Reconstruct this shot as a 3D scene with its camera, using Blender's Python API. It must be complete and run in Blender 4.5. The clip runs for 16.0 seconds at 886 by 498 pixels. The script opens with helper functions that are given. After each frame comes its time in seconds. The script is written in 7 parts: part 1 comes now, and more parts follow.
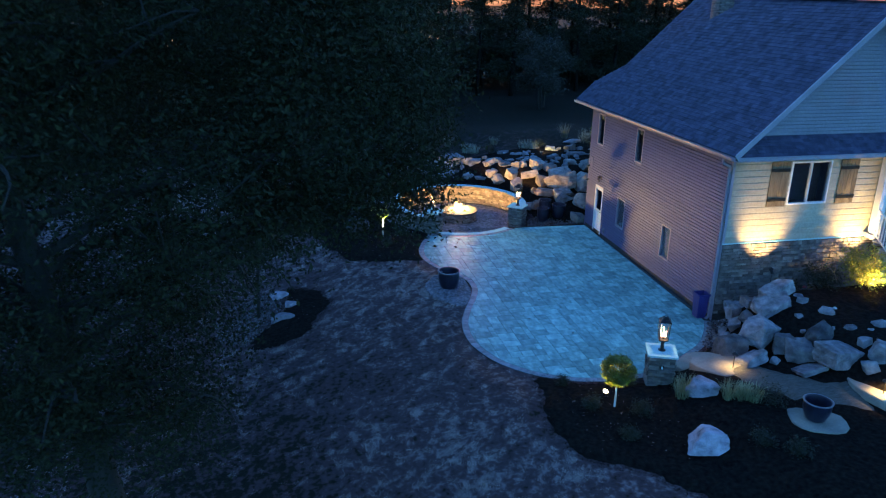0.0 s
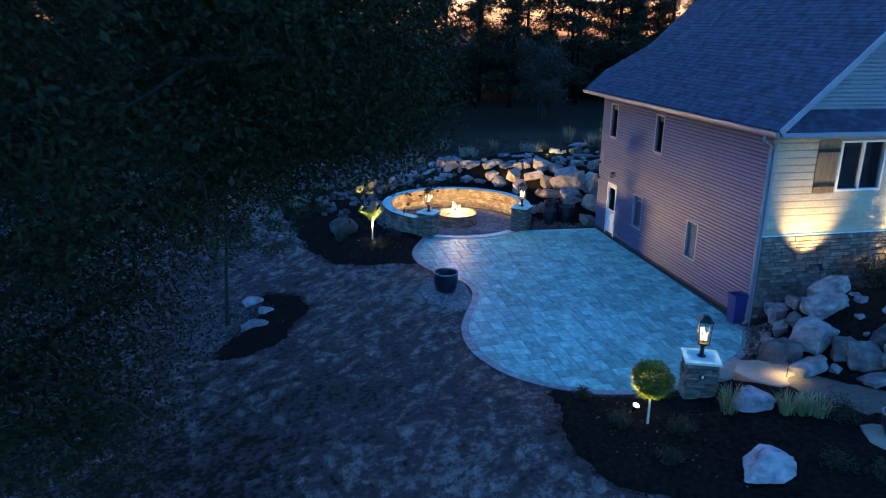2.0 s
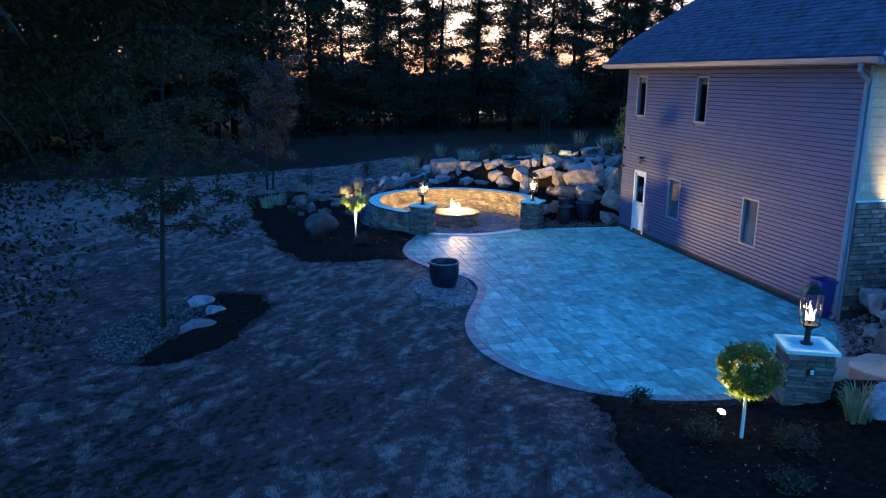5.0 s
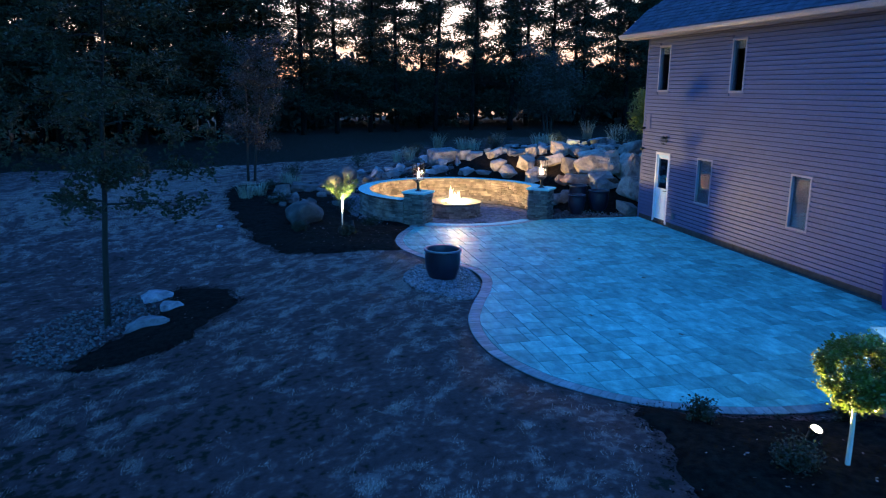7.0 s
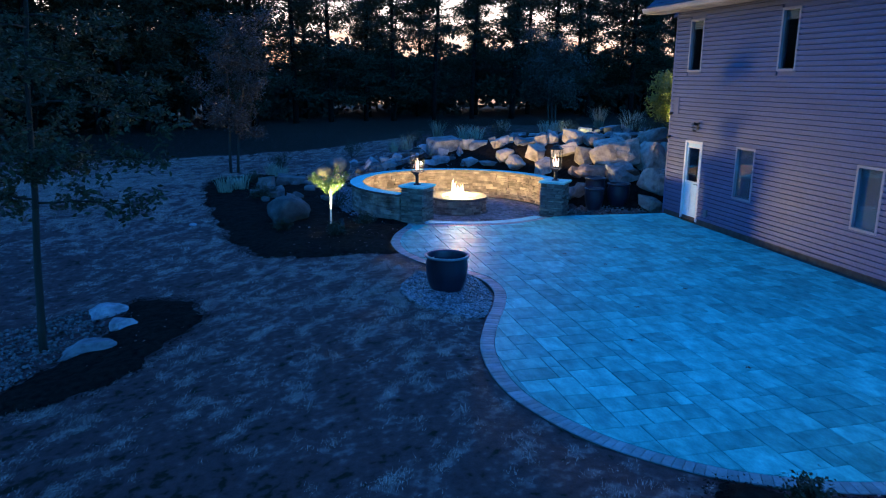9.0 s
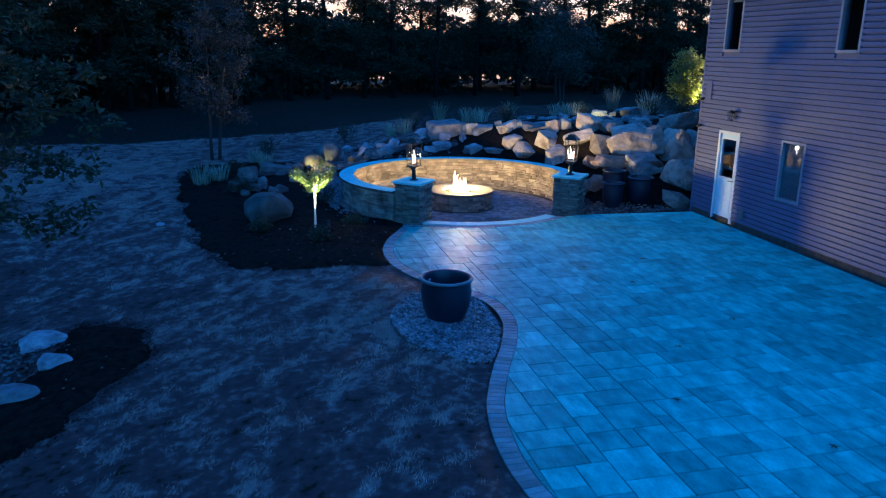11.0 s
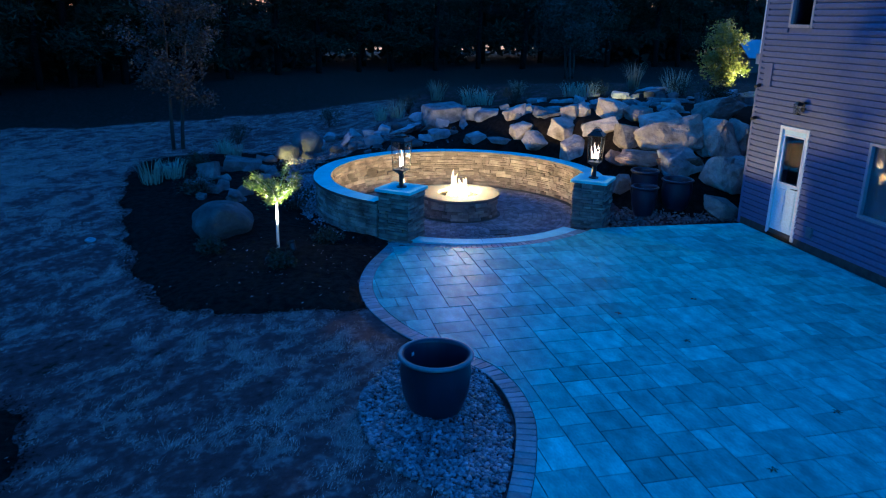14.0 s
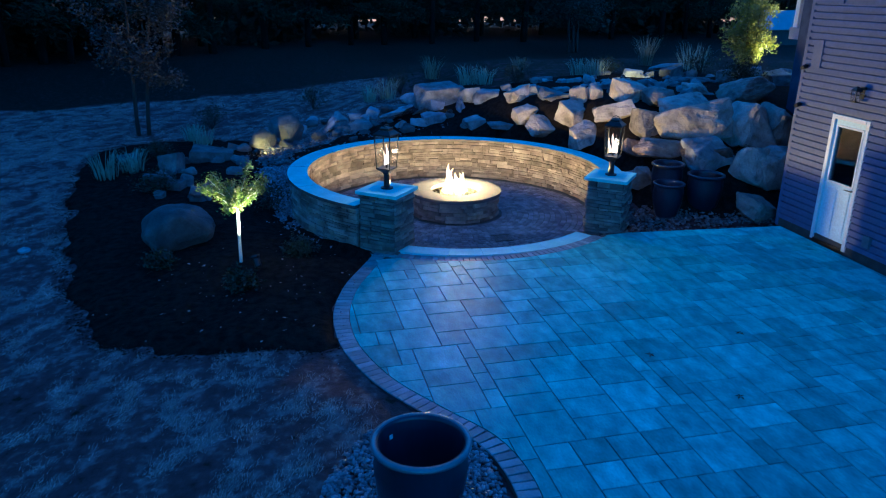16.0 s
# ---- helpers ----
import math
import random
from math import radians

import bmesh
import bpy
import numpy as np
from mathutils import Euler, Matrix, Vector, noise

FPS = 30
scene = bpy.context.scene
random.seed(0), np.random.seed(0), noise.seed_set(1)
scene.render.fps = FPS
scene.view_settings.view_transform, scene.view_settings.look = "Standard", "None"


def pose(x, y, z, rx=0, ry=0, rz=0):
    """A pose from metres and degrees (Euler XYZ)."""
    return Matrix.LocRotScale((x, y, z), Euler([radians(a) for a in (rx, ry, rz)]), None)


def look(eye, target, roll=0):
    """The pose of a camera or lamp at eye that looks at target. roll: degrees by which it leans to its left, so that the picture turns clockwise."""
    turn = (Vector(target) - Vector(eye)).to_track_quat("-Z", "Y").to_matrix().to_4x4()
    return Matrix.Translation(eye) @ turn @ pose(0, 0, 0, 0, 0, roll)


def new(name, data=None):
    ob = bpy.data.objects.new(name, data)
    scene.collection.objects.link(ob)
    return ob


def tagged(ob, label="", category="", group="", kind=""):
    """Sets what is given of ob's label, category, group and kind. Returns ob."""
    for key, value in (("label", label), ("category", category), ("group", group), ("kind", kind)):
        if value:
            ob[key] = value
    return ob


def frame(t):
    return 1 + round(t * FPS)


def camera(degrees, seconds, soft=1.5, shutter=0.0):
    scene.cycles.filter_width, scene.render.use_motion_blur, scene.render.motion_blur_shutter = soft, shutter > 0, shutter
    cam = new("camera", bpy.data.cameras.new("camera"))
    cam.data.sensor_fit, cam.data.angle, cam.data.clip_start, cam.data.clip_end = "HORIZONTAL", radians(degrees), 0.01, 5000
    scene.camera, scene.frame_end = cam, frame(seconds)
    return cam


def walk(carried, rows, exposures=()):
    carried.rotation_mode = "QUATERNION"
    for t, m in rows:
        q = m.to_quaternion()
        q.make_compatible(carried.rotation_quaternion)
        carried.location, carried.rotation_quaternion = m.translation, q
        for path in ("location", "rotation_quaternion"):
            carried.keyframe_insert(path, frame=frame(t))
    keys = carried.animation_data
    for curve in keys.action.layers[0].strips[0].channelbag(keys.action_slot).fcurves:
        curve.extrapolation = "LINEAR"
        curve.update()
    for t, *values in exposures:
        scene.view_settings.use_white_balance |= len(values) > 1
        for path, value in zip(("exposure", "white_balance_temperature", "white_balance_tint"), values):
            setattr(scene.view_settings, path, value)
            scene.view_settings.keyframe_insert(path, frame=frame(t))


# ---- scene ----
cam = camera(62.1, 16.0, soft=1.15, shutter=0.5)
PATH = [
    (0, (-13.525, -20.212, 10.105), (-13.112, -18.371, 9.44), 0.9),
    (0.5, (-13.38, -19.554, 9.635), (-12.966, -17.708, 8.985), 0.9),
    (1, (-13.222, -18.888, 9.144), (-12.804, -17.036, 8.512), 0.9),
    (1.5, (-13.057, -18.216, 8.632), (-12.636, -16.359, 8.022), 0.9),
    (2, (-12.897, -17.542, 8.11), (-12.471, -15.679, 7.52), 0.9),
    (2.5, (-12.743, -16.865, 7.581), (-12.313, -14.995, 7.016), 0.9),
    (3, (-12.597, -16.188, 7.051), (-12.163, -14.312, 6.508), 0.9),
    (3.5, (-12.452, -15.514, 6.514), (-12.015, -13.632, 5.996), 0.8),
    (4, (-12.302, -14.848, 5.994), (-11.864, -12.959, 5.501), 0.8),
    (6.5, (-11.546, -11.632, 4.07), (-11.097, -9.731, 3.641), 0.7),
    (7, (-11.417, -11.003, 3.898), (-10.966, -9.102, 3.47), 0.7),
    (7.5, (-11.303, -10.382, 3.781), (-10.849, -8.482, 3.352), 0.7),
    (8, (-11.194, -9.765, 3.699), (-10.74, -7.866, 3.265), 0.7),
    (8.5, (-11.082, -9.148, 3.651), (-10.626, -7.252, 3.209), 0.7),
    (9, (-10.958, -8.536, 3.634), (-10.502, -6.643, 3.181), 0.7),
    (11.5, (-10.194, -5.674, 3.863), (-9.749, -3.8, 3.326), 0.9),
    (12, (-10.036, -5.101, 3.909), (-9.59, -3.23, 3.359), 0.9),
    (12.5, (-9.888, -4.543, 3.93), (-9.442, -2.676, 3.368), 1.0),
    (13, (-9.744, -4.007, 3.929), (-9.301, -2.143, 3.355), 1.0),
    (13.5, (-9.597, -3.485, 3.926), (-9.157, -1.624, 3.34), 1.0),
    (14, (-9.445, -2.966, 3.928), (-9.008, -1.109, 3.328), 1.0),
    (14.5, (-9.292, -2.449, 3.928), (-8.856, -0.596, 3.314), 1.0),
    (15, (-9.141, -1.937, 3.92), (-8.705, -0.089, 3.292), 1.0),
    (15.5, (-9.0, -1.43, 3.911), (-8.564, 0.412, 3.265), 0.9),
    (16, (-8.881, -0.919, 3.917), (-8.444, 0.915, 3.247), 0.9),
]
walk(cam, [(t, look(eye, target, roll)) for t, eye, target, roll in PATH], [(0, 2.8, 9000, 17), (4, 2.75, 7700, 15), (7, 2.7, 6700, 12), (11.5, 2.42, 5900, 8), (16, 2.2, 5400, 6)])

# ---- world and large lights ----
world = bpy.data.worlds.new("dusk")
scene.world = world
world.use_nodes = True
wn, wl = world.node_tree.nodes, world.node_tree.links
sky = wn.new("ShaderNodeTexSky")
sky.sky_type, sky.sun_disc = "NISHITA", False
sky.sun_elevation, sky.sun_rotation = radians(8.0), radians(-8)
sky.air_density, sky.dust_density, sky.ozone_density = 1.0, 1.0, 1.0
hue = wn.new("ShaderNodeMix")
hue.data_type, hue.blend_type = "RGBA", "MULTIPLY"
hue.inputs[0].default_value = 1.0
hue.inputs[7].default_value = (0.15, 0.88, 2.25, 1)
wl.new(sky.outputs[0], hue.inputs[6])
wl.new(hue.outputs[2], wn["Background"].inputs[0])
wn["Background"].inputs[1].default_value = 0.07


def lamp(name, kind, power, colour, m, **more):
    data = bpy.data.lights.new(name, kind)
    data.energy, data.color = power, colour
    for key, value in more.items():
        if key == "size":
            data.shadow_soft_size = value
        if key == "spot":
            data.spot_size, data.spot_blend = radians(value), 0.7
    ob = new(name, data)
    ob.matrix_world = m
    return ob


WARM, AMBER, FIRE = (1.0, 0.72, 0.38), (1.0, 0.80, 0.36), (1.0, 0.70, 0.265)


# ---- afterglow behind the pines: a far plain backdrop of sky ----
glow = bpy.data.materials.new("afterglow")
glow.use_nodes = True
gt = glow.node_tree
gt.nodes.remove(gt.nodes["Principled BSDF"])
g_pos, g_sep, g_map, g_noise = (gt.nodes.new("ShaderNode" + k) for k in ("NewGeometry", "SeparateXYZ", "Mapping", "TexNoise"))
gt.links.new(g_pos.outputs["Position"], g_sep.inputs[0])
gt.links.new(g_pos.outputs["Position"], g_map.inputs[0])
g_map.inputs["Scale"].default_value = (0.012, 0.012, 0.05)
gt.links.new(g_map.outputs[0], g_noise.inputs["Vector"])
g_noise.inputs["Detail"].default_value = 6.0
g_h = gt.nodes.new("ShaderNodeMapRange")
g_h.inputs["From Max"].default_value = 190.0
gt.links.new(g_sep.outputs["Z"], g_h.inputs["Value"])
g_add = gt.nodes.new("ShaderNodeMath")
g_add.operation = "MULTIPLY_ADD"
g_add.inputs[1].default_value, g_add.inputs[2].default_value = 0.22, -0.11
gt.links.new(g_noise.outputs["Fac"], g_add.inputs[0])
g_sum = gt.nodes.new("ShaderNodeMath")
gt.links.new(g_h.outputs[0], g_sum.inputs[0])
gt.links.new(g_add.outputs[0], g_sum.inputs[1])
g_ramp, g_fade = gt.nodes.new("ShaderNodeValToRGB"), gt.nodes.new("ShaderNodeValToRGB")
while len(g_ramp.color_ramp.elements) < 5:
    g_ramp.color_ramp.elements.new(0.5)
for e, (p, c) in zip(g_ramp.color_ramp.elements, ((0.0, (0.22, 0.10, 0.07)), (0.09, (0.62, 0.34, 0.22)), (0.18, (0.80, 0.60, 0.50)), (0.40, (0.72, 0.68, 0.72)), (0.9, (0.34, 0.46, 0.66)))):
    e.position, e.color = p, (*c, 1)
g_fade.color_ramp.elements[0].position, g_fade.color_ramp.elements[1].position = 0.55, 1.0
gt.links.new(g_sum.outputs[0], g_ramp.inputs[0])
gt.links.new(g_h.outputs[0], g_fade.inputs[0])
g_em, g_tr, g_mix = (gt.nodes.new("ShaderNode" + k) for k in ("Emission", "BsdfTransparent", "MixShader"))
g_em.inputs[1].default_value = 0.40
gt.links.new(g_ramp.outputs[0], g_em.inputs[0])
gt.links.new(g_fade.outputs[0], g_mix.inputs[0])
gt.links.new(g_em.outputs[0], g_mix.inputs[1])
gt.links.new(g_tr.outputs[0], g_mix.inputs[2])
gt.links.new(g_mix.outputs[0], gt.nodes["Material Output"].inputs[0])
g_v, g_f = [], []
for i in range(61):
    a = radians(-60 + 2 * i)
    for k in range(9):
        g_v.append((500 * math.sin(a), 500 * math.cos(a), -4 + 200 * k / 8))
    if i:
        g_f += [((i - 1) * 9 + k, i * 9 + k, i * 9 + k + 1, (i - 1) * 9 + k + 1) for k in range(8)]
g_me = bpy.data.meshes.new("backdrop")
g_me.from_pydata(g_v, [], g_f)
g_me.materials.append(glow)
tagged(new("backdrop", g_me), "peach afterglow with thin cloud along the horizon", "sky", kind="structure")


# ---- materials ----
def ramp_colour(nt, fac, stops):
    node = nt.nodes.new("ShaderNodeValToRGB")
    el = node.color_ramp.elements
    while len(el) < len(stops):
        el.new(0.5)
    for e, (p, c) in zip(el, stops):
        e.position, e.color = p, (*c, 1)
    nt.links.new(fac, node.inputs[0])
    return node.outputs[0]


def mat(name, stops, scale=4.0, fine=40.0, rough=0.8, bump=0.3, metal=0.0, vary=0.0, island=0.0, stretch=(1, 1, 1), attr="", detail=6.0, spec=0.5):
    """Colour from coarse noise through stops, darkened and lightened by fine noise, a bump of both, and a shift from piece to piece."""
    m = bpy.data.materials.new(name)
    m.use_nodes = True
    nt = m.node_tree
    bsdf = nt.nodes["Principled BSDF"]
    mp = nt.nodes.new("ShaderNodeMapping")
    mp.inputs["Scale"].default_value = stretch
    geo = nt.nodes.new("ShaderNodeNewGeometry")
    info = nt.nodes.new("ShaderNodeObjectInfo")
    nt.links.new(geo.outputs["Position"], mp.inputs[0])
    n1 = nt.nodes.new("ShaderNodeTexNoise")
    n1.noise_dimensions = "4D"
    n1.inputs["Scale"].default_value, n1.inputs["Detail"].default_value = scale, detail
    n2 = nt.nodes.new("ShaderNodeTexNoise")
    n2.inputs["Scale"].default_value, n2.inputs["Detail"].default_value = fine, 5.0
    for n in (n1, n2):
        nt.links.new(mp.outputs[0], n.inputs["Vector"])
    w = nt.nodes.new("ShaderNodeMath")
    w.operation = "MULTIPLY"
    w.inputs[1].default_value = 30.0 if vary else 0.0
    nt.links.new(info.outputs["Random"], w.inputs[0])
    nt.links.new(w.outputs[0], n1.inputs["W"])
    fac = n1.outputs["Fac"]
    if attr:
        at = nt.nodes.new("ShaderNodeAttribute")
        at.attribute_name = attr
        mixa = nt.nodes.new("ShaderNodeMath")
        mixa.operation = "MULTIPLY_ADD"
        mixa.inputs[1].default_value = 0.95
        nt.links.new(n1.outputs["Fac"], mixa.inputs[0])
        nt.links.new(at.outputs["Fac"], mixa.inputs[2])
        fac = mixa.outputs[0]
    col = ramp_colour(nt, fac, stops)
    hsv = nt.nodes.new("ShaderNodeHueSaturation")
    nt.links.new(col, hsv.inputs["Color"])
    val = nt.nodes.new("ShaderNodeMath")
    val.operation = "MULTIPLY_ADD"
    val.inputs[1].default_value, val.inputs[2].default_value = 0.6, 0.7
    nt.links.new(n2.outputs["Fac"], val.inputs[0])
    last = val.outputs[0]
    for amount, out in ((vary, info.outputs["Random"]), (island, geo.outputs["Random Per Island"])):
        if amount:
            s = nt.nodes.new("ShaderNodeMath")
            s.operation = "MULTIPLY_ADD"
            s.inputs[1].default_value, s.inputs[2].default_value = 2 * amount, 1 - amount
            nt.links.new(out, s.inputs[0])
            t = nt.nodes.new("ShaderNodeMath")
            t.operation = "MULTIPLY"
            nt.links.new(last, t.inputs[0])
            nt.links.new(s.outputs[0], t.inputs[1])
            last = t.outputs[0]
    nt.links.new(last, hsv.inputs["Value"])
    nt.links.new(hsv.outputs[0], bsdf.inputs["Base Color"])
    bsdf.inputs["Roughness"].default_value, bsdf.inputs["Metallic"].default_value = rough, metal
    bsdf.inputs["Specular IOR Level"].default_value = spec
    if bump:
        add = nt.nodes.new("ShaderNodeMath")
        add.operation = "MULTIPLY_ADD"
        add.inputs[1].default_value = 0.4
        nt.links.new(n2.outputs["Fac"], add.inputs[0])
        nt.links.new(n1.outputs["Fac"], add.inputs[2])
        b = nt.nodes.new("ShaderNodeBump")
        b.inputs["Strength"].default_value, b.inputs["Distance"].default_value = bump, 0.03
        nt.links.new(add.outputs[0], b.inputs["Height"])
        nt.links.new(b.outputs[0], bsdf.inputs["Normal"])
    return m


def leafy(name, dark, light, rough=0.45, through_light=0.25):
    m = mat(name, [(0.3, dark), (0.7, light)], 3.0, 20.0, rough, 0.0, island=0.45)
    bsdf = m.node_tree.nodes["Principled BSDF"]
    out = m.node_tree.nodes["Material Output"]
    tr = m.node_tree.nodes.new("ShaderNodeBsdfTranslucent")
    tr.inputs[0].default_value = (*[min(1, c * 1.6) for c in light], 1)
    mix = m.node_tree.nodes.new("ShaderNodeMixShader")
    mix.inputs[0].default_value = through_light
    m.node_tree.links.new(bsdf.outputs[0], mix.inputs[1])
    m.node_tree.links.new(tr.outputs[0], mix.inputs[2])
    m.node_tree.links.new(mix.outputs[0], out.inputs[0])
    return m


def glowing(name, colour, strength):
    m = bpy.data.materials.new(name)
    m.use_nodes = True
    b = m.node_tree.nodes["Principled BSDF"]
    b.inputs["Base Color"].default_value = (*colour, 1)
    b.inputs["Emission Color"].default_value = (*colour, 1)
    b.inputs["Emission Strength"].default_value = strength
    return m


def burning(name, colour, strength):
    """Clear gas that gives off light."""
    m = bpy.data.materials.new(name)
    m.use_nodes = True
    nt = m.node_tree
    nt.nodes.remove(nt.nodes["Principled BSDF"])
    e, t, a = (nt.nodes.new("ShaderNode" + k) for k in ("Emission", "BsdfTransparent", "AddShader"))
    e.inputs[0].default_value, e.inputs[1].default_value = (*colour, 1), strength
    nt.links.new(e.outputs[0], a.inputs[0])
    nt.links.new(t.outputs[0], a.inputs[1])
    nt.links.new(a.outputs[0], nt.nodes["Material Output"].inputs[0])
    return m


def clear(name, tint=(0.9, 0.95, 0.95), rough=0.02):
    m = bpy.data.materials.new(name)
    m.use_nodes = True
    nt = m.node_tree
    for n in list(nt.nodes):
        if n.type != "OUTPUT_MATERIAL":
            nt.nodes.remove(n)
    t, g, x, f, pw = (nt.nodes.new("ShaderNodeBsdf" + k) if k in ("Transparent", "Glossy") else nt.nodes.new(k) for k in ("Transparent", "Glossy", "ShaderNodeMixShader", "ShaderNodeLayerWeight", "ShaderNodeMath"))
    t.inputs[0].default_value = (*tint, 1)
    g.inputs["Roughness"].default_value = rough
    f.inputs[0].default_value = 0.35
    pw.operation, pw.inputs[1].default_value, pw.inputs[2].default_value = "MULTIPLY_ADD", 0.30, 0.03
    nt.links.new(f.outputs["Facing"], pw.inputs[0])
    nt.links.new(pw.outputs[0], x.inputs[0])
    nt.links.new(t.outputs[0], x.inputs[1])
    nt.links.new(g.outputs[0], x.inputs[2])
    nt.links.new(x.outputs[0], nt.nodes["Material Output"].inputs[0])
    return m


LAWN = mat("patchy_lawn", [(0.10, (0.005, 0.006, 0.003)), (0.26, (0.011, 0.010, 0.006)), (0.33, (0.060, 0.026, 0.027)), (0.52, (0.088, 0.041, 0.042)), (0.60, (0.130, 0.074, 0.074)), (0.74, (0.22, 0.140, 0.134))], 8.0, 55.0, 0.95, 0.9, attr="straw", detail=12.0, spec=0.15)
MULCH = mat("dark_mulch", [(0.35, (0.006, 0.0045, 0.0045)), (0.7, (0.021, 0.016, 0.013))], 9.0, 60.0, 0.95, 1.0, spec=0.02)
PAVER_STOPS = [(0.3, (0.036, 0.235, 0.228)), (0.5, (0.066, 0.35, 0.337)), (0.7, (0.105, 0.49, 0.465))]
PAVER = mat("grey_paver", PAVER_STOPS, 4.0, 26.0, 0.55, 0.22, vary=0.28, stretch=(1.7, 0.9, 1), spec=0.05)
BORDER = mat("border_brick", [(0.3, (0.085, 0.13, 0.145)), (0.7, (0.17, 0.25, 0.275))], 5.0, 40.0, 0.7, 0.3, vary=0.25)
COBBLE = mat("cobble", [(0.3, (0.07, 0.066, 0.075)), (0.7, (0.17, 0.16, 0.17))], 5.0, 40.0, 0.75, 0.3, vary=0.3, island=0.3, spec=0.2)
JOINT = mat("joint_sand", [(0.3, (0.03, 0.03, 0.03)), (0.7, (0.065, 0.065, 0.06))], 6.0, 60.0, 0.95, 0.3)
CORE = mat("mortar_core", [(0.3, (0.08, 0.07, 0.065)), (0.7, (0.13, 0.115, 0.105))], 6.0, 60.0, 0.95, 0.3)
# Side wall beige with the blue dusk shade put into its colour.
SIDING = mat("dusk_beige_siding", [(0.3, (0.068, 0.083, 0.166)), (0.7, (0.086, 0.103, 0.198))], 0.7, 18.0, 0.55, 0.06, vary=0.03)
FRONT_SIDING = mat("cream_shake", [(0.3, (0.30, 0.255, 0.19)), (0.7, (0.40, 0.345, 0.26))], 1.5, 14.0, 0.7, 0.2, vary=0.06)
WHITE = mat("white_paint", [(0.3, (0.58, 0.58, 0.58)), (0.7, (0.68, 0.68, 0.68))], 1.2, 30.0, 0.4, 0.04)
# White trim again, with bluish dusk shade put into the colour.
TRIM = mat("shaded_white_trim", [(0.3, (0.20, 0.20, 0.24)), (0.7, (0.26, 0.26, 0.31))], 1.2, 30.0, 0.5, 0.05)
SHINGLE = mat("slate_grey_shingle", [(0.3, (0.029, 0.038, 0.066)), (0.7, (0.062, 0.078, 0.126))], 3.5, 46.0, 0.95, 0.6, island=0.22, spec=0.2)
STONE = mat("ledge_stone", [(0.25, (0.065, 0.050, 0.048)), (0.45, (0.14, 0.112, 0.104)), (0.62, (0.225, 0.188, 0.170)), (0.8, (0.33, 0.285, 0.255))], 3.0, 34.0, 0.9, 0.9, vary=0.35, island=0.35, spec=0.2)
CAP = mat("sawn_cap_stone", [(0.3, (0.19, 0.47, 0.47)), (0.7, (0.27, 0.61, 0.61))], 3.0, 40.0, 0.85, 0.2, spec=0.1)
BOULDER = mat("boulder_granite", [(0.28, (0.09, 0.082, 0.095)), (0.46, (0.225, 0.207, 0.235)), (0.62, (0.31, 0.285, 0.32)), (0.78, (0.42, 0.39, 0.43))], 4.2, 30.0, 0.9, 1.0, vary=0.35, detail=10.0, spec=0.2)
DARK_BOULDER = mat("dark_boulder", [(0.25, (0.035, 0.033, 0.035)), (0.5, (0.085, 0.081, 0.085)), (0.75, (0.165, 0.157, 0.16))], 3.2, 26.0, 0.9, 1.0, vary=0.35, detail=10.0, spec=0.2)
TAN_BOULDER = mat("tan_boulder", [(0.28, (0.10, 0.082, 0.075)), (0.46, (0.25, 0.207, 0.19)), (0.62, (0.335, 0.28, 0.255)), (0.78, (0.44, 0.375, 0.34))], 4.2, 30.0, 0.9, 1.0, vary=0.4, detail=10.0, spec=0.2)
RUSTY_BOULDER = mat("rusty_boulder", [(0.28, (0.07, 0.045, 0.038)), (0.5, (0.17, 0.112, 0.092)), (0.75, (0.28, 0.20, 0.17))], 4.2, 30.0, 0.9, 1.0, vary=0.35, detail=10.0, spec=0.2)
# Rough cap sides, darkened in colour to hold back the fire's glare.
CAP_EDGE = mat("rough_dimmed_cap_edge", [(0.3, (0.06, 0.055, 0.052)), (0.7, (0.11, 0.10, 0.095))], 6.0, 40.0, 0.9, 0.6, spec=0.1)
PEBBLE = mat("river_pebble", [(0.3, (0.06, 0.048, 0.062)), (0.7, (0.29, 0.245, 0.275))], 8.0, 50.0, 0.6, 0.2, island=0.6)
DARK_PEBBLE = mat("dark_pebble", [(0.3, (0.035, 0.03, 0.034)), (0.7, (0.16, 0.14, 0.145))], 8.0, 50.0, 0.8, 0.2, island=0.5)
BLACK = mat("black_iron", [(0.3, (0.012, 0.012, 0.013)), (0.7, (0.03, 0.03, 0.03))], 6.0, 60.0, 0.45, 0.1, metal=0.6)
GLAZE = mat("blue_glaze", [(0.3, (0.006, 0.008, 0.018)), (0.7, (0.019, 0.025, 0.046))], 3.0, 30.0, 0.3, 0.08, vary=0.2, stretch=(1, 1, 0.3), spec=0.4)
BARK = mat("bark", [(0.3, (0.010, 0.008, 0.007)), (0.7, (0.030, 0.024, 0.020))], 5.0, 40.0, 0.95, 0.9, stretch=(1, 1, 0.25))
GLASS = clear("window_glass", (0.75, 0.8, 0.82))
DARK_ROOM = mat("dark_room", [(0.3, (0.02, 0.02, 0.022)), (0.7, (0.04, 0.04, 0.04))], 1.0, 8.0, 0.9, 0.0)
LEAF_DARK = leafy("oak_leaf", (0.006, 0.008, 0.003), (0.024, 0.028, 0.009), 0.8, 0.08)
LEAF_DARK.node_tree.nodes["Principled BSDF"].inputs["Specular IOR Level"].default_value = 0.22
LEAF_YOUNG = leafy("young_leaf", (0.012, 0.015, 0.006), (0.040, 0.045, 0.018), 0.75, 0.15)
LEAF_RED = leafy("maple_leaf", (0.014, 0.013, 0.012), (0.036, 0.032, 0.029), 0.5, 0.12)
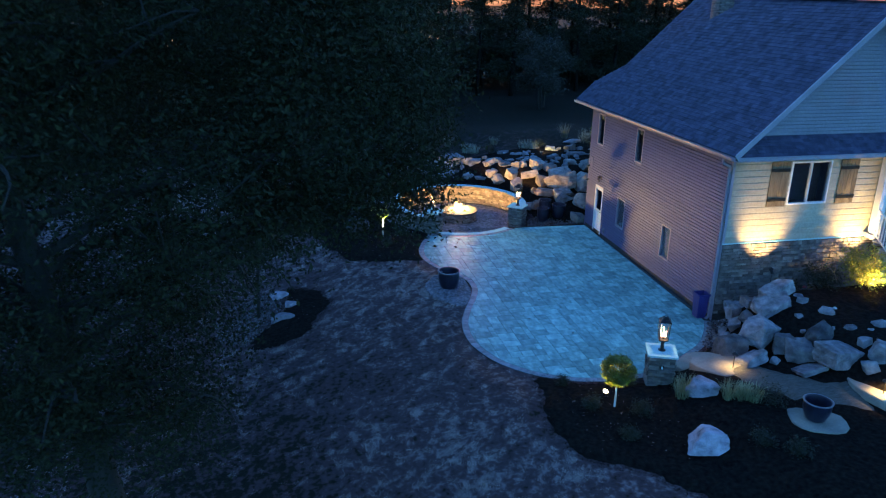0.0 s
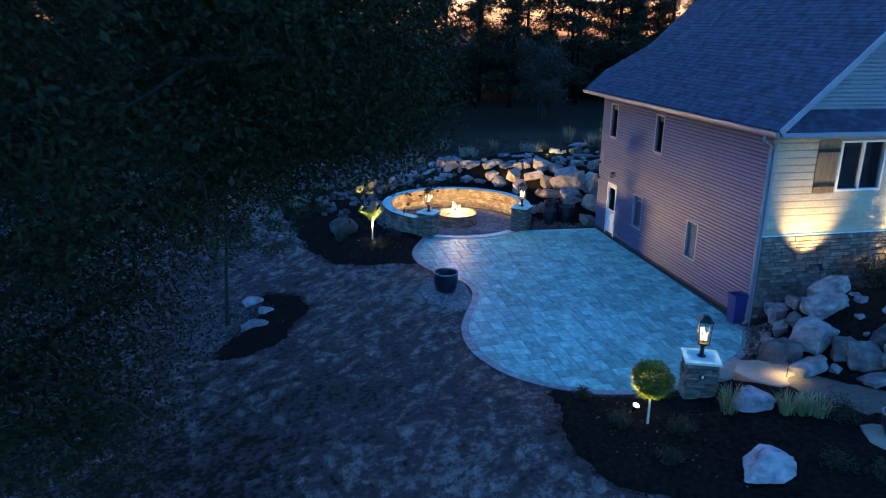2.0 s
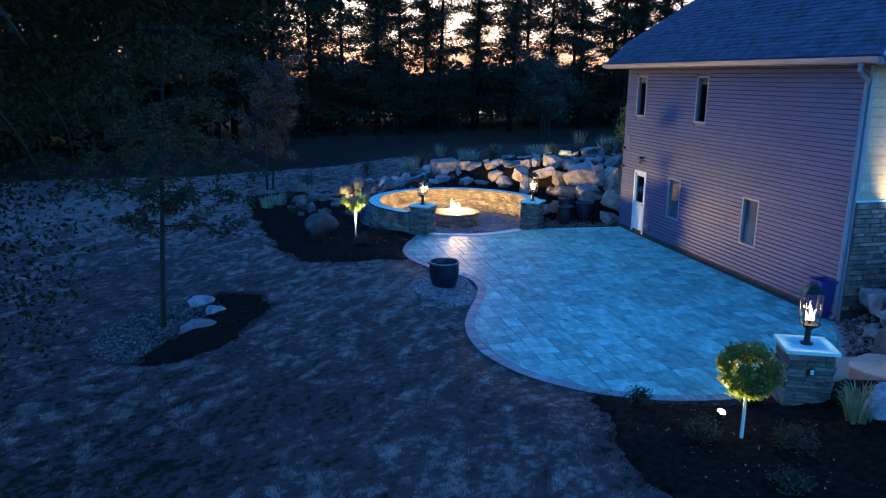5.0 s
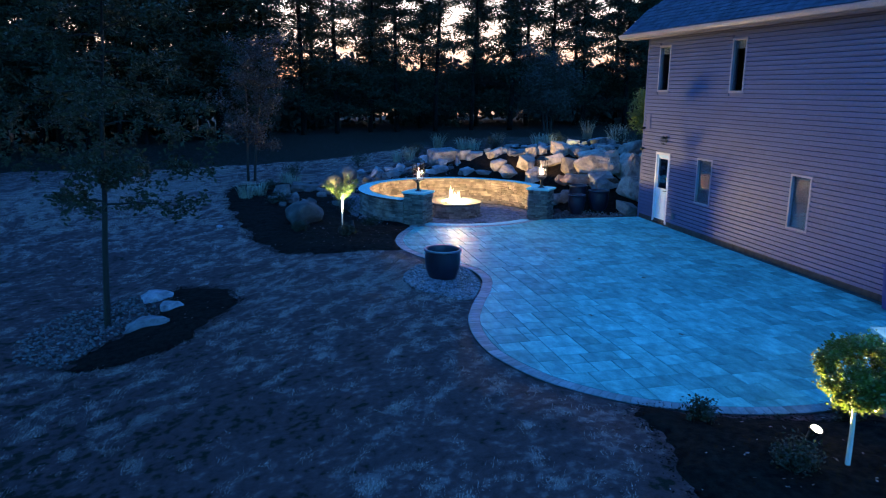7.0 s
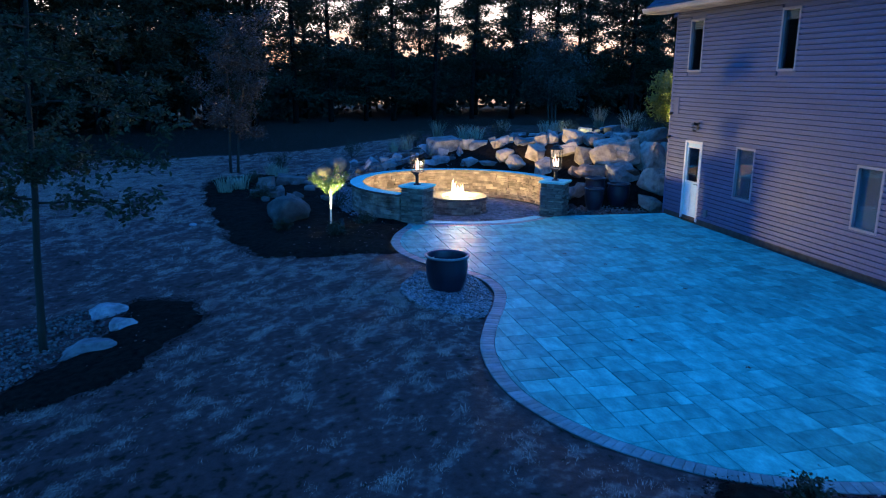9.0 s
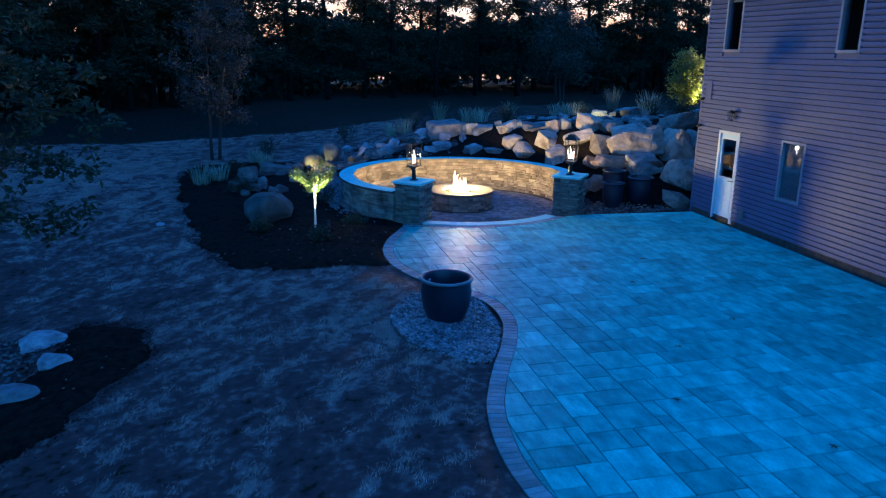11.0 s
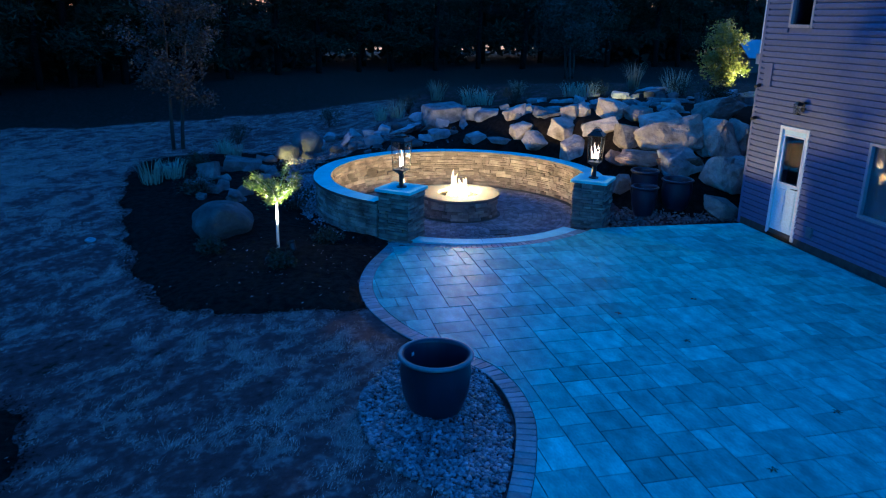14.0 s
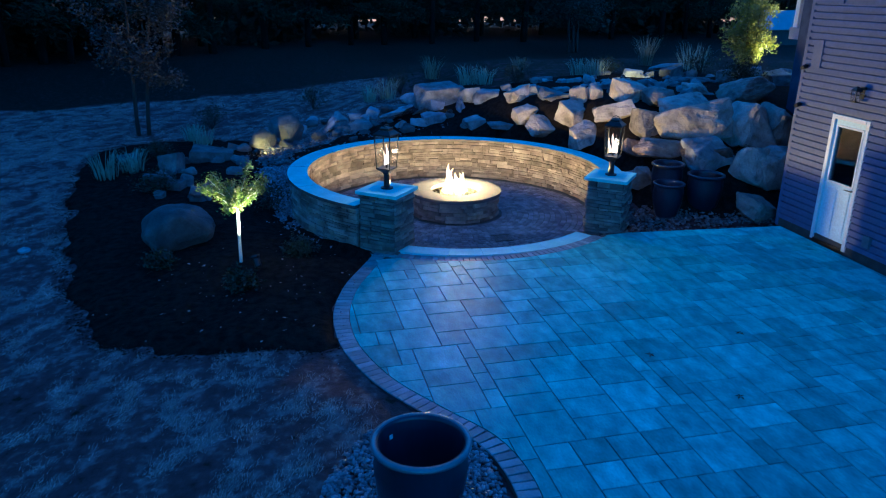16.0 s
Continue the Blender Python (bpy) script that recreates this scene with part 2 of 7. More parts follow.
LEAF_BOX = leafy("boxwood_leaf", (0.022, 0.045, 0.006), (0.12, 0.17, 0.026), 0.32, 0.15)
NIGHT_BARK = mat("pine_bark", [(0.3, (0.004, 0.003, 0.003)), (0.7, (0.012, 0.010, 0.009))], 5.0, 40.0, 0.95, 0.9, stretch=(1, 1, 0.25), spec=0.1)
UNDERGROWTH = leafy("undergrowth_leaf", (0.010, 0.012, 0.008), (0.045, 0.046, 0.034), 0.9, 0.1)
PINE = leafy("pine_needle", (0.009, 0.013, 0.008), (0.034, 0.042, 0.026), 0.9, 0.06)
PINE.node_tree.nodes["Principled BSDF"].inputs["Specular IOR Level"].default_value = 0.1
BLADE = leafy("grass_blade", (0.10, 0.13, 0.06), (0.26, 0.28, 0.16))


# ---- mesh tools ----
def mesh_of(name, bm, material, smooth=False):
    me = bpy.data.meshes.new(name)
    bm.normal_update()
    bm.to_mesh(me)
    bm.free()
    for m in material if isinstance(material, (list, tuple)) else [material]:
        me.materials.append(m)
    if smooth:
        me.polygons.foreach_set("use_smooth", [True] * len(me.polygons))
    return me


def part(name, bm, material, parent=None, label="", smooth=False, m=None, kind=""):
    ob = new(name, mesh_of(name, bm, material, smooth))
    ob.parent = parent
    if m is not None:
        ob.matrix_local = m
    return tagged(ob, label, kind=kind)


def soup(name, verts, faces, material, parent=None, label="", kind="", smooth=False):
    me = bpy.data.meshes.new(name)
    me.from_pydata(verts, [], faces)
    me.materials.append(material)
    if smooth:
        me.polygons.foreach_set("use_smooth", [True] * len(me.polygons))
    ob = new(name, me)
    ob.parent = parent
    return tagged(ob, label, kind=kind)


def thing(name, label, category, m=None, group="", kind=""):
    ob = new(name)
    ob.empty_display_size = 0.2
    if m is not None:
        ob.matrix_world = m
    return tagged(ob, label, category, group, kind)


def box(bm, x0, x1, y0, y1, z0, z1, bevel=0.0, m=None):
    made = bmesh.ops.create_cube(bm, size=1)["verts"]
    mm = Matrix.LocRotScale(((x0 + x1) / 2, (y0 + y1) / 2, (z0 + z1) / 2), None, (abs(x1 - x0), abs(y1 - y0), abs(z1 - z0)))
    bmesh.ops.transform(bm, matrix=mm if m is None else m @ mm, verts=made)
    if bevel:
        edges = list({e for v in made for e in v.link_edges})
        bmesh.ops.bevel(bm, geom=edges, offset=bevel, segments=2, affect="EDGES", profile=0.6)
    return bm


def boxed(*a, **k):
    return box(bmesh.new(), *a, **k)


def tube(bm, p, q, r0, r1, n=8):
    p, q = Vector(p), Vector(q)
    d = q - p
    c = bmesh.ops.create_cone(bm, cap_ends=True, segments=n, radius1=r0, radius2=r1, depth=d.length)["verts"]
    bmesh.ops.transform(bm, matrix=Matrix.Translation((p + q) / 2) @ d.to_track_quat("Z", "Y").to_matrix().to_4x4(), verts=c)
    return bm


def lathe(profile, n=32, closed=False):
    """A turned form from (radius, height) pairs."""
    bm = bmesh.new()
    rings = [[bm.verts.new((r * math.cos(2 * math.pi * i / n), r * math.sin(2 * math.pi * i / n), z)) for i in range(n)] for r, z in profile]
    pairs = list(zip(rings, rings[1:])) + ([(rings[-1], rings[0])] if closed else [])
    for a, b in pairs:
        for i in range(n):
            bm.faces.new((a[i], a[(i + 1) % n], b[(i + 1) % n], b[i]))
    if not closed:
        bm.faces.new(rings[0][::-1])
        bm.faces.new(rings[-1])
    return bm


def arc_block(bm, r0, r1, a0, a1, z0, z1, n=1):
    """A block of a ring, angles in radians."""
    rows = []
    for i in range(n + 1):
        a = a0 + (a1 - a0) * i / n
        c, s = math.cos(a), math.sin(a)
        rows.append([bm.verts.new((r * c, r * s, z)) for r, z in ((r0, z0), (r1, z0), (r1, z1), (r0, z1))])
    for p, q in zip(rows, rows[1:]):
        for k in range(4):
            bm.faces.new((p[k], q[k], q[(k + 1) % 4], p[(k + 1) % 4]))
    bm.faces.new(rows[0])
    bm.faces.new(rows[-1][::-1])
    return bm


def spline(points, step=0.12, closed=False):
    """Catmull-Rom through points, evenly dense."""
    out, n = [], len(points)
    for i in range(n if closed else n - 1):
        p0, p1, p2, p3 = (np.array(points[(i + k) % n] if closed else points[min(max(i + k, 0), n - 1)], float) for k in (-1, 0, 1, 2))
        count = max(2, int(np.linalg.norm(p2 - p1) / step))
        for t in np.arange(count) / count:
            out.append(0.5 * (2 * p1 + (p2 - p0) * t + (2 * p0 - 5 * p1 + 4 * p2 - p3) * t ** 2 + (3 * p1 - p0 - 3 * p2 + p3) * t ** 3))
    if not closed:
        out.append(np.array(points[-1], float))
    return np.array(out)


def inside(poly, x, y):
    """Which of the points (arrays) lie in the polygon."""
    px, py = poly[:, 0], poly[:, 1]
    qx, qy = np.roll(px, -1), np.roll(py, -1)
    x, y = np.asarray(x, float)[..., None], np.asarray(y, float)[..., None]
    with np.errstate(divide="ignore", invalid="ignore"):
        cross = ((py > y) != (qy > y)) & (x < (qx - px) * (y - py) / (qy - py) + px)
    return cross.sum(-1) % 2 == 1


def edge_gap(poly, x, y):
    """Distance of points (flat arrays) to the polygon's outline, and the nearest place on it."""
    p, q = poly, np.roll(poly, -1, 0)
    d = q - p
    best, bx, by = np.full(len(x), 1e9), np.zeros(len(x)), np.zeros(len(x))
    for (ax, ay), (dx, dy) in zip(p, d):
        l2 = dx * dx + dy * dy
        if l2 < 1e-12:
            continue
        t = np.clip(((x - ax) * dx + (y - ay) * dy) / l2, 0, 1)
        nx, ny = ax + t * dx, ay + t * dy
        g = np.hypot(x - nx, y - ny)
        k = g < best
        best[k], bx[k], by[k] = g[k], nx[k], ny[k]
    return best, bx, by


def smooth(v, a, b):
    t = np.clip((np.asarray(v, float) - a) / (b - a), 0, 1)
    return t * t * (3 - 2 * t)


# ---- plan ----
FX, FY = -5.44, 12.58          # middle of the fire circle
FLOOR_FIRE, WALL_TOP = -0.24, 0.64
R_IN, R_OUT = 2.84, 3.12      # faces of the seat wall
HOUSE_Y0, HOUSE_Y1 = -0.5, 10.15


def patio_z(x, y):
    return 0.012 * np.minimum(x, 0)


arc_step = [(FX + 3.16 * math.cos(a), FY + 3.16 * math.sin(a)) for a in np.radians(np.linspace(-48, -131, 12))]
curve = spline([(-7.42, 10.0), (-7.72, 9.4), (-8.0, 8.8), (-8.2, 8.1), (-8.26, 7.5), (-8.2, 6.8), (-7.94, 5.98), (-7.52, 5.25), (-7.17, 4.7), (-7.06, 4.2), (-7.08, 3.7), (-7.17, 3.3), (-7.4, 2.7), (-7.66, 2.15), (-7.9, 1.58), (-8.1, 1.0), (-8.22, 0.3), (-8.24, -0.35), (-8.15, -0.95), (-7.87, -1.72), (-7.5, -2.3), (-6.95, -2.86), (-6.45, -3.18), (-5.82, -3.46), (-5.03, -3.62), (-4.1, -3.63), (-3.25, -3.42), (-2.25, -2.88), (-1.25, -2.22), (-0.57, -1.42), (-0.12, -0.7)])
PATIO = np.array([*arc_step, *curve, (-0.12, 9.9), (-2.9, 10.15)])


def left_of(points, gap_):
    d = np.gradient(points, axis=0)
    d /= np.linalg.norm(d, axis=1, keepdims=True)
    return points + np.stack([-d[:, 1], d[:, 0]], -1) * gap_


FLAT = np.array([*[(FX + 3.3 * math.cos(a), FY + 3.3 * math.sin(a)) for a in np.radians(np.linspace(-50, 230, 40))], *left_of(curve, 0.17), (6, -0.5), (6, 10.1), (-2.4, 10.3)])


SUNK = -0.451               # ground under the paving and the house


def height(x, y):
    x, y = np.asarray(x, float), np.asarray(y, float)
    side = -0.12 * np.clip(-8 - x, 0, 7) * (1 - smooth(y, 7, 16)) * smooth(y, -30, -6)
    steep = -1.1 + 0.5 * np.clip(-y - 3.6, 0, 8)
    front = -0.10 * smooth(-y, 1, 8) + (0.46 * smooth(x, -4.8, -2.3) + 1.0 * smooth(x - steep, 0, 2.2)) * smooth(-y, -0.6, 1.0)
    foot = 10.5 + 5.3 * smooth(-x, 0.8, 4.5) - 2.5 * smooth(-x, 7.5, 10)
    ridge = 0.12 + 1.38 * smooth(x, -11, 0.5)
    back = smooth(y, foot - 0.6, foot + 4.6) * ridge * (1 - smooth(y, 24, 36)) + 0.45 * smooth(y, 24, 36)
    raw = side + front * (y < 6) + back
    near = np.ones(x.size)
    xf, yf = x.ravel(), y.ravel()
    close = (xf > -12) & (xf < 10) & (yf > -8) & (yf < 20)
    gap = edge_gap(FLAT, xf[close], yf[close])[0]
    gap[inside(FLAT, xf[close], yf[close])] = 0
    near[close] = smooth(gap, 0.0, 1.6)
    inn = np.zeros(x.size, bool)
    inn[close] = gap == 0
    near, inn = near.reshape(x.shape), inn.reshape(x.shape)
    rim = np.where(y > 9.9, -0.2 + 0.12 * smooth(x, -3, -1), np.clip(0.012 * x, -0.13, 0) - 0.03)
    rim = np.where(x < -9, rim * (1 - smooth(-x, 9, 12)), rim)
    dip = -0.09 * np.exp(-((x + 8.0) ** 2 + (y - 3.9) ** 2) / 1.3)
    return np.where(inn, SUNK, rim * (1 - near) + raw * near + dip)


def ground_at(x, y):
    return float(height(np.array([x]), np.array([y]))[0])


# ---- ground ----
def axis(lo, hi, step, far):
    mid = list(np.arange(lo, hi + 1e-6, step))
    grow = [step * 1.35 ** k for k in range(1, 40)]
    a, b = [], []
    s = 0
    for g in grow:
        s += g
        if s > far:
            break
        a.append(lo - s), b.append(mid[-1] + s)
    return np.array(a[::-1] + mid + b)


gx, gy = axis(-24, 4, 0.16, 900), axis(-17, 24, 0.16, 1500)
GX, GY = np.meshgrid(gx, gy, indexing="ij")
GZ = height(GX, GY)
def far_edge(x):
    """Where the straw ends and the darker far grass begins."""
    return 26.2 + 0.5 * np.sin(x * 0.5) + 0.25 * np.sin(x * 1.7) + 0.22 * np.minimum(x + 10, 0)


def straw_field(x, y):
    """How much straw lies at a place: streaks along the raking, in large patches."""
    u, v = 0.45 * x + 0.89 * y + 0.5 * noise.noise((x * 0.9, y * 0.9, 3)), 0.89 * x - 0.45 * y + 0.5 * noise.noise((x * 0.9, y * 0.9, 11))
    return noise.fractal((u * 2.3, v * 3.8, 0.3), 0.5, 2.1, 6) * 0.20 + noise.noise((x * 0.16, y * 0.16, 7)) * 0.12 + 0.015


straw = np.array([straw_field(x, y) for x, y in zip(GX.ravel(), GY.ravel())])
# The last term paints shade under the oak by lowering the straw value.
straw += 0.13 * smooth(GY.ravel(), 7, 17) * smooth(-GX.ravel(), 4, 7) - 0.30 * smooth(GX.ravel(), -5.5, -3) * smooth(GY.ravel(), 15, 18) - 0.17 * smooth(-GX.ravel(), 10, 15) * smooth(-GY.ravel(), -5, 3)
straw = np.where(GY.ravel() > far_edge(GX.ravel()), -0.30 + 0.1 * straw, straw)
GZ += np.array([noise.noise((x * 1.3, y * 1.3, 2)) * 0.025 for x, y in zip(GX.ravel(), GY.ravel())]).reshape(GX.shape) * (GZ != SUNK)
nx_, ny_ = GX.shape
idx = np.arange(nx_ * ny_).reshape(nx_, ny_)
quads = np.stack([idx[:-1, :-1], idx[1:, :-1], idx[1:, 1:], idx[:-1, 1:]], -1).reshape(-1, 4)
me = bpy.data.meshes.new("ground")
me.from_pydata(np.stack([GX.ravel(), GY.ravel(), GZ.ravel()], -1).tolist(), [], quads.tolist())
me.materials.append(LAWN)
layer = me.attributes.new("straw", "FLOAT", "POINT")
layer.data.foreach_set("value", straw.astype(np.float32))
me.polygons.foreach_set("use_smooth", [True] * len(me.polygons))
tagged(new("ground", me), "patchy dormant lawn with straw over dark soil", "ground", kind="structure")


EDGES = []                  # outlines of the mulch beds, where chips spill onto the lawn


def bed(name, outline, material, label, category, rise=0.07, step=0.07, wobble=0.03):
    """A loose bed that lies on the ground inside an outline."""
    poly = spline(outline, 0.06, True)
    poly = poly + 0.13 * np.array([(noise.noise((a * 2.3, b * 2.3, 1)) + 0.5 * noise.noise((a * 7, b * 7, 4)), noise.noise((a * 2.3, b * 2.3, 9)) + 0.5 * noise.noise((a * 7, b * 7, 6))) for a, b in poly]) * (name != "mulch_bed_4")
    EDGES.append(poly)
    xs = np.arange(poly[:, 0].min() - step, poly[:, 0].max() + 2 * step, step)
    ys = np.arange(poly[:, 1].min() - step, poly[:, 1].max() + 2 * step, step)
    X, Y = np.meshgrid(xs, ys, indexing="ij")
    keep = inside(poly, X[:-1, :-1] + step / 2, Y[:-1, :-1] + step / 2)
    x, y = X.ravel().copy(), Y.ravel().copy()
    gap, bx, by = edge_gap(poly, x, y)
    out = ~inside(poly, x, y)
    x[out], y[out], gap[out] = bx[out], by[out], 0
    z = height(x, y)
    z = np.where(z == SUNK, -0.1, z) + rise * smooth(gap, 0, 0.35) - 0.02 * (gap == 0) + wobble * np.array([noise.noise((a * 3, b * 3, 5)) for a, b in zip(x, y)]) * (gap > 0)
    z = np.where(inside(PATIO, x, y), np.minimum(z, patio_z(x, y) - 0.05), z)
    i = np.arange(X.size).reshape(X.shape)
    q = np.stack([i[:-1, :-1], i[1:, :-1], i[1:, 1:], i[:-1, 1:]], -1)[keep]
    used, inv = np.unique(q, return_inverse=True)
    ob = soup(name, np.stack([x, y, z], -1)[used].tolist(), inv.reshape(-1, 4).tolist(), material, smooth=True)
    return tagged(ob, label, category, kind="structure")


bed("mulch_bed_1", [(-8.0, 8.3), (-8.1, 7.1), (-8.5, 6.93), (-9.2, 7.06), (-10.36, 7.48), (-11.3, 8.33), (-11.83, 9.76), (-12.6, 13.1), (-12.95, 16.2), (-12.5, 18.2), (-10.5, 18.6), (-9.0, 17.6), (-8.9, 15.5), (-8.75, 13.5), (-8.3, 11.5), (-7.3, 10.0)], MULCH, "dark brown mulch bed along the curved seat wall", "mulch bed")
bed("mulch_bed_2", [(-6.9, -2.95), (-7.2, -4.15), (-7.42, -5.2), (-7.3, -6.2), (-6.84, -7.05), (-5.84, -7.6), (-5.2, -8.5), (-3.5, -9.6), (0, -10.8), (6, -11), (9, -8), (9, -0.7), (1.0, -0.7), (-0.1, -1.3), (-1.2, -2.35), (-2.2, -3.0), (-3.2, -3.55), (-4.1, -3.8), (-5.2, -3.75), (-6.0, -3.5)], MULCH, "dark mulch bed round the entry path and boulders", "mulch bed")
bed("mulch_bed_3", [(-13.1, 6.0), (-12.5, 5.5), (-12.2, 4.75), (-12.2, 4.0), (-12.56, 3.25), (-12.85, 2.45), (-13.45, 1.75), (-14.3, 1.5), (-14.9, 1.75), (-14.7, 2.5), (-14.3, 3.2), (-13.95, 3.9), (-13.65, 4.7), (-13.75, 5.6), (-13.6, 6.15)], MULCH, "dark mulch island beside a young tree", "mulch bed")
bed("mulch_bed_4", [(-8.6, 16.6), (-6.5, 18.4), (-3, 19.4), (0.5, 20.0), (4, 20.0), (5, 14), (5, 10.6), (0.3, 10.5), (-1.6, 10.9), (-2.0, 12.2), (-2.1, 14.3), (-3.6, 16.0), (-5.6, 16.4), (-7.4, 15.7)], MULCH, "dark mulch slope between the boulders", "mulch bed")


# ---- patio bed ----
def slab_of(poly, z_top, z_low, name, material, label, category, sloped=True):
    bm = bmesh.new()
    top = [bm.verts.new((x, y, z_top + (patio_z(x, y) if sloped else 0))) for x, y in poly]
    low = [bm.verts.new((x, y, z_low)) for x, y in poly]
    bm.faces.new(top)
    for i in range(len(top)):
        bm.faces.new((top[i], low[i], low[(i + 1) % len(top)], top[(i + 1) % len(top)]))
    bmesh.ops.recalc_face_normals(bm, faces=bm.faces[:])
    return tagged(part(name, bm, material), label, category, kind="structure")


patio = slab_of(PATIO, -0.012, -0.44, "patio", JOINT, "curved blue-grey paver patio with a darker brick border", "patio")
fire_floor = thing("fire_floor", "round cobble floor sunk inside the seat wall", "floor", pose(FX, FY, FLOOR_FIRE), kind="structure")
part("floor_bed", lathe([(0.01, -0.2), (R_OUT - 0.1, -0.2), (R_OUT - 0.1, -0.012), (0.01, -0.012)], 64), JOINT, fire_floor)


# ---- ledge stone masonry ----
def stone_mesh(seed):
    """A unit ledge stone: back at y 0, rough face towards y -1, width along x."""
    r = random.Random(seed)
    bm = bmesh.new()
    v = []
    for y, s in ((0, 0.5), (-0.86, 0.5), (-1, 0.46)):
        ring = []
        for sx, sz in ((-1, -1), (1, -1), (1, 1), (-1, 1)):
            j = 0.03 if y else 0
            ring.append(bm.verts.new((sx * (s - r.uniform(0, j)), y + (r.uniform(-0.12, 0.12) if y == -1 else 0), sz * (s - r.uniform(0, 2 * j)))))
        v.append(ring)
    for a, b in zip(v, v[1:]):
        for k in range(4):
            bm.faces.new((a[k], a[(k + 1) % 4], b[(k + 1) % 4], b[k]))
    c = bm.verts.new((r.uniform(-0.2, 0.2), -1.0 + r.uniform(-0.15, 0.05), r.uniform(-0.2, 0.2)))
    for k in range(4):
        bm.faces.new((v[2][k], v[2][(k + 1) % 4], c))
    bm.faces.new(v[0][::-1])
    bmesh.ops.recalc_face_normals(bm, faces=bm.faces[:])
    return mesh_of("stone", bm, STONE)


STONES = [stone_mesh(k) for k in range(14)]


def courses(low, high, rng, lo=0.05, hi=0.10):
    z, out = low, []
    while z < high - 0.03:
        h = min(rng.uniform(lo, hi), high - z)
        if high - z - h < 0.04:
            h = high - z
        out.append((z, h))
        z += h
    return out


def lay(places, parent, limit=300, name="stone"):
    """Stones as parts up to the limit, the rest as one joined part."""
    rng = random.Random(len(places))
    for m in places[:limit]:
        ob = new(name, rng.choice(STONES))
        ob.parent = parent
        ob.matrix_local = m
    verts, faces = [], []
    for m in places[limit:]:
        me = rng.choice(STONES)
        base = len(verts)
        verts += [tuple(m @ v.co) for v in me.vertices]
        faces += [[base + i for i in p.vertices] for p in me.polygons]
    if verts:
        soup("stonework", verts, faces, STONE, parent, kind="stuff")


def stones_on_arc(r, a0, a1, low, high, rng, outward=True, depth=0.05):
    out = []
    for z, h in courses(low, high, rng):
        a = a0
        while a < a1 - 1e-3:
            w = rng.choice((0.12, 0.18, 0.26, 0.34, 0.42)) * rng.uniform(0.8, 1.2) / r
            if a1 - a - w < 0.12 / r:
                w = a1 - a
            mid = a + w / 2
            turn = mid + math.pi / 2 if outward else mid - math.pi / 2
            d = depth * rng.uniform(0.75, 1.25)
            pos = Vector((r * math.cos(mid), r * math.sin(mid), z + h / 2 + rng.uniform(-0.006, 0.006)))
            if h > 0.08 and rng.random() < 0.35:
                k = rng.uniform(0.38, 0.62)
                for s_, e_ in ((0, k), (k, 1)):
                    p_ = Vector((pos.x, pos.y, z + h * (s_ + e_) / 2))
                    out.append(Matrix.LocRotScale(p_, Euler((0, 0, turn)), (w * r - 0.002, depth * rng.uniform(0.75, 1.25), h * (e_ - s_) - 0.002)))
            else:
                out.append(Matrix.LocRotScale(pos, Euler((0, 0, turn)), (w * r - 0.003, d, h * rng.uniform(0.9, 1.08) - 0.003)))
            a += w
    return out


def stones_on_faces(half, low, high, rng, depth=0.045):
    out = []
    for z, h in courses(low, high, rng, 0.04, 0.085):
        for k in range(4):
            turn = k * math.pi / 2
            x = -half - depth * 0.6
            end = half + depth * 0.6
            while x < end - 1e-3:
                w = rng.uniform(0.14, 0.42)
                if end - x - w < 0.1:
                    w = end - x
                p = Matrix.Rotation(turn, 4, "Z") @ Vector((x + w / 2, -half, z + h / 2))
                out.append(Matrix.LocRotScale(p, Euler((0, 0, turn)), (w - 0.004, depth * rng.uniform(0.5, 1.5), h * rng.uniform(0.86, 1.0) - 0.003)))
                x += w
    return out


def ring_wall(name, label, r0, r1, a0, a1, low, high, cap_r0, cap_r1, cap_h):
    wall = thing(name, label, "stone wall", pose(FX, FY, 0))
    n = 64
    part("core", arc_block(bmesh.new(), r0 + 0.03, r1 - 0.03, a0, a1, low, high - cap_h, n), CORE, wall)
    pieces = 9
    for k in range(pieces):
        s, e = a0 + (a1 - a0) * k / pieces + 0.0015, a0 + (a1 - a0) * (k + 1) / pieces - 0.0015
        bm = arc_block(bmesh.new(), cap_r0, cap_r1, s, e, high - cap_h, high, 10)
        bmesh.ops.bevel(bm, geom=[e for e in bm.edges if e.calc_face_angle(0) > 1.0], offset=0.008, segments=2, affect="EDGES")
        # Upward faces keep the pale stone; all others take the darkened edge.
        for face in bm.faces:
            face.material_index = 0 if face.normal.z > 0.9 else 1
        part("cap_stone", bm, [CAP, CAP_EDGE], wall, "pale blue-grey cap stone with a rough edge darkened against firelight" if k == 0 else "")
    rng = random.Random(5)
    lay(stones_on_arc(r0 + 0.03, a0, a1, low, high - cap_h, rng, False) , wall)
    lay(stones_on_arc(r1 - 0.03, a0, a1, low - 0.05, high - cap_h, rng, True), wall, 0)
    return wall


A0, A1 = radians(-32), radians(226)
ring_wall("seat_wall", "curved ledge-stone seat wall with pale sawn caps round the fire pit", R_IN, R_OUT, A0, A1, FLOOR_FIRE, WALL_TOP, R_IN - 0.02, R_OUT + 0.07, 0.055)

# step between the patio and the fire floor
step = thing("stone_step", "pale curved coping stones at the fire circle's edge", "step", pose(FX, FY, 0))
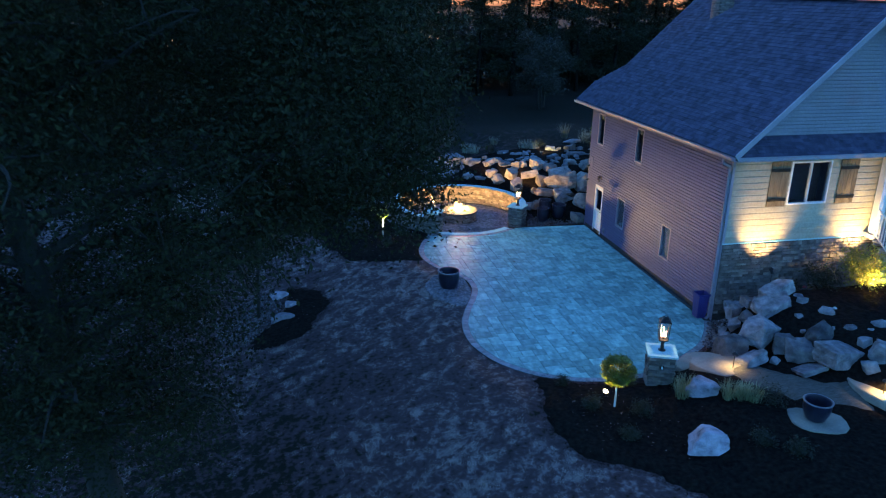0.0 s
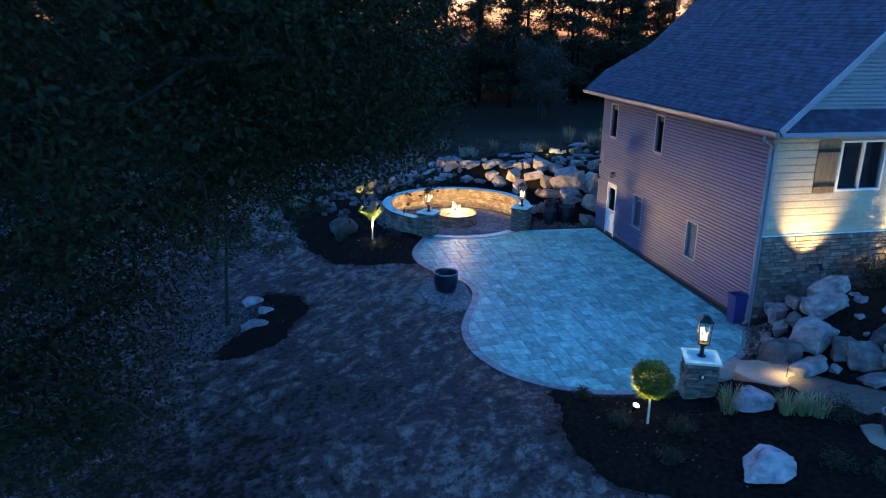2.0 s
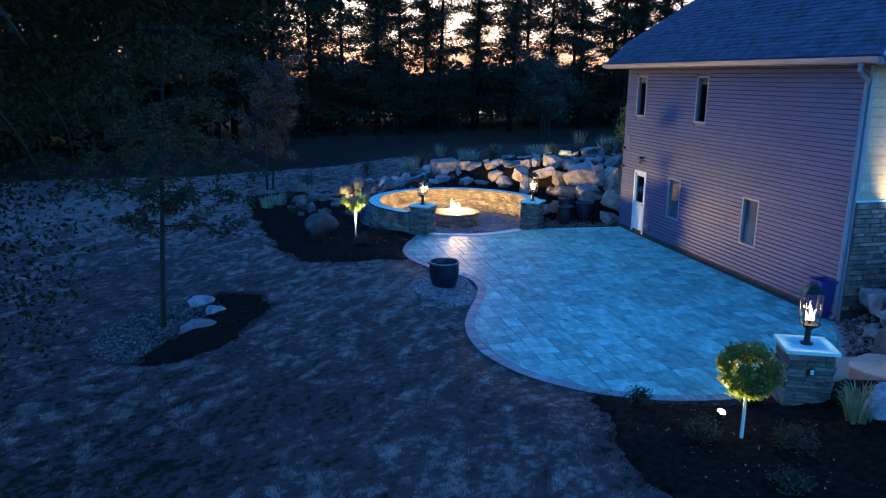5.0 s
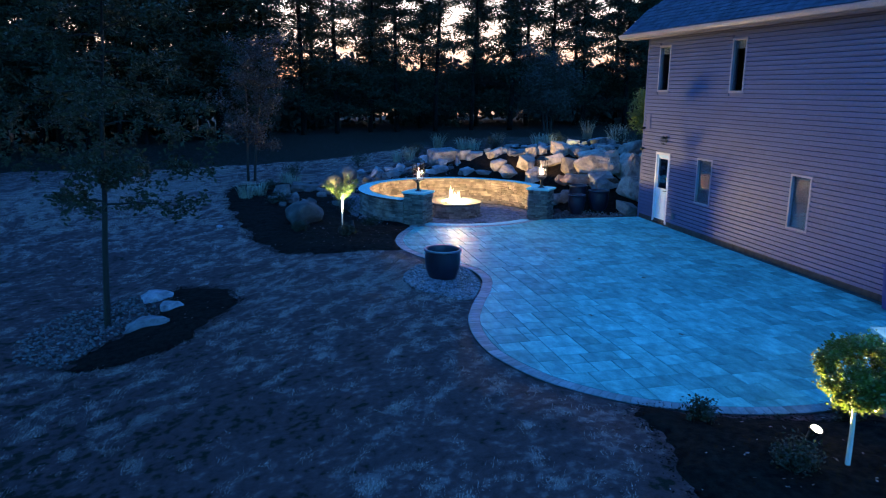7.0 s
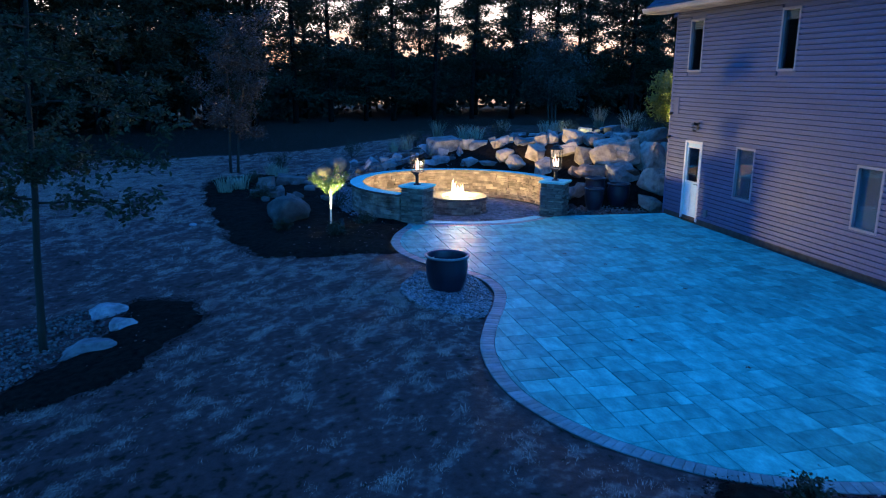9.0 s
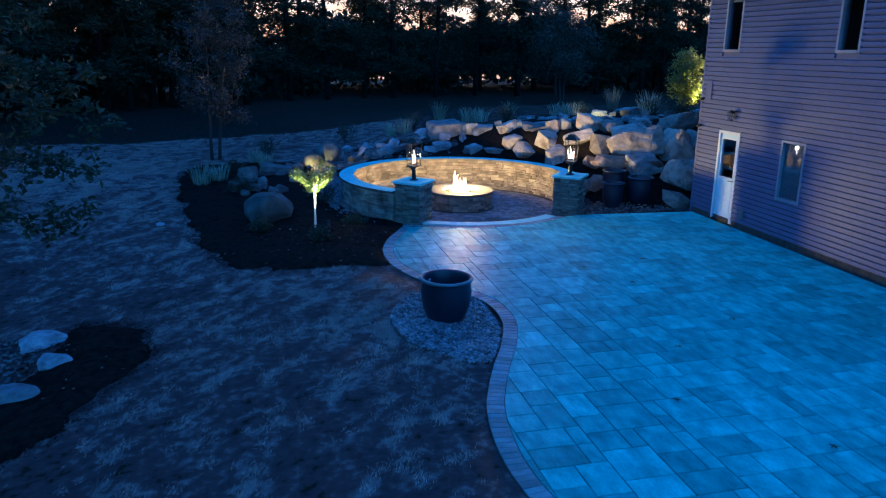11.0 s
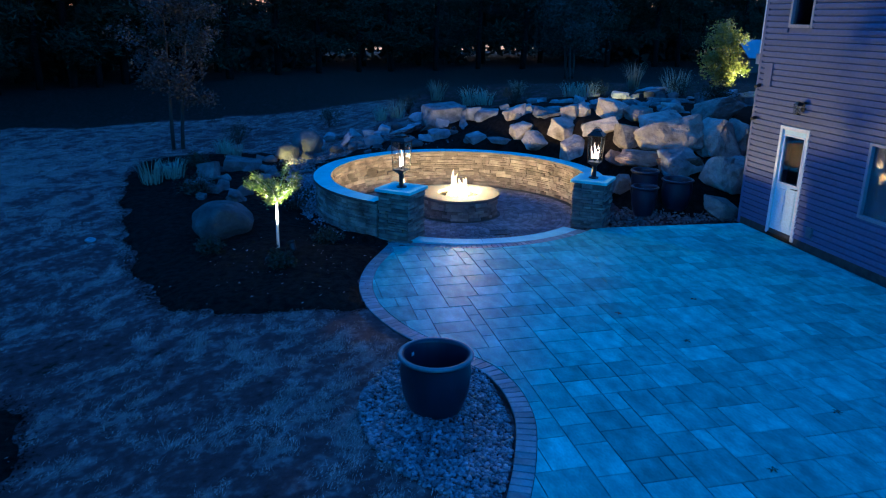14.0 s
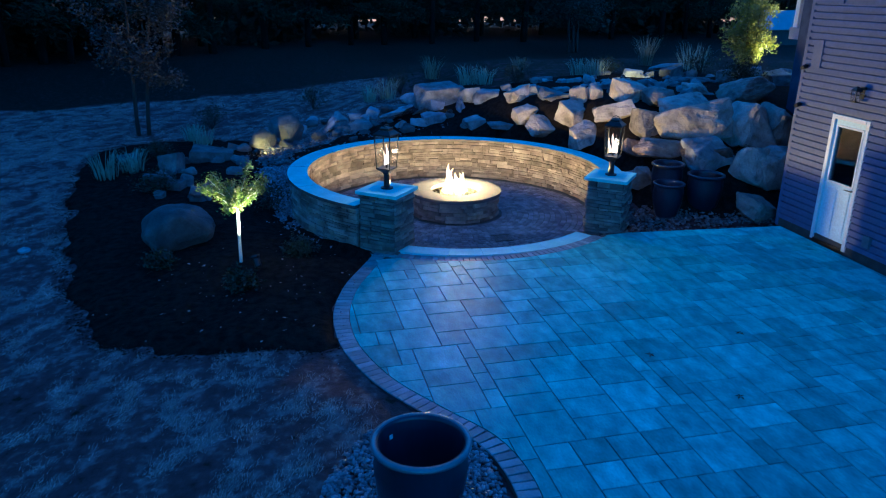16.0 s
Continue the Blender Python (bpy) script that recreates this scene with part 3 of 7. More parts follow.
for k in range(7):
    a, b = radians(-127 + 74 / 7 * k) + 0.001, radians(-127 + 74 / 7 * (k + 1)) - 0.001
    bm = arc_block(bmesh.new(), 2.72, 3.03, a, b, FLOOR_FIRE - 0.05, -0.055, 6)
    bmesh.ops.bevel(bm, geom=[e for e in bm.edges if e.calc_face_angle(0) > 1.0], offset=0.015, segments=2, affect="EDGES")
    part("coping_stone", bm, CAP, step)

# fire pit
# Pit cap stone darkened in colour so the fire lamp doesn't bleach it.
PIT_CAP = mat("fire_dimmed_cap_stone", [(0.3, (0.065, 0.060, 0.060)), (0.7, (0.095, 0.088, 0.09))], 3.0, 40.0, 0.9, 0.2, spec=0.1)
LAVA = mat("lava_rock", [(0.3, (0.004, 0.0035, 0.0035)), (0.7, (0.012, 0.011, 0.010))], 12.0, 60.0, 0.95, 0.5, spec=0.1)
pit = thing("fire_pit", "round ledge-stone fire pit with a pale cap ring and gas fire", "fire pit", pose(FX, FY, FLOOR_FIRE))
part("core", lathe([(0.5, 0), (0.80, 0), (0.80, 0.39), (0.5, 0.39)], 48, True), CORE, pit)
lay(stones_on_arc(0.80, 0, 2 * math.pi, 0, 0.39, random.Random(3), True, 0.045), pit)
for k in range(4):
    bm = arc_block(bmesh.new(), 0.47, 0.89, k * math.pi / 2 + 0.002, (k + 1) * math.pi / 2 - 0.002, 0.39, 0.455, 14)
    bmesh.ops.bevel(bm, geom=[e for e in bm.edges if e.calc_face_angle(0) > 1.0], offset=0.01, segments=2, affect="EDGES")
    part("cap_stone", bm, PIT_CAP, pit)
part("burner_pan", lathe([(0.01, 0.33), (0.485, 0.33), (0.485, 0.4), (0.465, 0.4), (0.46, 0.35), (0.01, 0.35)], 40), LAVA, pit, "black steel burner pan")
rng = random.Random(8)
bm = bmesh.new()
for k in range(150):
    a, r = rng.uniform(0, 6.28), 0.44 * math.sqrt(rng.random())
    s = bmesh.ops.create_icosphere(bm, subdivisions=1, radius=rng.uniform(0.018, 0.035))["verts"]
    bmesh.ops.translate(bm, verts=s, vec=(r * math.cos(a), r * math.sin(a), 0.365))
part("lava_rock", bm, LAVA, pit, "dark lava rock filling", kind="stuff")
FLAME = burning("flame", (1.0, 0.50, 0.13), 0.45)
FLAME_CORE = burning("flame_core", (1.0, 0.68, 0.30), 0.6)


def tongue(bm, x, y, z, w, h, lean, rng, n=7):
    """A twisted tongue of fire that narrows to a tip."""
    rings, ph = [], rng.uniform(0, 6)
    for i in range(n + 1):
        t = i / n
        r = w * (math.sin(math.pi * min(1, 0.25 + 0.75 * t)) ** 1.2 + 0.03) * (1 - 0.35 * t)
        cx = x + lean[0] * t * t * h + 0.10 * h * math.sin(ph + 5 * t) * t
        cy = y + lean[1] * t * t * h + 0.10 * h * math.cos(ph + 4 * t) * t
        rings.append([bm.verts.new((cx + r * math.cos(a + t), cy + 0.55 * r * math.sin(a + t), z + h * t)) for a in np.arange(6) * math.pi / 3])
    for a, b in zip(rings, rings[1:]):
        for k in range(6):
            bm.faces.new((a[k], a[(k + 1) % 6], b[(k + 1) % 6], b[k]))
    bm.faces.new(rings[0][::-1]), bm.faces.new(rings[-1])


for k in range(14):
    core = k < 6
    a, r = 2.4 * k + rng.uniform(-0.4, 0.4), (0.15 if core else 0.27) * math.sqrt(rng.uniform(0.1, 1))
    bm = bmesh.new()
    tongue(bm, r * math.cos(a), r * math.sin(a), 0.36, rng.uniform(0.075, 0.10) if core else rng.uniform(0.05, 0.08), (rng.uniform(0.30, 0.62) if core else rng.uniform(0.14, 0.32)), (-0.3 * r * math.cos(a) / 0.3 + rng.uniform(-0.35, 0.35), rng.uniform(-0.2, 0.2)), rng)
    part("flame", bm, FLAME_CORE if core else FLAME, pit, "bright yellow-white gas flame" if k == 0 else "", smooth=True)
lamp("fire_light", "POINT", 320, FIRE, pose(FX + 0.15, FY + 0.2, FLOOR_FIRE + 0.53), size=0.17)


# ---- lanterns on pillars ----
LANTERN_GLASS = clear("lantern_glass", (0.97, 0.97, 0.95))
GAS = burning("gas_flame", (1.0, 0.66, 0.46), 0.75)


def lantern_on(m, group):
    """A black iron gas lantern on a short post, 0.95 high."""
    ob = thing("gas_lantern", "black iron gas lantern lit, standing on a pillar cap", "lantern", m, group)
    part("base_plate", lathe([(0.10, 0), (0.10, 0.02), (0.06, 0.03), (0.045, 0.05)], 20), BLACK, ob)
    part("post", tube(bmesh.new(), (0, 0, 0.03), (0, 0, 0.25), 0.05, 0.045, 14), BLACK, ob)
    part("cup", lathe([(0.05, 0.23), (0.075, 0.265), (0.14, 0.305), (0.175, 0.325), (0.175, 0.34), (0.02, 0.34)], 4), BLACK, ob, m=pose(0, 0, 0, 0, 0, 45))
    for sx, sy in ((-1, -1), (1, -1), (1, 1), (-1, 1)):
        part("bar", tube(bmesh.new(), (sx * 0.114, sy * 0.114, 0.335), (sx * 0.138, sy * 0.138, 0.86), 0.010, 0.010, 6), BLACK, ob)
    for k in range(4):
        bm = bmesh.new()
        vs = [bm.verts.new(p) for p in ((-0.112, -0.114, 0.34), (0.112, -0.114, 0.34), (0.136, -0.138, 0.855), (-0.136, -0.138, 0.855))]
        bm.faces.new(vs)
        bmesh.ops.solidify(bm, geom=bm.faces[:], thickness=0.003)
        p = part("pane", bm, LANTERN_GLASS, ob, m=pose(0, 0, 0, 0, 0, 90 * k))
        p.visible_shadow = False
    part("roof", lathe([(0.215, 0.855), (0.215, 0.875), (0.13, 0.93), (0.11, 0.93), (0.11, 0.965), (0.02, 0.99)], 4), BLACK, ob, m=pose(0, 0, 0, 0, 0, 45))
    bm = bmesh.new()
    pts = [(-0.06, 0, 0.96), (-0.055, 0, 1.0), (0, 0, 1.025), (0.055, 0, 1.0), (0.06, 0, 0.96)]
    for p, q in zip(pts, pts[1:]):
        tube(bm, p, q, 0.007, 0.007, 6)
    part("loop_handle", bm, BLACK, ob)
    part("burner", tube(bmesh.new(), (0, 0, 0.34), (0, 0, 0.40), 0.02, 0.014, 10), BLACK, ob)
    r2 = random.Random(4)
    for k in range(3):
        bm = bmesh.new()
        tongue(bm, 0.055 * (k - 1), 0, 0.39, (0.020, 0.032, 0.018)[k], (0.25, 0.33, 0.20)[k], (0.12 * (k - 1), 0), r2)
        part("flame", bm, GAS, ob, "warm gas flame" if k == 0 else "", smooth=True)
    return ob


def pillar(x, y, turn, low, top, half, label):
    ob = thing("stone_pillar", label, "pillar", pose(x, y, 0, 0, 0, turn), "stone pillars")
    part("core", boxed(-half + 0.01, half - 0.01, -half + 0.01, half - 0.01, low, top - 0.06), CORE, ob)
    lay(stones_on_faces(half - 0.015, low, top - 0.06, random.Random(int(x * 10))), ob)
    part("cap", boxed(-half - 0.07, half + 0.07, -half - 0.07, half + 0.07, top - 0.06, top, 0.01), CAP, ob, "pale sawn stone cap")
    return ob


P2, P3 = (-7.13, 10.35), (-3.16, 10.58)
P1 = (-3.76, -4.0)
pillar(*P2, 231 - 90, -0.3, 0.89, 0.30, "ledge-stone pillar ending the seat wall beside mulch")
pillar(*P3, -39 - 90, -0.3, 0.89, 0.30, "ledge-stone pillar ending the seat wall beside empty planters")
near_pillar = pillar(*P1, -22, -0.3, 0.97, 0.33, "ledge-stone pillar at the patio's corner with an outlet box")
for (x, y), top, turn in ((P2, 0.89, 51), (P3, 0.89, -39), (P1, 0.97, -22)):
    lantern_on(pose(x, y, top, 0, 0, turn), "gas lanterns")
    lamp("lantern_light", "POINT", 3.0, WARM, pose(x, y, top + 0.56), size=0.05)


# ---- house ----
def wall_cells(bm, plane, u0, u1, z0, z1, thick, holes, at):
    """A wall with openings that go through. plane 'x': runs along y at x = at; 'y': along x at y = at."""
    us = sorted({u0, u1, *[h[0] for h in holes], *[h[1] for h in holes]})
    zs = sorted({z0, z1, *[h[2] for h in holes], *[h[3] for h in holes]})
    for a, b in zip(us, us[1:]):
        for c, d in zip(zs, zs[1:]):
            if not any(h[0] <= a and b <= h[1] and h[2] <= c and d <= h[3] for h in holes):
                if plane == "x":
                    box(bm, at, at + thick, a, b, c, d)
                else:
                    box(bm, a, b, at, at + thick, c, d)
    return bm


def siding(parent, plane, at, spans, z0, z1, lap, holes, material, name="siding_board", deep=1.0):
    """Lapped boards that stand off the wall, cut at the openings; spans(z) gives the ends."""
    z = z0
    while z < z1 - 0.01:
        t = min(z + lap, z1)
        u0, u1 = spans(z)
        cuts = sorted((h[0], h[1]) for h in holes if h[2] < t - 0.01 and h[3] > z + 0.01)
        u = u0
        for a, b in [*cuts, (u1, u1)]:
            if a - u > 0.02:
                bm = bmesh.new()
                f = [(-0.036 * deep, z), (0.0, z), (0.0, t), (-0.001, t), (-0.001, z + 0.78 * (t - z)), (-0.028 * deep, z + 0.62 * (t - z))]
                rows = []
                for uu in (u, a):
                    rows.append([bm.verts.new((at + d, uu, h) if plane == "x" else (uu, at + d, h)) for d, h in f])
                for k in range(len(f)):
                    bm.faces.new((rows[0][k], rows[0][(k + 1) % len(f)], rows[1][(k + 1) % len(f)], rows[1][k]))
                bm.faces.new(rows[0]), bm.faces.new(rows[1])
                bmesh.ops.recalc_face_normals(bm, faces=bm.faces[:])
                part(name, bm, material, parent)
            u = max(u, b)
        z = t


# White door; the bluish tint stands in for the shade it lies in.
DOOR_PAINT = mat("blue_shaded_door_paint", [(0.3, (0.46, 0.63, 0.70)), (0.7, (0.54, 0.72, 0.78))], 1.2, 30.0, 0.4, 0.04)
BLIND = mat("pale_blind", [(0.3, (0.17, 0.21, 0.25)), (0.7, (0.24, 0.28, 0.32))], 2.0, 20.0, 0.7, 0.1)


def window_in(name, plane, at, u0, u1, z0, z1, label, panes=1, blind=0.0, sash=True):
    """A white window set in its opening: frame, panes, sill, a dark room behind and a blind."""
    ob = thing(name, label, "window", kind="structure")

    def bx(u_a, u_b, d_a, d_b, z_a, z_b, bevel=0.004):
        return boxed(at + d_a, at + d_b, u_a, u_b, z_a, z_b, bevel) if plane == "x" else boxed(u_a, u_b, at + d_a, at + d_b, z_a, z_b, bevel)

    f = 0.055
    # Side-wall frames use the shaded copy of the white, front frames the plain one.
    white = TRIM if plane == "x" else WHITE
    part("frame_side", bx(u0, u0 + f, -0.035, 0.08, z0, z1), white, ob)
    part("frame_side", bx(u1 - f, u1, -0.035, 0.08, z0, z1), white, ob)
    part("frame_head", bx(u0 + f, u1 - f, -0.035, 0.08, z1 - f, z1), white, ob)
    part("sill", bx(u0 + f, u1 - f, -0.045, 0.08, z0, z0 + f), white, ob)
    w = (u1 - u0 - 2 * f) / panes
    for k in range(panes):
        a, b = u0 + f + k * w, u0 + f + (k + 1) * w
        if k:
            part("mullion", bx(a - 0.025, a + 0.025, -0.03, 0.07, z0 + f, z1 - f), white, ob)
        p = part("pane", bx(a, b, 0.03, 0.036, z0 + f, z1 - f, 0), GLASS, ob)
        p.visible_shadow = False
    if blind:
        part("blind", bx(u0 + f, u1 - f, 0.055, 0.06, z1 - f - (z1 - z0 - 2 * f) * blind, z1 - f, 0), BLIND, ob, "pale drawn blind")
    part("dark_reveal", bx(u0 + 0.01, u1 - 0.01, 0.45, 0.46, z0, z1, 0), DARK_ROOM, ob)
    return ob


DOOR = (8.44, 9.24, 0.0, 2.10)
W1, W2, W3, W4 = (8.83, 9.47, 3.86, 5.19), (5.30, 5.90, 3.86, 5.19), (6.30, 7.03, 0.87, 2.12), (2.57, 3.25, 0.87, 2.12)
HOLES = [DOOR, W1, W2, W3, W4]
RX, RZ, SLOPE = 4.25, 9.97, 0.93     # ridge
HX1 = 8.5
house = thing("house", "two-storey house with beige lap siding coloured dusk blue and a blue-grey shingle roof", "house")
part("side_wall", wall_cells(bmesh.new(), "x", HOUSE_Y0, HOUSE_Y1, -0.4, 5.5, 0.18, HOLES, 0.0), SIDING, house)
bm = bmesh.new()
box(bm, 0.18, HX1, HOUSE_Y1 - 0.18, HOUSE_Y1, -0.4, 5.5)
box(bm, HX1 - 0.18, HX1, HOUSE_Y0, HOUSE_Y1 - 0.18, -0.4, 5.5)
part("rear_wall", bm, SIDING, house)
part("attic_floor", boxed(0.0, HX1, HOUSE_Y0 + 0.2, HOUSE_Y1, 5.36, 5.5), DARK_ROOM, house)
part("inner_wall", boxed(0.75, 0.8, 0.1, HOUSE_Y1 - 0.3, -0.3, 5.3), DARK_ROOM, house)
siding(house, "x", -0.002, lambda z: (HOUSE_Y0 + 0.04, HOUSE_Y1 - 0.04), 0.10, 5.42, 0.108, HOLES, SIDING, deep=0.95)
part("corner_board", boxed(-0.03, 0.05, HOUSE_Y1 - 0.05, HOUSE_Y1 + 0.02, -0.05, 5.4, 0.004), SIDING, house)
part("corner_board", boxed(-0.03, 0.06, HOUSE_Y0 - 0.03, HOUSE_Y0 + 0.05, -0.05, 5.4, 0.004), TRIM, house)
part("foundation", boxed(-0.012, 0.0, HOUSE_Y0 + 0.06, HOUSE_Y1, -0.4, 0.10), JOINT, house)
window_in("window_1", "x", 0.0, *W1, "tall narrow white-framed upper window with dark glass", blind=0.16)
window_in("window_2", "x", 0.0, *W2, "tall narrow white-framed upper window with dark glass", blind=0.16)
window_in("window_3", "x", 0.0, *W3, "white-framed lower window with a pale blind", blind=1.0)
window_in("window_4", "x", 0.0, *W4, "white-framed lower window with a pale blind", blind=1.0)

door = thing("door_1", "white half-glazed back door, closed, two panels below", "door", kind="structure")
y0, y1, z0, z1 = DOOR
part("jamb", boxed(-0.04, 0.1, y0, y0 + 0.07, z0, z1, 0.005), WHITE, door)
part("jamb", boxed(-0.04, 0.1, y1 - 0.07, y1, z0, z1, 0.005), WHITE, door)
part("head", boxed(-0.045, 0.1, y0 + 0.07, y1 - 0.07, z1 - 0.07, z1, 0.005), WHITE, door)
part("threshold", boxed(-0.05, 0.1, y0 + 0.07, y1 - 0.07, z0 - 0.03, z0 + 0.03, 0.004), BLACK, door)
bm = wall_cells(bmesh.new(), "x", y0 + 0.07, y1 - 0.07, z0 + 0.03, z1 - 0.07, 0.045, [(y0 + 0.13, y1 - 0.13, 1.03, 1.92)], 0.0)
leaf = part("door_leaf", bm, DOOR_PAINT, door)
for a, b in ((y0 + 0.15, (y0 + y1) / 2 - 0.03), ((y0 + y1) / 2 + 0.03, y1 - 0.15)):
    part("raised_panel", boxed(-0.012, 0.0, a, b, 0.2, 0.92, 0.006), DOOR_PAINT, leaf)
part("door_pane", boxed(0.02, 0.026, y0 + 0.13, y1 - 0.13, 1.03, 1.92), GLASS, leaf).visible_shadow = False
part("glazing_bead", wall_cells(bmesh.new(), "x", y0 + 0.115, y1 - 0.115, 1.01, 1.94, 0.014, [(y0 + 0.14, y1 - 0.14, 1.04, 1.91)], -0.014), WHITE, leaf)
bm = tube(bmesh.new(), (-0.005, y0 + 0.10, 0.98), (-0.055, y0 + 0.10, 0.98), 0.014, 0.012, 10)
tube(bm, (-0.05, y0 + 0.10, 0.98), (-0.05, y0 + 0.24, 0.975), 0.01, 0.009, 10)
part("door_handle", bm, BLACK, leaf, "dark lever handle")

# roof, stepped in courses of tabs
def roof_tabs(name, low, up, along, length, rows_n, spans, rng):
    """Tabs laid on a plane: low corner, the unit vector up the slope, and along the eave."""
    low, up, along = Vector(low), Vector(up), Vector(along)
    nrm = along.cross(up).normalized()
    if nrm.z < 0:
        nrm = -nrm
    step_ = length / rows_n
    verts, faces = [], []
    for r in range(rows_n):
        s0, s1 = spans((r + 0.5) * step_)
        s = s0
        while s < s1 - 1e-3:
            w = min(rng.uniform(0.16, 0.42), s1 - s)
            lift = rng.uniform(0.010, 0.022)
            a = low + up * (r * step_) + along * s
            b = a + along * (w - 0.004)
            c, d = b + up * (step_ + 0.02), a + up * (step_ + 0.02)
            k = len(verts)
            verts += [tuple(v) for v in (a, b, a + nrm * lift, b + nrm * lift, c + nrm * 0.003, d + nrm * 0.003)]
            faces += [(k, k + 1, k + 3, k + 2), (k + 2, k + 3, k + 4, k + 5), (k, k + 2, k + 5), (k + 1, k + 4, k + 3)]
            s += w
    return verts, faces


EX = -0.47
slope_len = math.hypot(RX - EX, RZ - 5.58)
upv = Vector((RX - EX, 0, RZ - 5.58)).normalized()
Y_LOW, Y_HIGH = -1.2, 11.1


def main_span(s):
    x = EX + s * upv.x
    far = Y_HIGH if x < 0.35 else 11.05 - (x - 0.35) * 1.24
    return 0, far - Y_LOW


roof = part("roof", bmesh.new(), SHINGLE, house, "blue-grey asphalt shingle roof")
bm = bmesh.new()
def tri_plane(pts, t=0.05):
    vs = [bm.verts.new(p) for p in pts]
    lo = [bm.verts.new((p[0], p[1], p[2] - t)) for p in pts]
    bm.faces.new(vs), bm.faces.new(lo[::-1])
    for i in range(len(vs)):
        bm.faces.new((vs[i], lo[i], lo[(i + 1) % len(vs)], vs[(i + 1) % len(vs)]))
hip_y = 11.05 - (RX - 0.35) * 1.24
tri_plane([(EX, Y_LOW, 5.58), (RX, Y_LOW, RZ), (RX, hip_y, RZ), (0.35, 11.05, 6.35), (EX, Y_HIGH, 5.58)])
tri_plane([(2 * RX - EX, Y_LOW, 5.58), (2 * RX - EX, Y_HIGH, 5.58), (8.15, 11.05, 6.35), (RX, hip_y, RZ), (RX, Y_LOW, RZ)])
tri_plane([(RX, hip_y, RZ), (8.15, 11.05, 6.35), (0.35, 11.05, 6.35)])
bmesh.ops.recalc_face_normals(bm, faces=bm.faces[:])
part("roof_deck", bm, SHINGLE, roof)
v, f = roof_tabs("tabs", (EX, Y_LOW, 5.585), upv, (0, 1, 0), slope_len, 44, main_span, random.Random(2))
soup("shingles", v, f, SHINGLE, roof, kind="stuff")
bm = bmesh.new()
for y in np.arange(Y_LOW, hip_y, 0.3):
    box(bm, -0.13, 0.13, y, min(y + 0.31, hip_y), 0.0, 0.02, m=Matrix.Translation((RX, 0, RZ + 0.005)))
part("ridge_cap", bm, SHINGLE, roof)
# wing behind with its own ridge, and a chimney
wing = part("wing_roof", bmesh.new(), SHINGLE, house)
bm = bmesh.new()
tri_plane([(2.3, 9.0, 5.7), (6.8, 9.0, 9.9), (6.8, 14.4, 9.9), (2.3, 14.4, 5.7)])
tri_plane([(11.3, 9.0, 5.7), (11.3, 14.4, 5.7), (6.8, 14.4, 9.9), (6.8, 9.0, 9.9)])
box(bm, 2.8, 10.8, 10.2, 14.0, 0.5, 5.7)
bmesh.ops.recalc_face_normals(bm, faces=bm.faces[:])
part("wing_body", bm, SHINGLE, wing)
v, f = roof_tabs("tabs", (2.3, 9.0, 5.705), Vector((4.5, 0, 4.2)).normalized(), (0, 1, 0), math.hypot(4.5, 4.2), 42, lambda s: (0, 5.4), random.Random(6))
soup("shingles", v, f, SHINGLE, wing, kind="stuff")
chim = part("chimney", boxed(6.0, 6.7, 7.9, 8.6, 8.6, 10.9, 0.01), STONE, house)
part("chimney_cap", boxed(5.93, 6.77, 7.83, 8.67, 10.9, 11.0, 0.01), CAP, chim)

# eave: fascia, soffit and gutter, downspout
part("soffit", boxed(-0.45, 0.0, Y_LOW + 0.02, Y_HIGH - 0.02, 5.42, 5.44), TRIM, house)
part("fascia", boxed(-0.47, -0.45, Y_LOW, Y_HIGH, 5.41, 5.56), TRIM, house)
bm = bmesh.new()
prof = [(-0.472, 5.55), (-0.472, 5.44), (-0.55, 5.44), (-0.585, 5.50), (-0.60, 5.555), (-0.592, 5.555), (-0.575, 5.50), (-0.545, 5.45), (-0.48, 5.45), (-0.48, 5.55)]
rows = [[bm.verts.new((x, y, z)) for x, z in prof] for y in (Y_LOW, Y_HIGH)]
for k in range(len(prof)):
    bm.faces.new((rows[0][k], rows[1][k], rows[1][(k + 1) % len(prof)], rows[0][(k + 1) % len(prof)]))
for r in rows:
    bm.faces.new(r)
bmesh.ops.recalc_face_normals(bm, faces=bm.faces[:])
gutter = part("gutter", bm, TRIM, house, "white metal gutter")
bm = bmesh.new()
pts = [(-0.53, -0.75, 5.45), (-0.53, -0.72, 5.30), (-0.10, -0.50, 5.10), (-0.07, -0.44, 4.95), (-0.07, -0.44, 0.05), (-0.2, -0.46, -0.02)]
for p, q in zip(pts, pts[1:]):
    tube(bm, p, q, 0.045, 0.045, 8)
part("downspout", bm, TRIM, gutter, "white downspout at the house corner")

# gable front with pent roof, window, shutters and stone base
FW = (2.05, 3.50, 3.80, 5.20)
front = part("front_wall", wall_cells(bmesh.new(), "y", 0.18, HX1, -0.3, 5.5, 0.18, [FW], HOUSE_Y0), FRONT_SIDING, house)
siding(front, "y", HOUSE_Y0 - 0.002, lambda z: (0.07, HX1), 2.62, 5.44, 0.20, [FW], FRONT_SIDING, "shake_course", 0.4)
window_in("window_5", "y", HOUSE_Y0, *FW, "white double front window with dark glass", panes=2)
bm = bmesh.new()
vs = [bm.verts.new(p) for p in ((0, HOUSE_Y0, 5.5), (HX1, HOUSE_Y0, 5.5), (HX1, HOUSE_Y0, 5.9), (RX, HOUSE_Y0, 9.9), (0.0, HOUSE_Y0, 5.9))]
bm.faces.new(vs)
bmesh.ops.solidify(bm, geom=bm.faces[:], thickness=0.1)
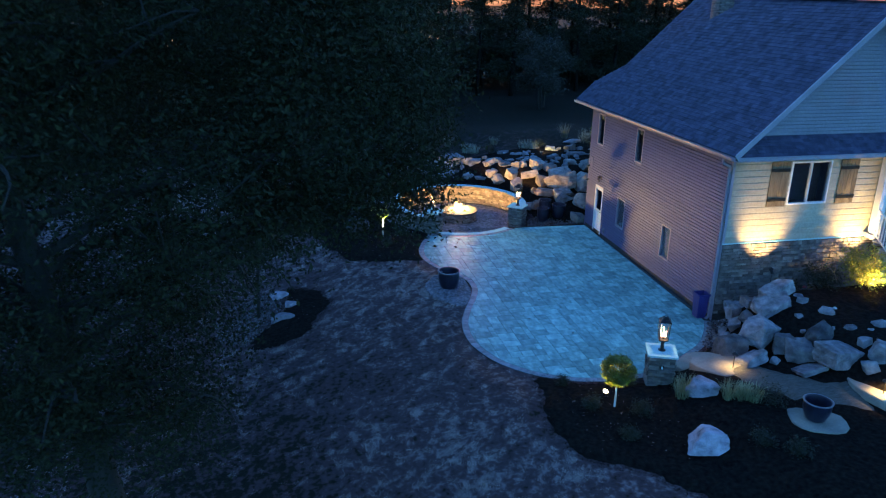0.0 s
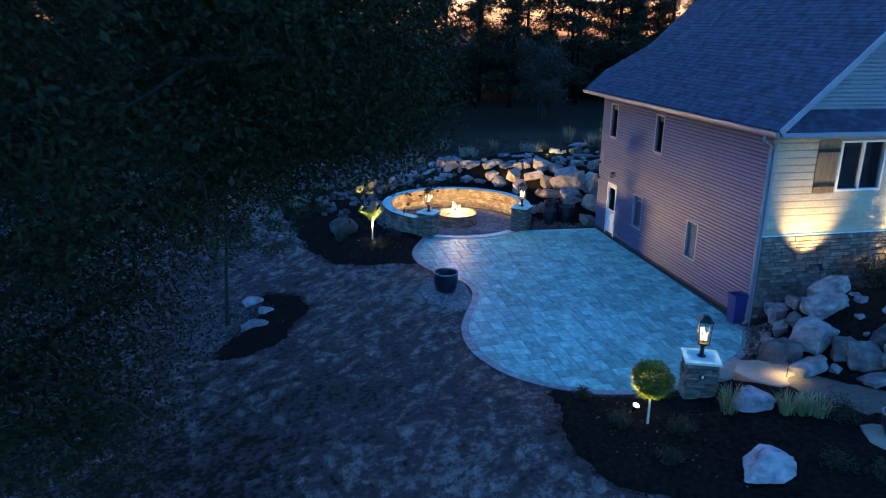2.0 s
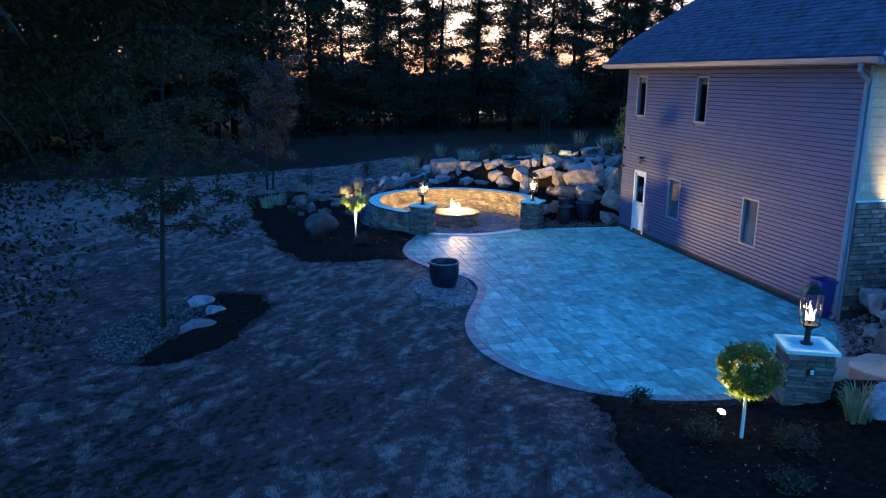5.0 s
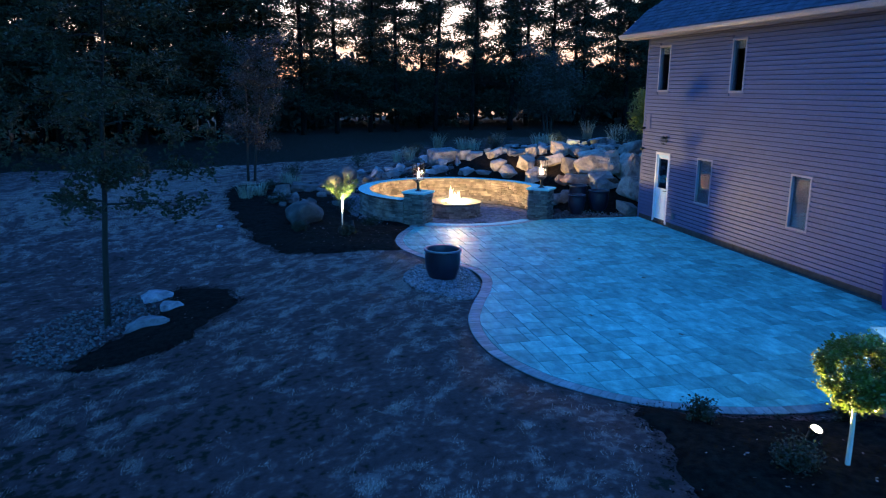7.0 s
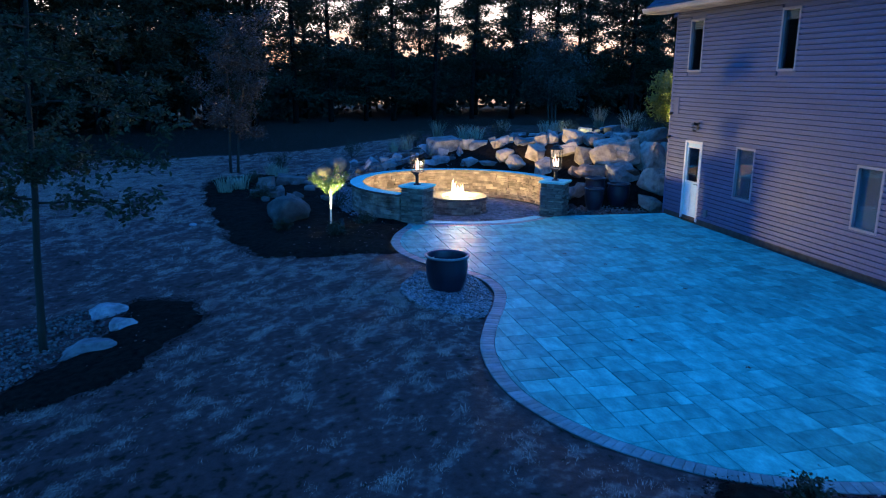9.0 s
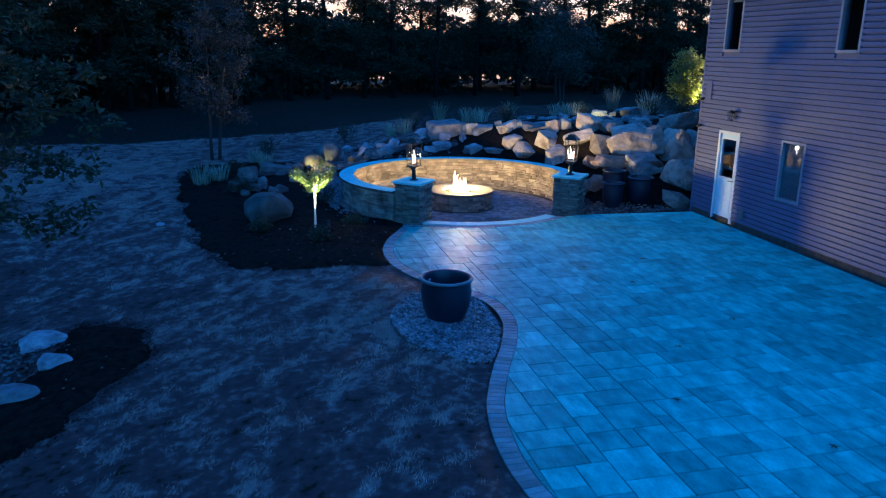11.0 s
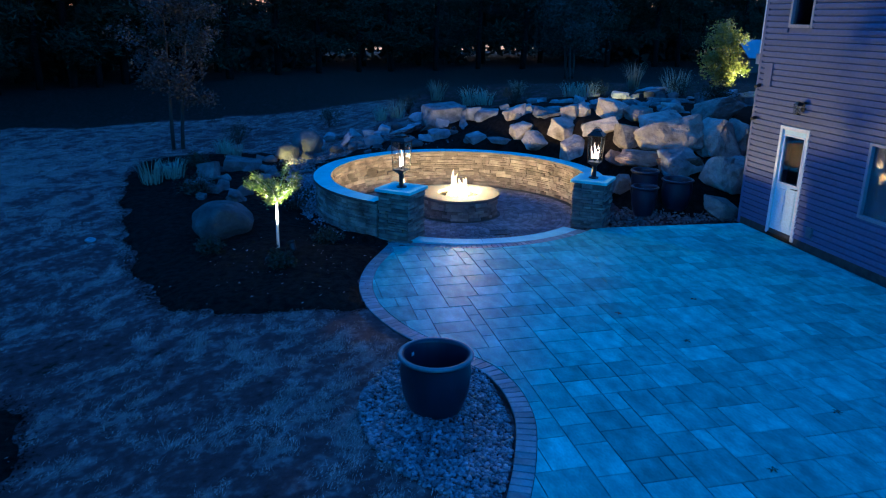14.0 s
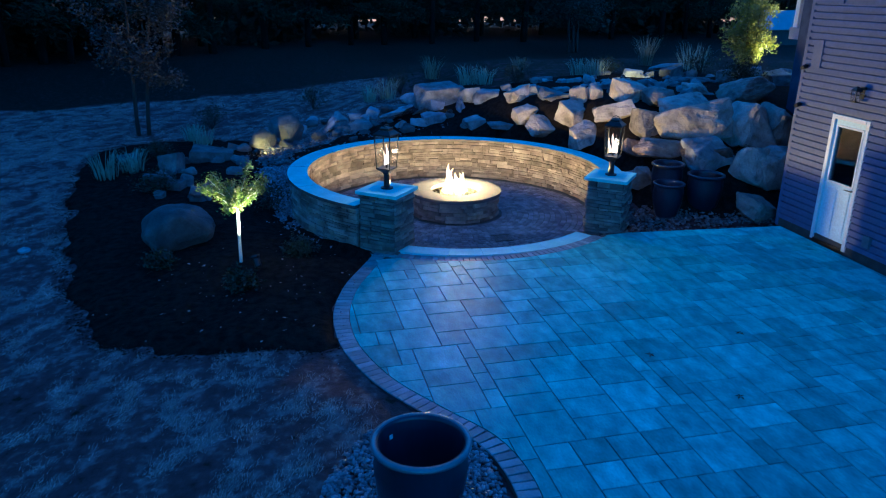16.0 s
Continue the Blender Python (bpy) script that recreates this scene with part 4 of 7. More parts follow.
GABLE = mat("blue_grey_siding", [(0.3, (0.15, 0.15, 0.18)), (0.7, (0.20, 0.20, 0.235))], 0.7, 18.0, 0.6, 0.06)
part("gable_wall", bm, GABLE, house)
siding(house, "y", HOUSE_Y0 - 0.003, lambda z: (max(0.0, (z - 5.9) / SLOPE), min(HX1, HX1 - (z - 5.9) / SLOPE)), 5.95, 9.7, 0.11, [], GABLE)
bm = bmesh.new()
tri_plane([(-0.3, HOUSE_Y0 - 0.62, 5.52), (HX1, HOUSE_Y0 - 0.62, 5.52), (HX1, HOUSE_Y0 - 0.02, 6.02), (0.15, HOUSE_Y0 - 0.02, 6.02)], 0.04)
bmesh.ops.recalc_face_normals(bm, faces=bm.faces[:])
pent = part("pent_roof", bm, SHINGLE, house, "dark shingle pent strip")
v, f = roof_tabs("tabs", (-0.2, HOUSE_Y0 - 0.63, 5.53), Vector((0, 0.6, 0.5)).normalized(), (1, 0, 0), 0.78, 6, lambda s: (0.35 * s / 0.78 + 0.05, HX1), random.Random(9))
soup("shingles", v, f, SHINGLE, pent, kind="stuff")
part("pent_fascia", boxed(-0.35, HX1, HOUSE_Y0 - 0.68, HOUSE_Y0 - 0.62, 5.40, 5.53, 0.005), TRIM, house)
part("pent_soffit", boxed(-0.3, HX1, HOUSE_Y0 - 0.62, HOUSE_Y0, 5.42, 5.45), TRIM, house)
for sgn in (1, -1):
    bm = boxed(0, math.hypot(RX - EX, RZ - 5.58), -0.03, 0.03, -0.13, 0.02, 0.004)
    bmesh.ops.transform(bm, matrix=Matrix.Rotation(-math.atan2(RZ - 5.58, RX - EX), 4, "Y"), verts=bm.verts)
    if sgn < 0:
        bmesh.ops.scale(bm, vec=(-1, 1, 1), verts=bm.verts)
        bmesh.ops.reverse_faces(bm, faces=bm.faces[:])
    part("rake_board", bm, TRIM, house, m=pose(EX if sgn > 0 else 2 * RX - EX, Y_LOW + 0.0, 5.58))
SHUTTER = mat("brown_shutter", [(0.3, (0.10, 0.065, 0.035)), (0.7, (0.19, 0.13, 0.075))], 3.0, 30.0, 0.7, 0.3, stretch=(6, 6, 0.6), vary=0.15)
for u in (1.32, 3.82):
    sh = part("shutter", bmesh.new(), SHUTTER, house, "brown board shutter with dark cross battens")
    for k in range(4):
        part("board", boxed(u + 0.165 * k, u + 0.165 * k + 0.16, HOUSE_Y0 - 0.05, HOUSE_Y0 - 0.025, 3.78, 5.22, 0.003), SHUTTER, sh)
    for z in (4.0, 4.95):
        part("batten", boxed(u, u + 0.655, HOUSE_Y0 - 0.072, HOUSE_Y0 - 0.05, z - 0.05, z + 0.05, 0.003), BLACK, sh)
# stone base of the gable front
base = part("stone_base", boxed(0.0, HX1, HOUSE_Y0 - 0.05, HOUSE_Y0 - 0.001, -0.3, 2.58), JOINT, house)
rng = random.Random(12)
pl = []
for z, h in courses(0.2, 2.58, rng, 0.07, 0.14):
    x = 0.0
    while x < HX1:
        w = rng.uniform(0.16, 0.5)
        pl.append(Matrix.LocRotScale((x + w / 2, HOUSE_Y0 - 0.05, z + h / 2), None, (w - 0.01, 0.05 * rng.uniform(0.6, 1.2), h - 0.01)))
        x += w
pl.sort(key=lambda m: m.translation.x)
lay(pl, base)
part("base_ledge", boxed(-0.02, HX1, HOUSE_Y0 - 0.055, HOUSE_Y0 - 0.03, 2.58, 2.625, 0.008), CAP, base)

# chimney on the rear roof
BRICK = mat("pale_red_brick", [(0.3, (0.17, 0.10, 0.09)), (0.7, (0.30, 0.20, 0.18))], 6.0, 40.0, 0.9, 0.5, vary=0.25)
chimney = part("chimney", boxed(5.22, 5.88, 9.75, 10.40, 8.2, 10.55), JOINT, house, "pale brick chimney")
unit = boxed(-0.098, 0.098, -0.02, 0.02, -0.03, 0.03, 0.004)
brick_unit = mesh_of("brick", unit, BRICK)
for row in range(30):
    for k in range(3):
        sh = 0.05 if row % 2 else -0.05
        for turn, x, y in ((0, 5.34 + 0.21 * k + sh * 0.4, 9.745), (math.pi / 2, 5.215, 9.86 + 0.21 * k + sh * 0.4)):
            ob = new("brick", brick_unit)
            ob.parent = chimney
            ob.matrix_local = Matrix.Translation((x, y, 8.4 + 0.071 * row)) @ Matrix.Rotation(turn, 4, "Z")
part("chimney_cap", boxed(5.15, 5.95, 9.68, 10.47, 10.55, 10.65, 0.015), CAP, chimney)


# ---- trees and plants ----
def leaves(rng, centres, count, size, spread, droop=0.3, up=0.0, slim=0.5):
    """Leaf quads with a fold, scattered round the centres. Returns verts and faces."""
    c = np.array(centres, float)
    pick = rng.integers(0, len(c), count)
    p = c[pick, :3] + rng.normal(0, 1, (count, 3)) * (np.array(spread) * (c[pick, 3:4] if c.shape[1] > 3 else 1.0))
    d = rng.normal(0, 1, (count, 3))
    d[:, 2] = d[:, 2] * 0.6 - droop + up
    d /= np.linalg.norm(d, axis=1, keepdims=True)
    s = np.cross(d, rng.normal(0, 1, (count, 3)))
    s /= np.linalg.norm(s, axis=1, keepdims=True) + 1e-9
    k = size * rng.uniform(0.6, 1.35, (count, 1))
    a, b = p, p + d * k
    m = p + d * k * 0.5
    n = np.cross(d, s)
    l, r = m + s * k * slim * 0.5 + n * k * 0.08, m - s * k * slim * 0.5 + n * k * 0.08
    verts = np.stack([a, l, b, r], 1).reshape(-1, 3)
    i = np.arange(count)[:, None] * 4
    return verts, np.concatenate([i, i + 1, i + 2, i + 3], 1)


def limb_path(rng, start, direction, length, n=6, bend=0.25, gravity=-0.05):
    p, d = Vector(start), Vector(direction).normalized()
    out = [p.copy()]
    for _ in range(n):
        d = (d + Vector((rng.uniform(-1, 1), rng.uniform(-1, 1), rng.uniform(-1, 1))) * bend + Vector((0, 0, gravity))).normalized()
        p = p + d * (length / n)
        out.append(p.copy())
    return out


def run_tube(bm, pts, r0, r1, n=7):
    """One continuous tapered tube along points."""
    rings = []
    for i, p in enumerate(pts):
        d = (pts[min(i + 1, len(pts) - 1)] - pts[max(i - 1, 0)]).normalized()
        a = d.orthogonal().normalized()
        b = d.cross(a)
        r = r0 + (r1 - r0) * i / (len(pts) - 1)
        rings.append([bm.verts.new(p + (a * math.cos(t) + b * math.sin(t)) * r) for t in np.arange(n) * 2 * math.pi / n])
    for p, q in zip(rings, rings[1:]):
        off = min(range(n), key=lambda o: sum((p[k].co - q[(k + o) % n].co).length for k in range(n)))
        for k in range(n):
            bm.faces.new((p[k], p[(k + 1) % n], q[(k + 1 + off) % n], q[(k + off) % n]))
    bm.faces.new(rings[0][::-1]), bm.faces.new(rings[-1])


def broad_tree(name, label, category, m, height_, trunk_r, first, reach, leaf_n, leaf_size, material, seed, limbs=16, spread=0.28, cone=0.5, stems=1, shape=None, droop=0.35, clear_of=None, fill=None, rise=(0.25, 0.7)):
    ob = thing(name, label, category, m)
    rng, nrg = random.Random(seed), np.random.default_rng(seed)
    centres = []
    for s in range(stems):
        bm = bmesh.new()
        off = Vector((0.12 * (s - (stems - 1) / 2) * 2, 0.05 * s, 0))
        axis_ = limb_path(rng, off - Vector((0, 0, 0.15)), (rng.uniform(-0.05, 0.05), rng.uniform(-0.05, 0.05), 1), height_ * 0.93, 9, 0.06, 0)
        run_tube(bm, axis_, trunk_r, trunk_r * 0.15, 9)
        part("trunk", bm, BARK, ob, smooth=True)
        for k in range(limbs // stems):
            t = first + (0.97 - first) * (k + rng.random()) / (limbs // stems)
            i = min(int(t * 9), 8)
            start = axis_[i].lerp(axis_[i + 1], t * 9 - i)
            a = 2.4 * k + rng.uniform(-0.4, 0.4)
            wide = reach * (shape(t) if shape else (1 - cone * (t - first) / (1 - first)) * (0.55 + 0.45 * min(1, (t - first) * 6)))
            length = wide * rng.uniform(0.75, 1.15)
            pts = limb_path(rng, start, (math.cos(a), math.sin(a), rng.uniform(*rise)), length, 6, 0.22, -0.06)
            if clear_of:
                cut_ = [j for j, q in enumerate(pts) if clear_of(ob.matrix_world @ q)]
                pts = pts[:cut_[0]] if cut_ else pts
                if len(pts) < 3:
                    continue
            bm = bmesh.new()
            r = trunk_r * 0.42 * (1 - 0.6 * t)
            run_tube(bm, pts, r, r * 0.2, 6)
            for q in pts[2:]:
                for _ in range(2):
                    tw = limb_path(rng, q, (rng.uniform(-1, 1), rng.uniform(-1, 1), rng.uniform(-0.5, 0.7)), length * rng.uniform(0.18, 0.38), 4, 0.3, -0.1)
                    run_tube(bm, tw, r * 0.3, r * 0.08, 4)
                    centres += [(*p, rng.uniform(0.6, 1.2)) for p in tw[1:]]
                centres.append((*q, 1.0))
            part("limb", bm, BARK, ob, smooth=True)
    if fill:
        for mid_, rad_ in [(a, b) for a, b, n_ in fill for _ in range(n_)]:
            d = nrg.normal(0, 1, 3)
            d *= nrg.uniform(0.25, 1.0) ** 0.45 / np.linalg.norm(d)
            p = Vector((mid_[0] + d[0] * rad_[0], mid_[1] + d[1] * rad_[1], mid_[2] + d[2] * rad_[2]))
            if noise.noise(p * 0.55) > -0.22:
                centres += [(p.x + nrg.normal(0, 0.3), p.y + nrg.normal(0, 0.3), p.z + nrg.normal(0, 0.25), 1.0) for _ in range(3)]
    if clear_of:
        centres = [c for c in centres if not clear_of(ob.matrix_world @ Vector(c[:3]))]
    v, f = leaves(nrg, centres, leaf_n, leaf_size, spread, droop)
    soup("crown", v.tolist(), f.tolist(), material, ob, kind="stuff")
    return ob


def pine_mesh(seed, tall):
    """Trunk and needle sprays of a thin tall pine, as two meshes."""
    rng, nrg = random.Random(seed), np.random.default_rng(seed)
    bm = bmesh.new()
    axis_ = limb_path(rng, (0, 0, -0.3), (0, 0, 1), tall, 8, 0.025, 0)
    run_tube(bm, axis_, 0.22, 0.04, 8)
    centres = []
    for k in range(54):
        t = 0.10 + 0.88 * (k / 54) ** 0.9
        i = min(int(t * 8), 7)
        start = axis_[i].lerp(axis_[i + 1], t * 8 - i)
        a = rng.uniform(0, 6.28)
        length = tall * 0.17 * (1.08 - t) ** 0.7 * rng.uniform(0.45, 1.2)
        pts = limb_path(rng, start, (math.cos(a), math.sin(a), rng.uniform(-0.15, 0.35)), length, 4, 0.15, -0.02)
        run_tube(bm, pts, 0.05 * (1.1 - t), 0.012, 4)
        for q in pts[1:]:
            centres += [(q.x + rng.uniform(-.4, .4), q.y + rng.uniform(-.4, .4), q.z + rng.uniform(-.15, .2), 1.0)]
            centres.append((*q, 1.0))
    v, f = leaves(nrg, centres, 11200, 0.36, (0.34, 0.34, 0.15), 0.05, slim=0.28)
    me = bpy.data.meshes.new("crown")
    me.from_pydata(v.tolist(), [], f.tolist())
    me.materials.append(PINE)
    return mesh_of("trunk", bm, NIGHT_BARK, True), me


PINES = [pine_mesh(31 + k, 17 + 1.5 * k) for k in range(4)]


def pine(x, y, k, s, turn):
    ob = thing("pine_tree", "tall dark pine in the row behind the lawn", "tree", Matrix.LocRotScale((x, y, ground_at(x, y)), Euler((0, 0, turn)), (s, s, s)), "pines behind the lawn")
    for name, me in zip(("trunk", "crown"), PINES[k]):
        p = new(name, me)
        p.parent = ob


rng = random.Random(77)
for row, (off, gap) in enumerate(((0, 2.7), (5.5, 4.6))):
    x = -32.0 + row
    while x < 48:
        y = (47 + 0.22 * (x + 4) if x > -5 else 47 + 0.85 * max(x + 5, -20) + 2.5 * min(x + 25, 0)) + off + rng.uniform(-0.8, 0.8)
        pine(x, y, rng.randrange(4), rng.uniform(0.8, 1.15), rng.uniform(0, 6.28))
        x += gap * rng.uniform(0.7, 1.35) * (0.36 if x < -14 else 0.75 if x < -8 else 1.25 if 1 < x < 17 else 1.0)

# big tree beside the camera's way
def past_crown(p):
    """Beyond the hanging outline of the oak's crown: higher and farther out towards the house."""
    k = max(0.0, -6.5 - p.y) / 4.5
    edge = np.interp(p.z - 0.9 * k, [4.1, 5.15, 5.65, 6.05, 6.7], [-14.2, -13.7, -12.5, -10.9, -10.1]) - 1.1 * k
    return p.x > edge - 0.25 + 0.7 * noise.noise(p * 0.8)


broad_tree("oak_tree", "large dark-leaved oak hanging over the lawn", "tree", pose(-17.0, -7.6, ground_at(-17.0, -7.6)), 15.5, 0.34, 0.22, 5.8, 360000, 0.082, LEAF_DARK, 3, 52, 0.30, 0.45, droop=0.55, clear_of=past_crown, fill=[((1.0, 0.9, 9.6), (6.2, 5.8, 7.2), 950), ((4.9, 1.4, 8.8), (2.6, 3.2, 2.9), 420)])
broad_tree("young_tree", "slender young tree with dark green leaves in a mulch island", "tree", pose(-14.65, 4.0, ground_at(-14.65, 4.0)), 8.8, 0.068, 0.30, 2.7, 15000, 0.10, LEAF_YOUNG, 11, 30, 0.06, 0.72, droop=0.25, rise=(-0.05, 0.35))
broad_tree("red_maple", "small two-stemmed tree with dull red leaves", "tree", pose(-12.13, 19.6, ground_at(-12.13, 19.6)), 6.1, 0.06, 0.24, 1.5, 8500, 0.10, LEAF_RED, 21, 28, 0.13, 0.5, 2, droop=0.0, rise=(0.5, 1.2))

GREY_LEAF = leafy("grey_green_leaf", (0.010, 0.012, 0.008), (0.036, 0.038, 0.026), 0.7, 0.08)
broad_tree("lawn_tree", "round grey-green tree with several stems before the pines", "tree", pose(8.6, 40.5, ground_at(8.6, 40.5)), 6.4, 0.09, 0.22, 2.7, 9000, 0.17, GREY_LEAF, 51, 30, 0.3, 0.35, 3, droop=0.0, rise=(0.3, 0.9))


# ---- boulders ----
MID_BOULDER = mat("weathered_boulder", [(0.28, (0.075, 0.072, 0.078)), (0.5, (0.18, 0.175, 0.185)), (0.75, (0.32, 0.31, 0.32))], 4.2, 30.0, 0.9, 1.0, vary=0.35, detail=10.0, spec=0.2)
def rock_mesh(seed, angular, name="boulder", material=None):
    """A unit boulder: the hull of a few points, its edges worn, its faces rough."""
    rng = np.random.default_rng(seed)
    bm = bmesh.new()
    n = 4 if 59 < seed < 100 else 11 if angular else 30
    p = rng.normal(0, 1, (n, 3))
    p /= np.linalg.norm(p, axis=1, keepdims=True)
    p = np.sign(p) * np.abs(p) ** 0.9 * rng.uniform(0.82, 1.08, (n, 1))
    if angular and seed < 100:
        corners = np.array([(a, b, c) for a in (-1, 1) for b in (-1, 1) for c in (-1, 1)], float)
        corners *= rng.uniform(0.30 if seed < 59 else 0.5, 0.95, (8, 3))
        p = np.concatenate([p, corners])
    for q in p:
        bm.verts.new(q)
    bmesh.ops.convex_hull(bm, input=bm.verts[:])
    bmesh.ops.delete(bm, geom=[v for v in bm.verts if not v.link_faces], context="VERTS")
    bmesh.ops.dissolve_limit(bm, angle_limit=radians(14), verts=bm.verts[:], edges=bm.edges[:])
    bmesh.ops.bevel(bm, geom=bm.edges[:], offset=0.045 if angular else 0.2, segments=1 if angular else 2, affect="EDGES", clamp_overlap=True)
    bmesh.ops.triangulate(bm, faces=bm.faces[:])
    for _ in range(3):
        long_ = [e for e in bm.edges if e.calc_length() > (0.16 if angular else 0.22)]
        bmesh.ops.subdivide_edges(bm, edges=long_, cuts=1, use_grid_fill=True)
        bmesh.ops.triangulate(bm, faces=bm.faces[:])
    if not angular:
        bmesh.ops.smooth_vert(bm, verts=bm.verts[:], factor=0.6, use_axis_x=True, use_axis_y=True, use_axis_z=True)
    bm.normal_update()
    off = float(seed) * 3.7
    amp = 0.06 if angular else 0.04
    for v, nn in [(v, v.normal.copy()) for v in bm.verts]:
        q = v.co * 2.4 + Vector((off, off, off))
        v.co += nn * (amp * noise.fractal(q, 1.0, 2.1, 4) + 0.55 * amp * noise.noise(v.co * 7 + Vector((off, 0, 0))) + (0.5 * amp * abs(noise.noise(v.co * 4.5 + Vector((0, off, 0)))) if angular else 0))
    lo = Vector([min(v.co[k] for v in bm.verts) for k in range(3)])
    hi = Vector([max(v.co[k] for v in bm.verts) for k in range(3)])
    for v in bm.verts:
        v.co = Vector([2 * (v.co[k] - lo[k]) / (hi[k] - lo[k]) - 1 for k in range(3)])
    me_ = mesh_of(name, bm, material or BOULDER, not angular)
    return me_


ANGULAR = [rock_mesh(k, True, material=RUSTY_BOULDER if k % 5 == 3 else TAN_BOULDER) for k in range(1, 17)]
DARK_ANGULAR = [rock_mesh(k, True, material=MID_BOULDER) for k in range(20, 30)]
NATURAL = [rock_mesh(k, True) for k in (8, 11)]
FRONT_ROCKS = [rock_mesh(k, True, material=DARK_BOULDER if k % 4 == 1 else MID_BOULDER) for k in range(60, 74)]
ROUNDED = [rock_mesh(40 + k, False, material=DARK_BOULDER) for k in range(8)]
ROUGH = [rock_mesh(80 + k, k % 3 > 0, material=DARK_BOULDER) for k in range(9)]
STREAM_ROCKS = [rock_mesh(95 + k, k % 2 > 0, material=BOULDER if k % 3 else MID_BOULDER) for k in range(9)]


def boulders(rows, kinds, seed, label, group, sink=0.12, tilt=18, size=1.0):
    rng = random.Random(seed)
    for i, (x, y, w, h) in enumerate(rows):
        me_ = kinds[(i * 5 + seed) % len(kinds)]
        depth_ = (w + h) / 2 * rng.uniform(0.85, 1.15)
        ob = new("boulder", me_)
        z = ground_at(x, y)
        z = -0.2 if z == SUNK else z
        back = depth_ * 0.35
        x_, y_ = x + 0.25 * back, y + 0.97 * back
        z = max(z, min(ground_at(x_, y_), z + 0.2))
        ob.matrix_world = Matrix.LocRotScale((x_, y_, z + h * 0.5 - sink * h), Euler((radians(rng.uniform(-tilt, tilt)), radians(rng.uniform(-tilt, tilt)), rng.uniform(-0.5, 0.5) + math.pi * rng.randrange(2))), (w * 0.52 * size, depth_ * 0.52 * size, h * 0.56 * size))
        big = "large" if w > 0.8 else "small" if w < 0.4 else "mid-sized"
        tagged(ob, f"{big} {label}", "boulder", group)


BANK = [
    (-0.29, 12.72, 1.52, 0.74),
    (-1.01, 13.28, 0.67, 0.58),
    (0.03, 13.49, 1.22, 0.53),
    (0.89, 12.48, 0.96, 0.90),
    (1.53, 12.49, 0.64, 0.85),
    (1.97, 14.30, 1.34, 0.59),
    (-0.25, 14.28, 0.79, 0.43),
    (-0.81, 14.75, 0.73, 0.57),
    (-1.32, 14.28, 0.91, 0.36),
    (-1.93, 15.13, 0.79, 0.44),
    (-2.80, 16.16, 0.64, 0.41),
    (-2.53, 15.56, 0.80, 0.41),
    (-1.88, 14.52, 0.85, 0.43),
    (-1.32, 13.25, 0.56, 0.35),
    (-1.06, 12.58, 1.18, 0.39),
    (-0.32, 11.94, 1.00, 0.38),
    (0.23, 11.44, 0.59, 0.70),
    (0.60, 11.25, 0.59, 0.77),
    (-0.18, 10.42, 0.82, 0.41),
    (-1.57, 12.34, 0.48, 0.47),
    (1.23, 15.26, 0.58, 0.35),
    (-1.34, 15.47, 0.43, 0.44),
    (-1.71, 15.46, 0.43, 0.42),
    (-2.68, 17.09, 0.61, 0.35),
]
CREST = [
    (-3.26, 18.00, 0.72, 0.27),
    (-3.81, 17.14, 0.57, 0.29),
    (-3.26, 16.51, 0.75, 0.15),
    (-2.29, 17.21, 0.38, 0.33),
    (-2.04, 16.41, 0.67, 0.25),
    (-1.95, 16.15, 0.73, 0.15),
    (-1.55, 17.00, 0.46, 0.20),
    (-0.72, 18.15, 0.41, 0.21),
    (2.57, 18.81, 0.72, 0.38),
    (2.42, 17.45, 1.02, 0.22),
    (3.87, 17.97, 0.63, 0.41),
    (4.75, 16.9, 0.75, 0.45),
    (5.56, 19.29, 0.59, 0.28),
    (6.18, 19.24, 0.49, 0.17),
    (6.71, 19.20, 0.40, 0.25),
    (-0.36, 16.71, 0.39, 0.30),
    (1.42, 18.93, 0.57, 0.30),
    (3.53, 20.81, 1.08, 0.23),
    (0.67, 19.43, 0.53, 0.18),
    (-2.59, 18.35, 0.32, 0.25),
    (-1.32, 19.01, 0.59, 0.20),
]
STREAM = [
    (-4.38, 18.85, 1.34, 0.62),
    (-4.99, 19.61, 0.60, 0.28),
    (-5.63, 18.42, 0.99, 0.49),
    (-4.91, 18.55, 0.40, 0.27),
    (-4.71, 17.92, 0.65, 0.33),
    (-4.50, 18.71, 0.45, 0.30),
    (-4.17, 18.98, 0.41, 0.21),
    (-3.91, 18.15, 0.28, 0.33),
    (-3.80, 19.06, 0.20, 0.20),
    (-3.60, 18.35, 0.56, 0.41),
    (-7.78, 19.39, 0.36, 0.22),
    (-7.41, 18.46, 0.55, 0.30),
    (-7.06, 19.21, 0.45, 0.25),
    (-6.65, 18.97, 0.37, 0.24),
    (-6.17, 19.02, 0.37, 0.27),
    (-6.61, 18.14, 0.69, 0.25),
    (-5.60, 17.92, 0.34, 0.29),
    (-5.06, 17.84, 0.54, 0.23),
    (-8.22, 18.40, 0.43, 0.29),
    (-6.41, 18.84, 0.32, 0.19),
]
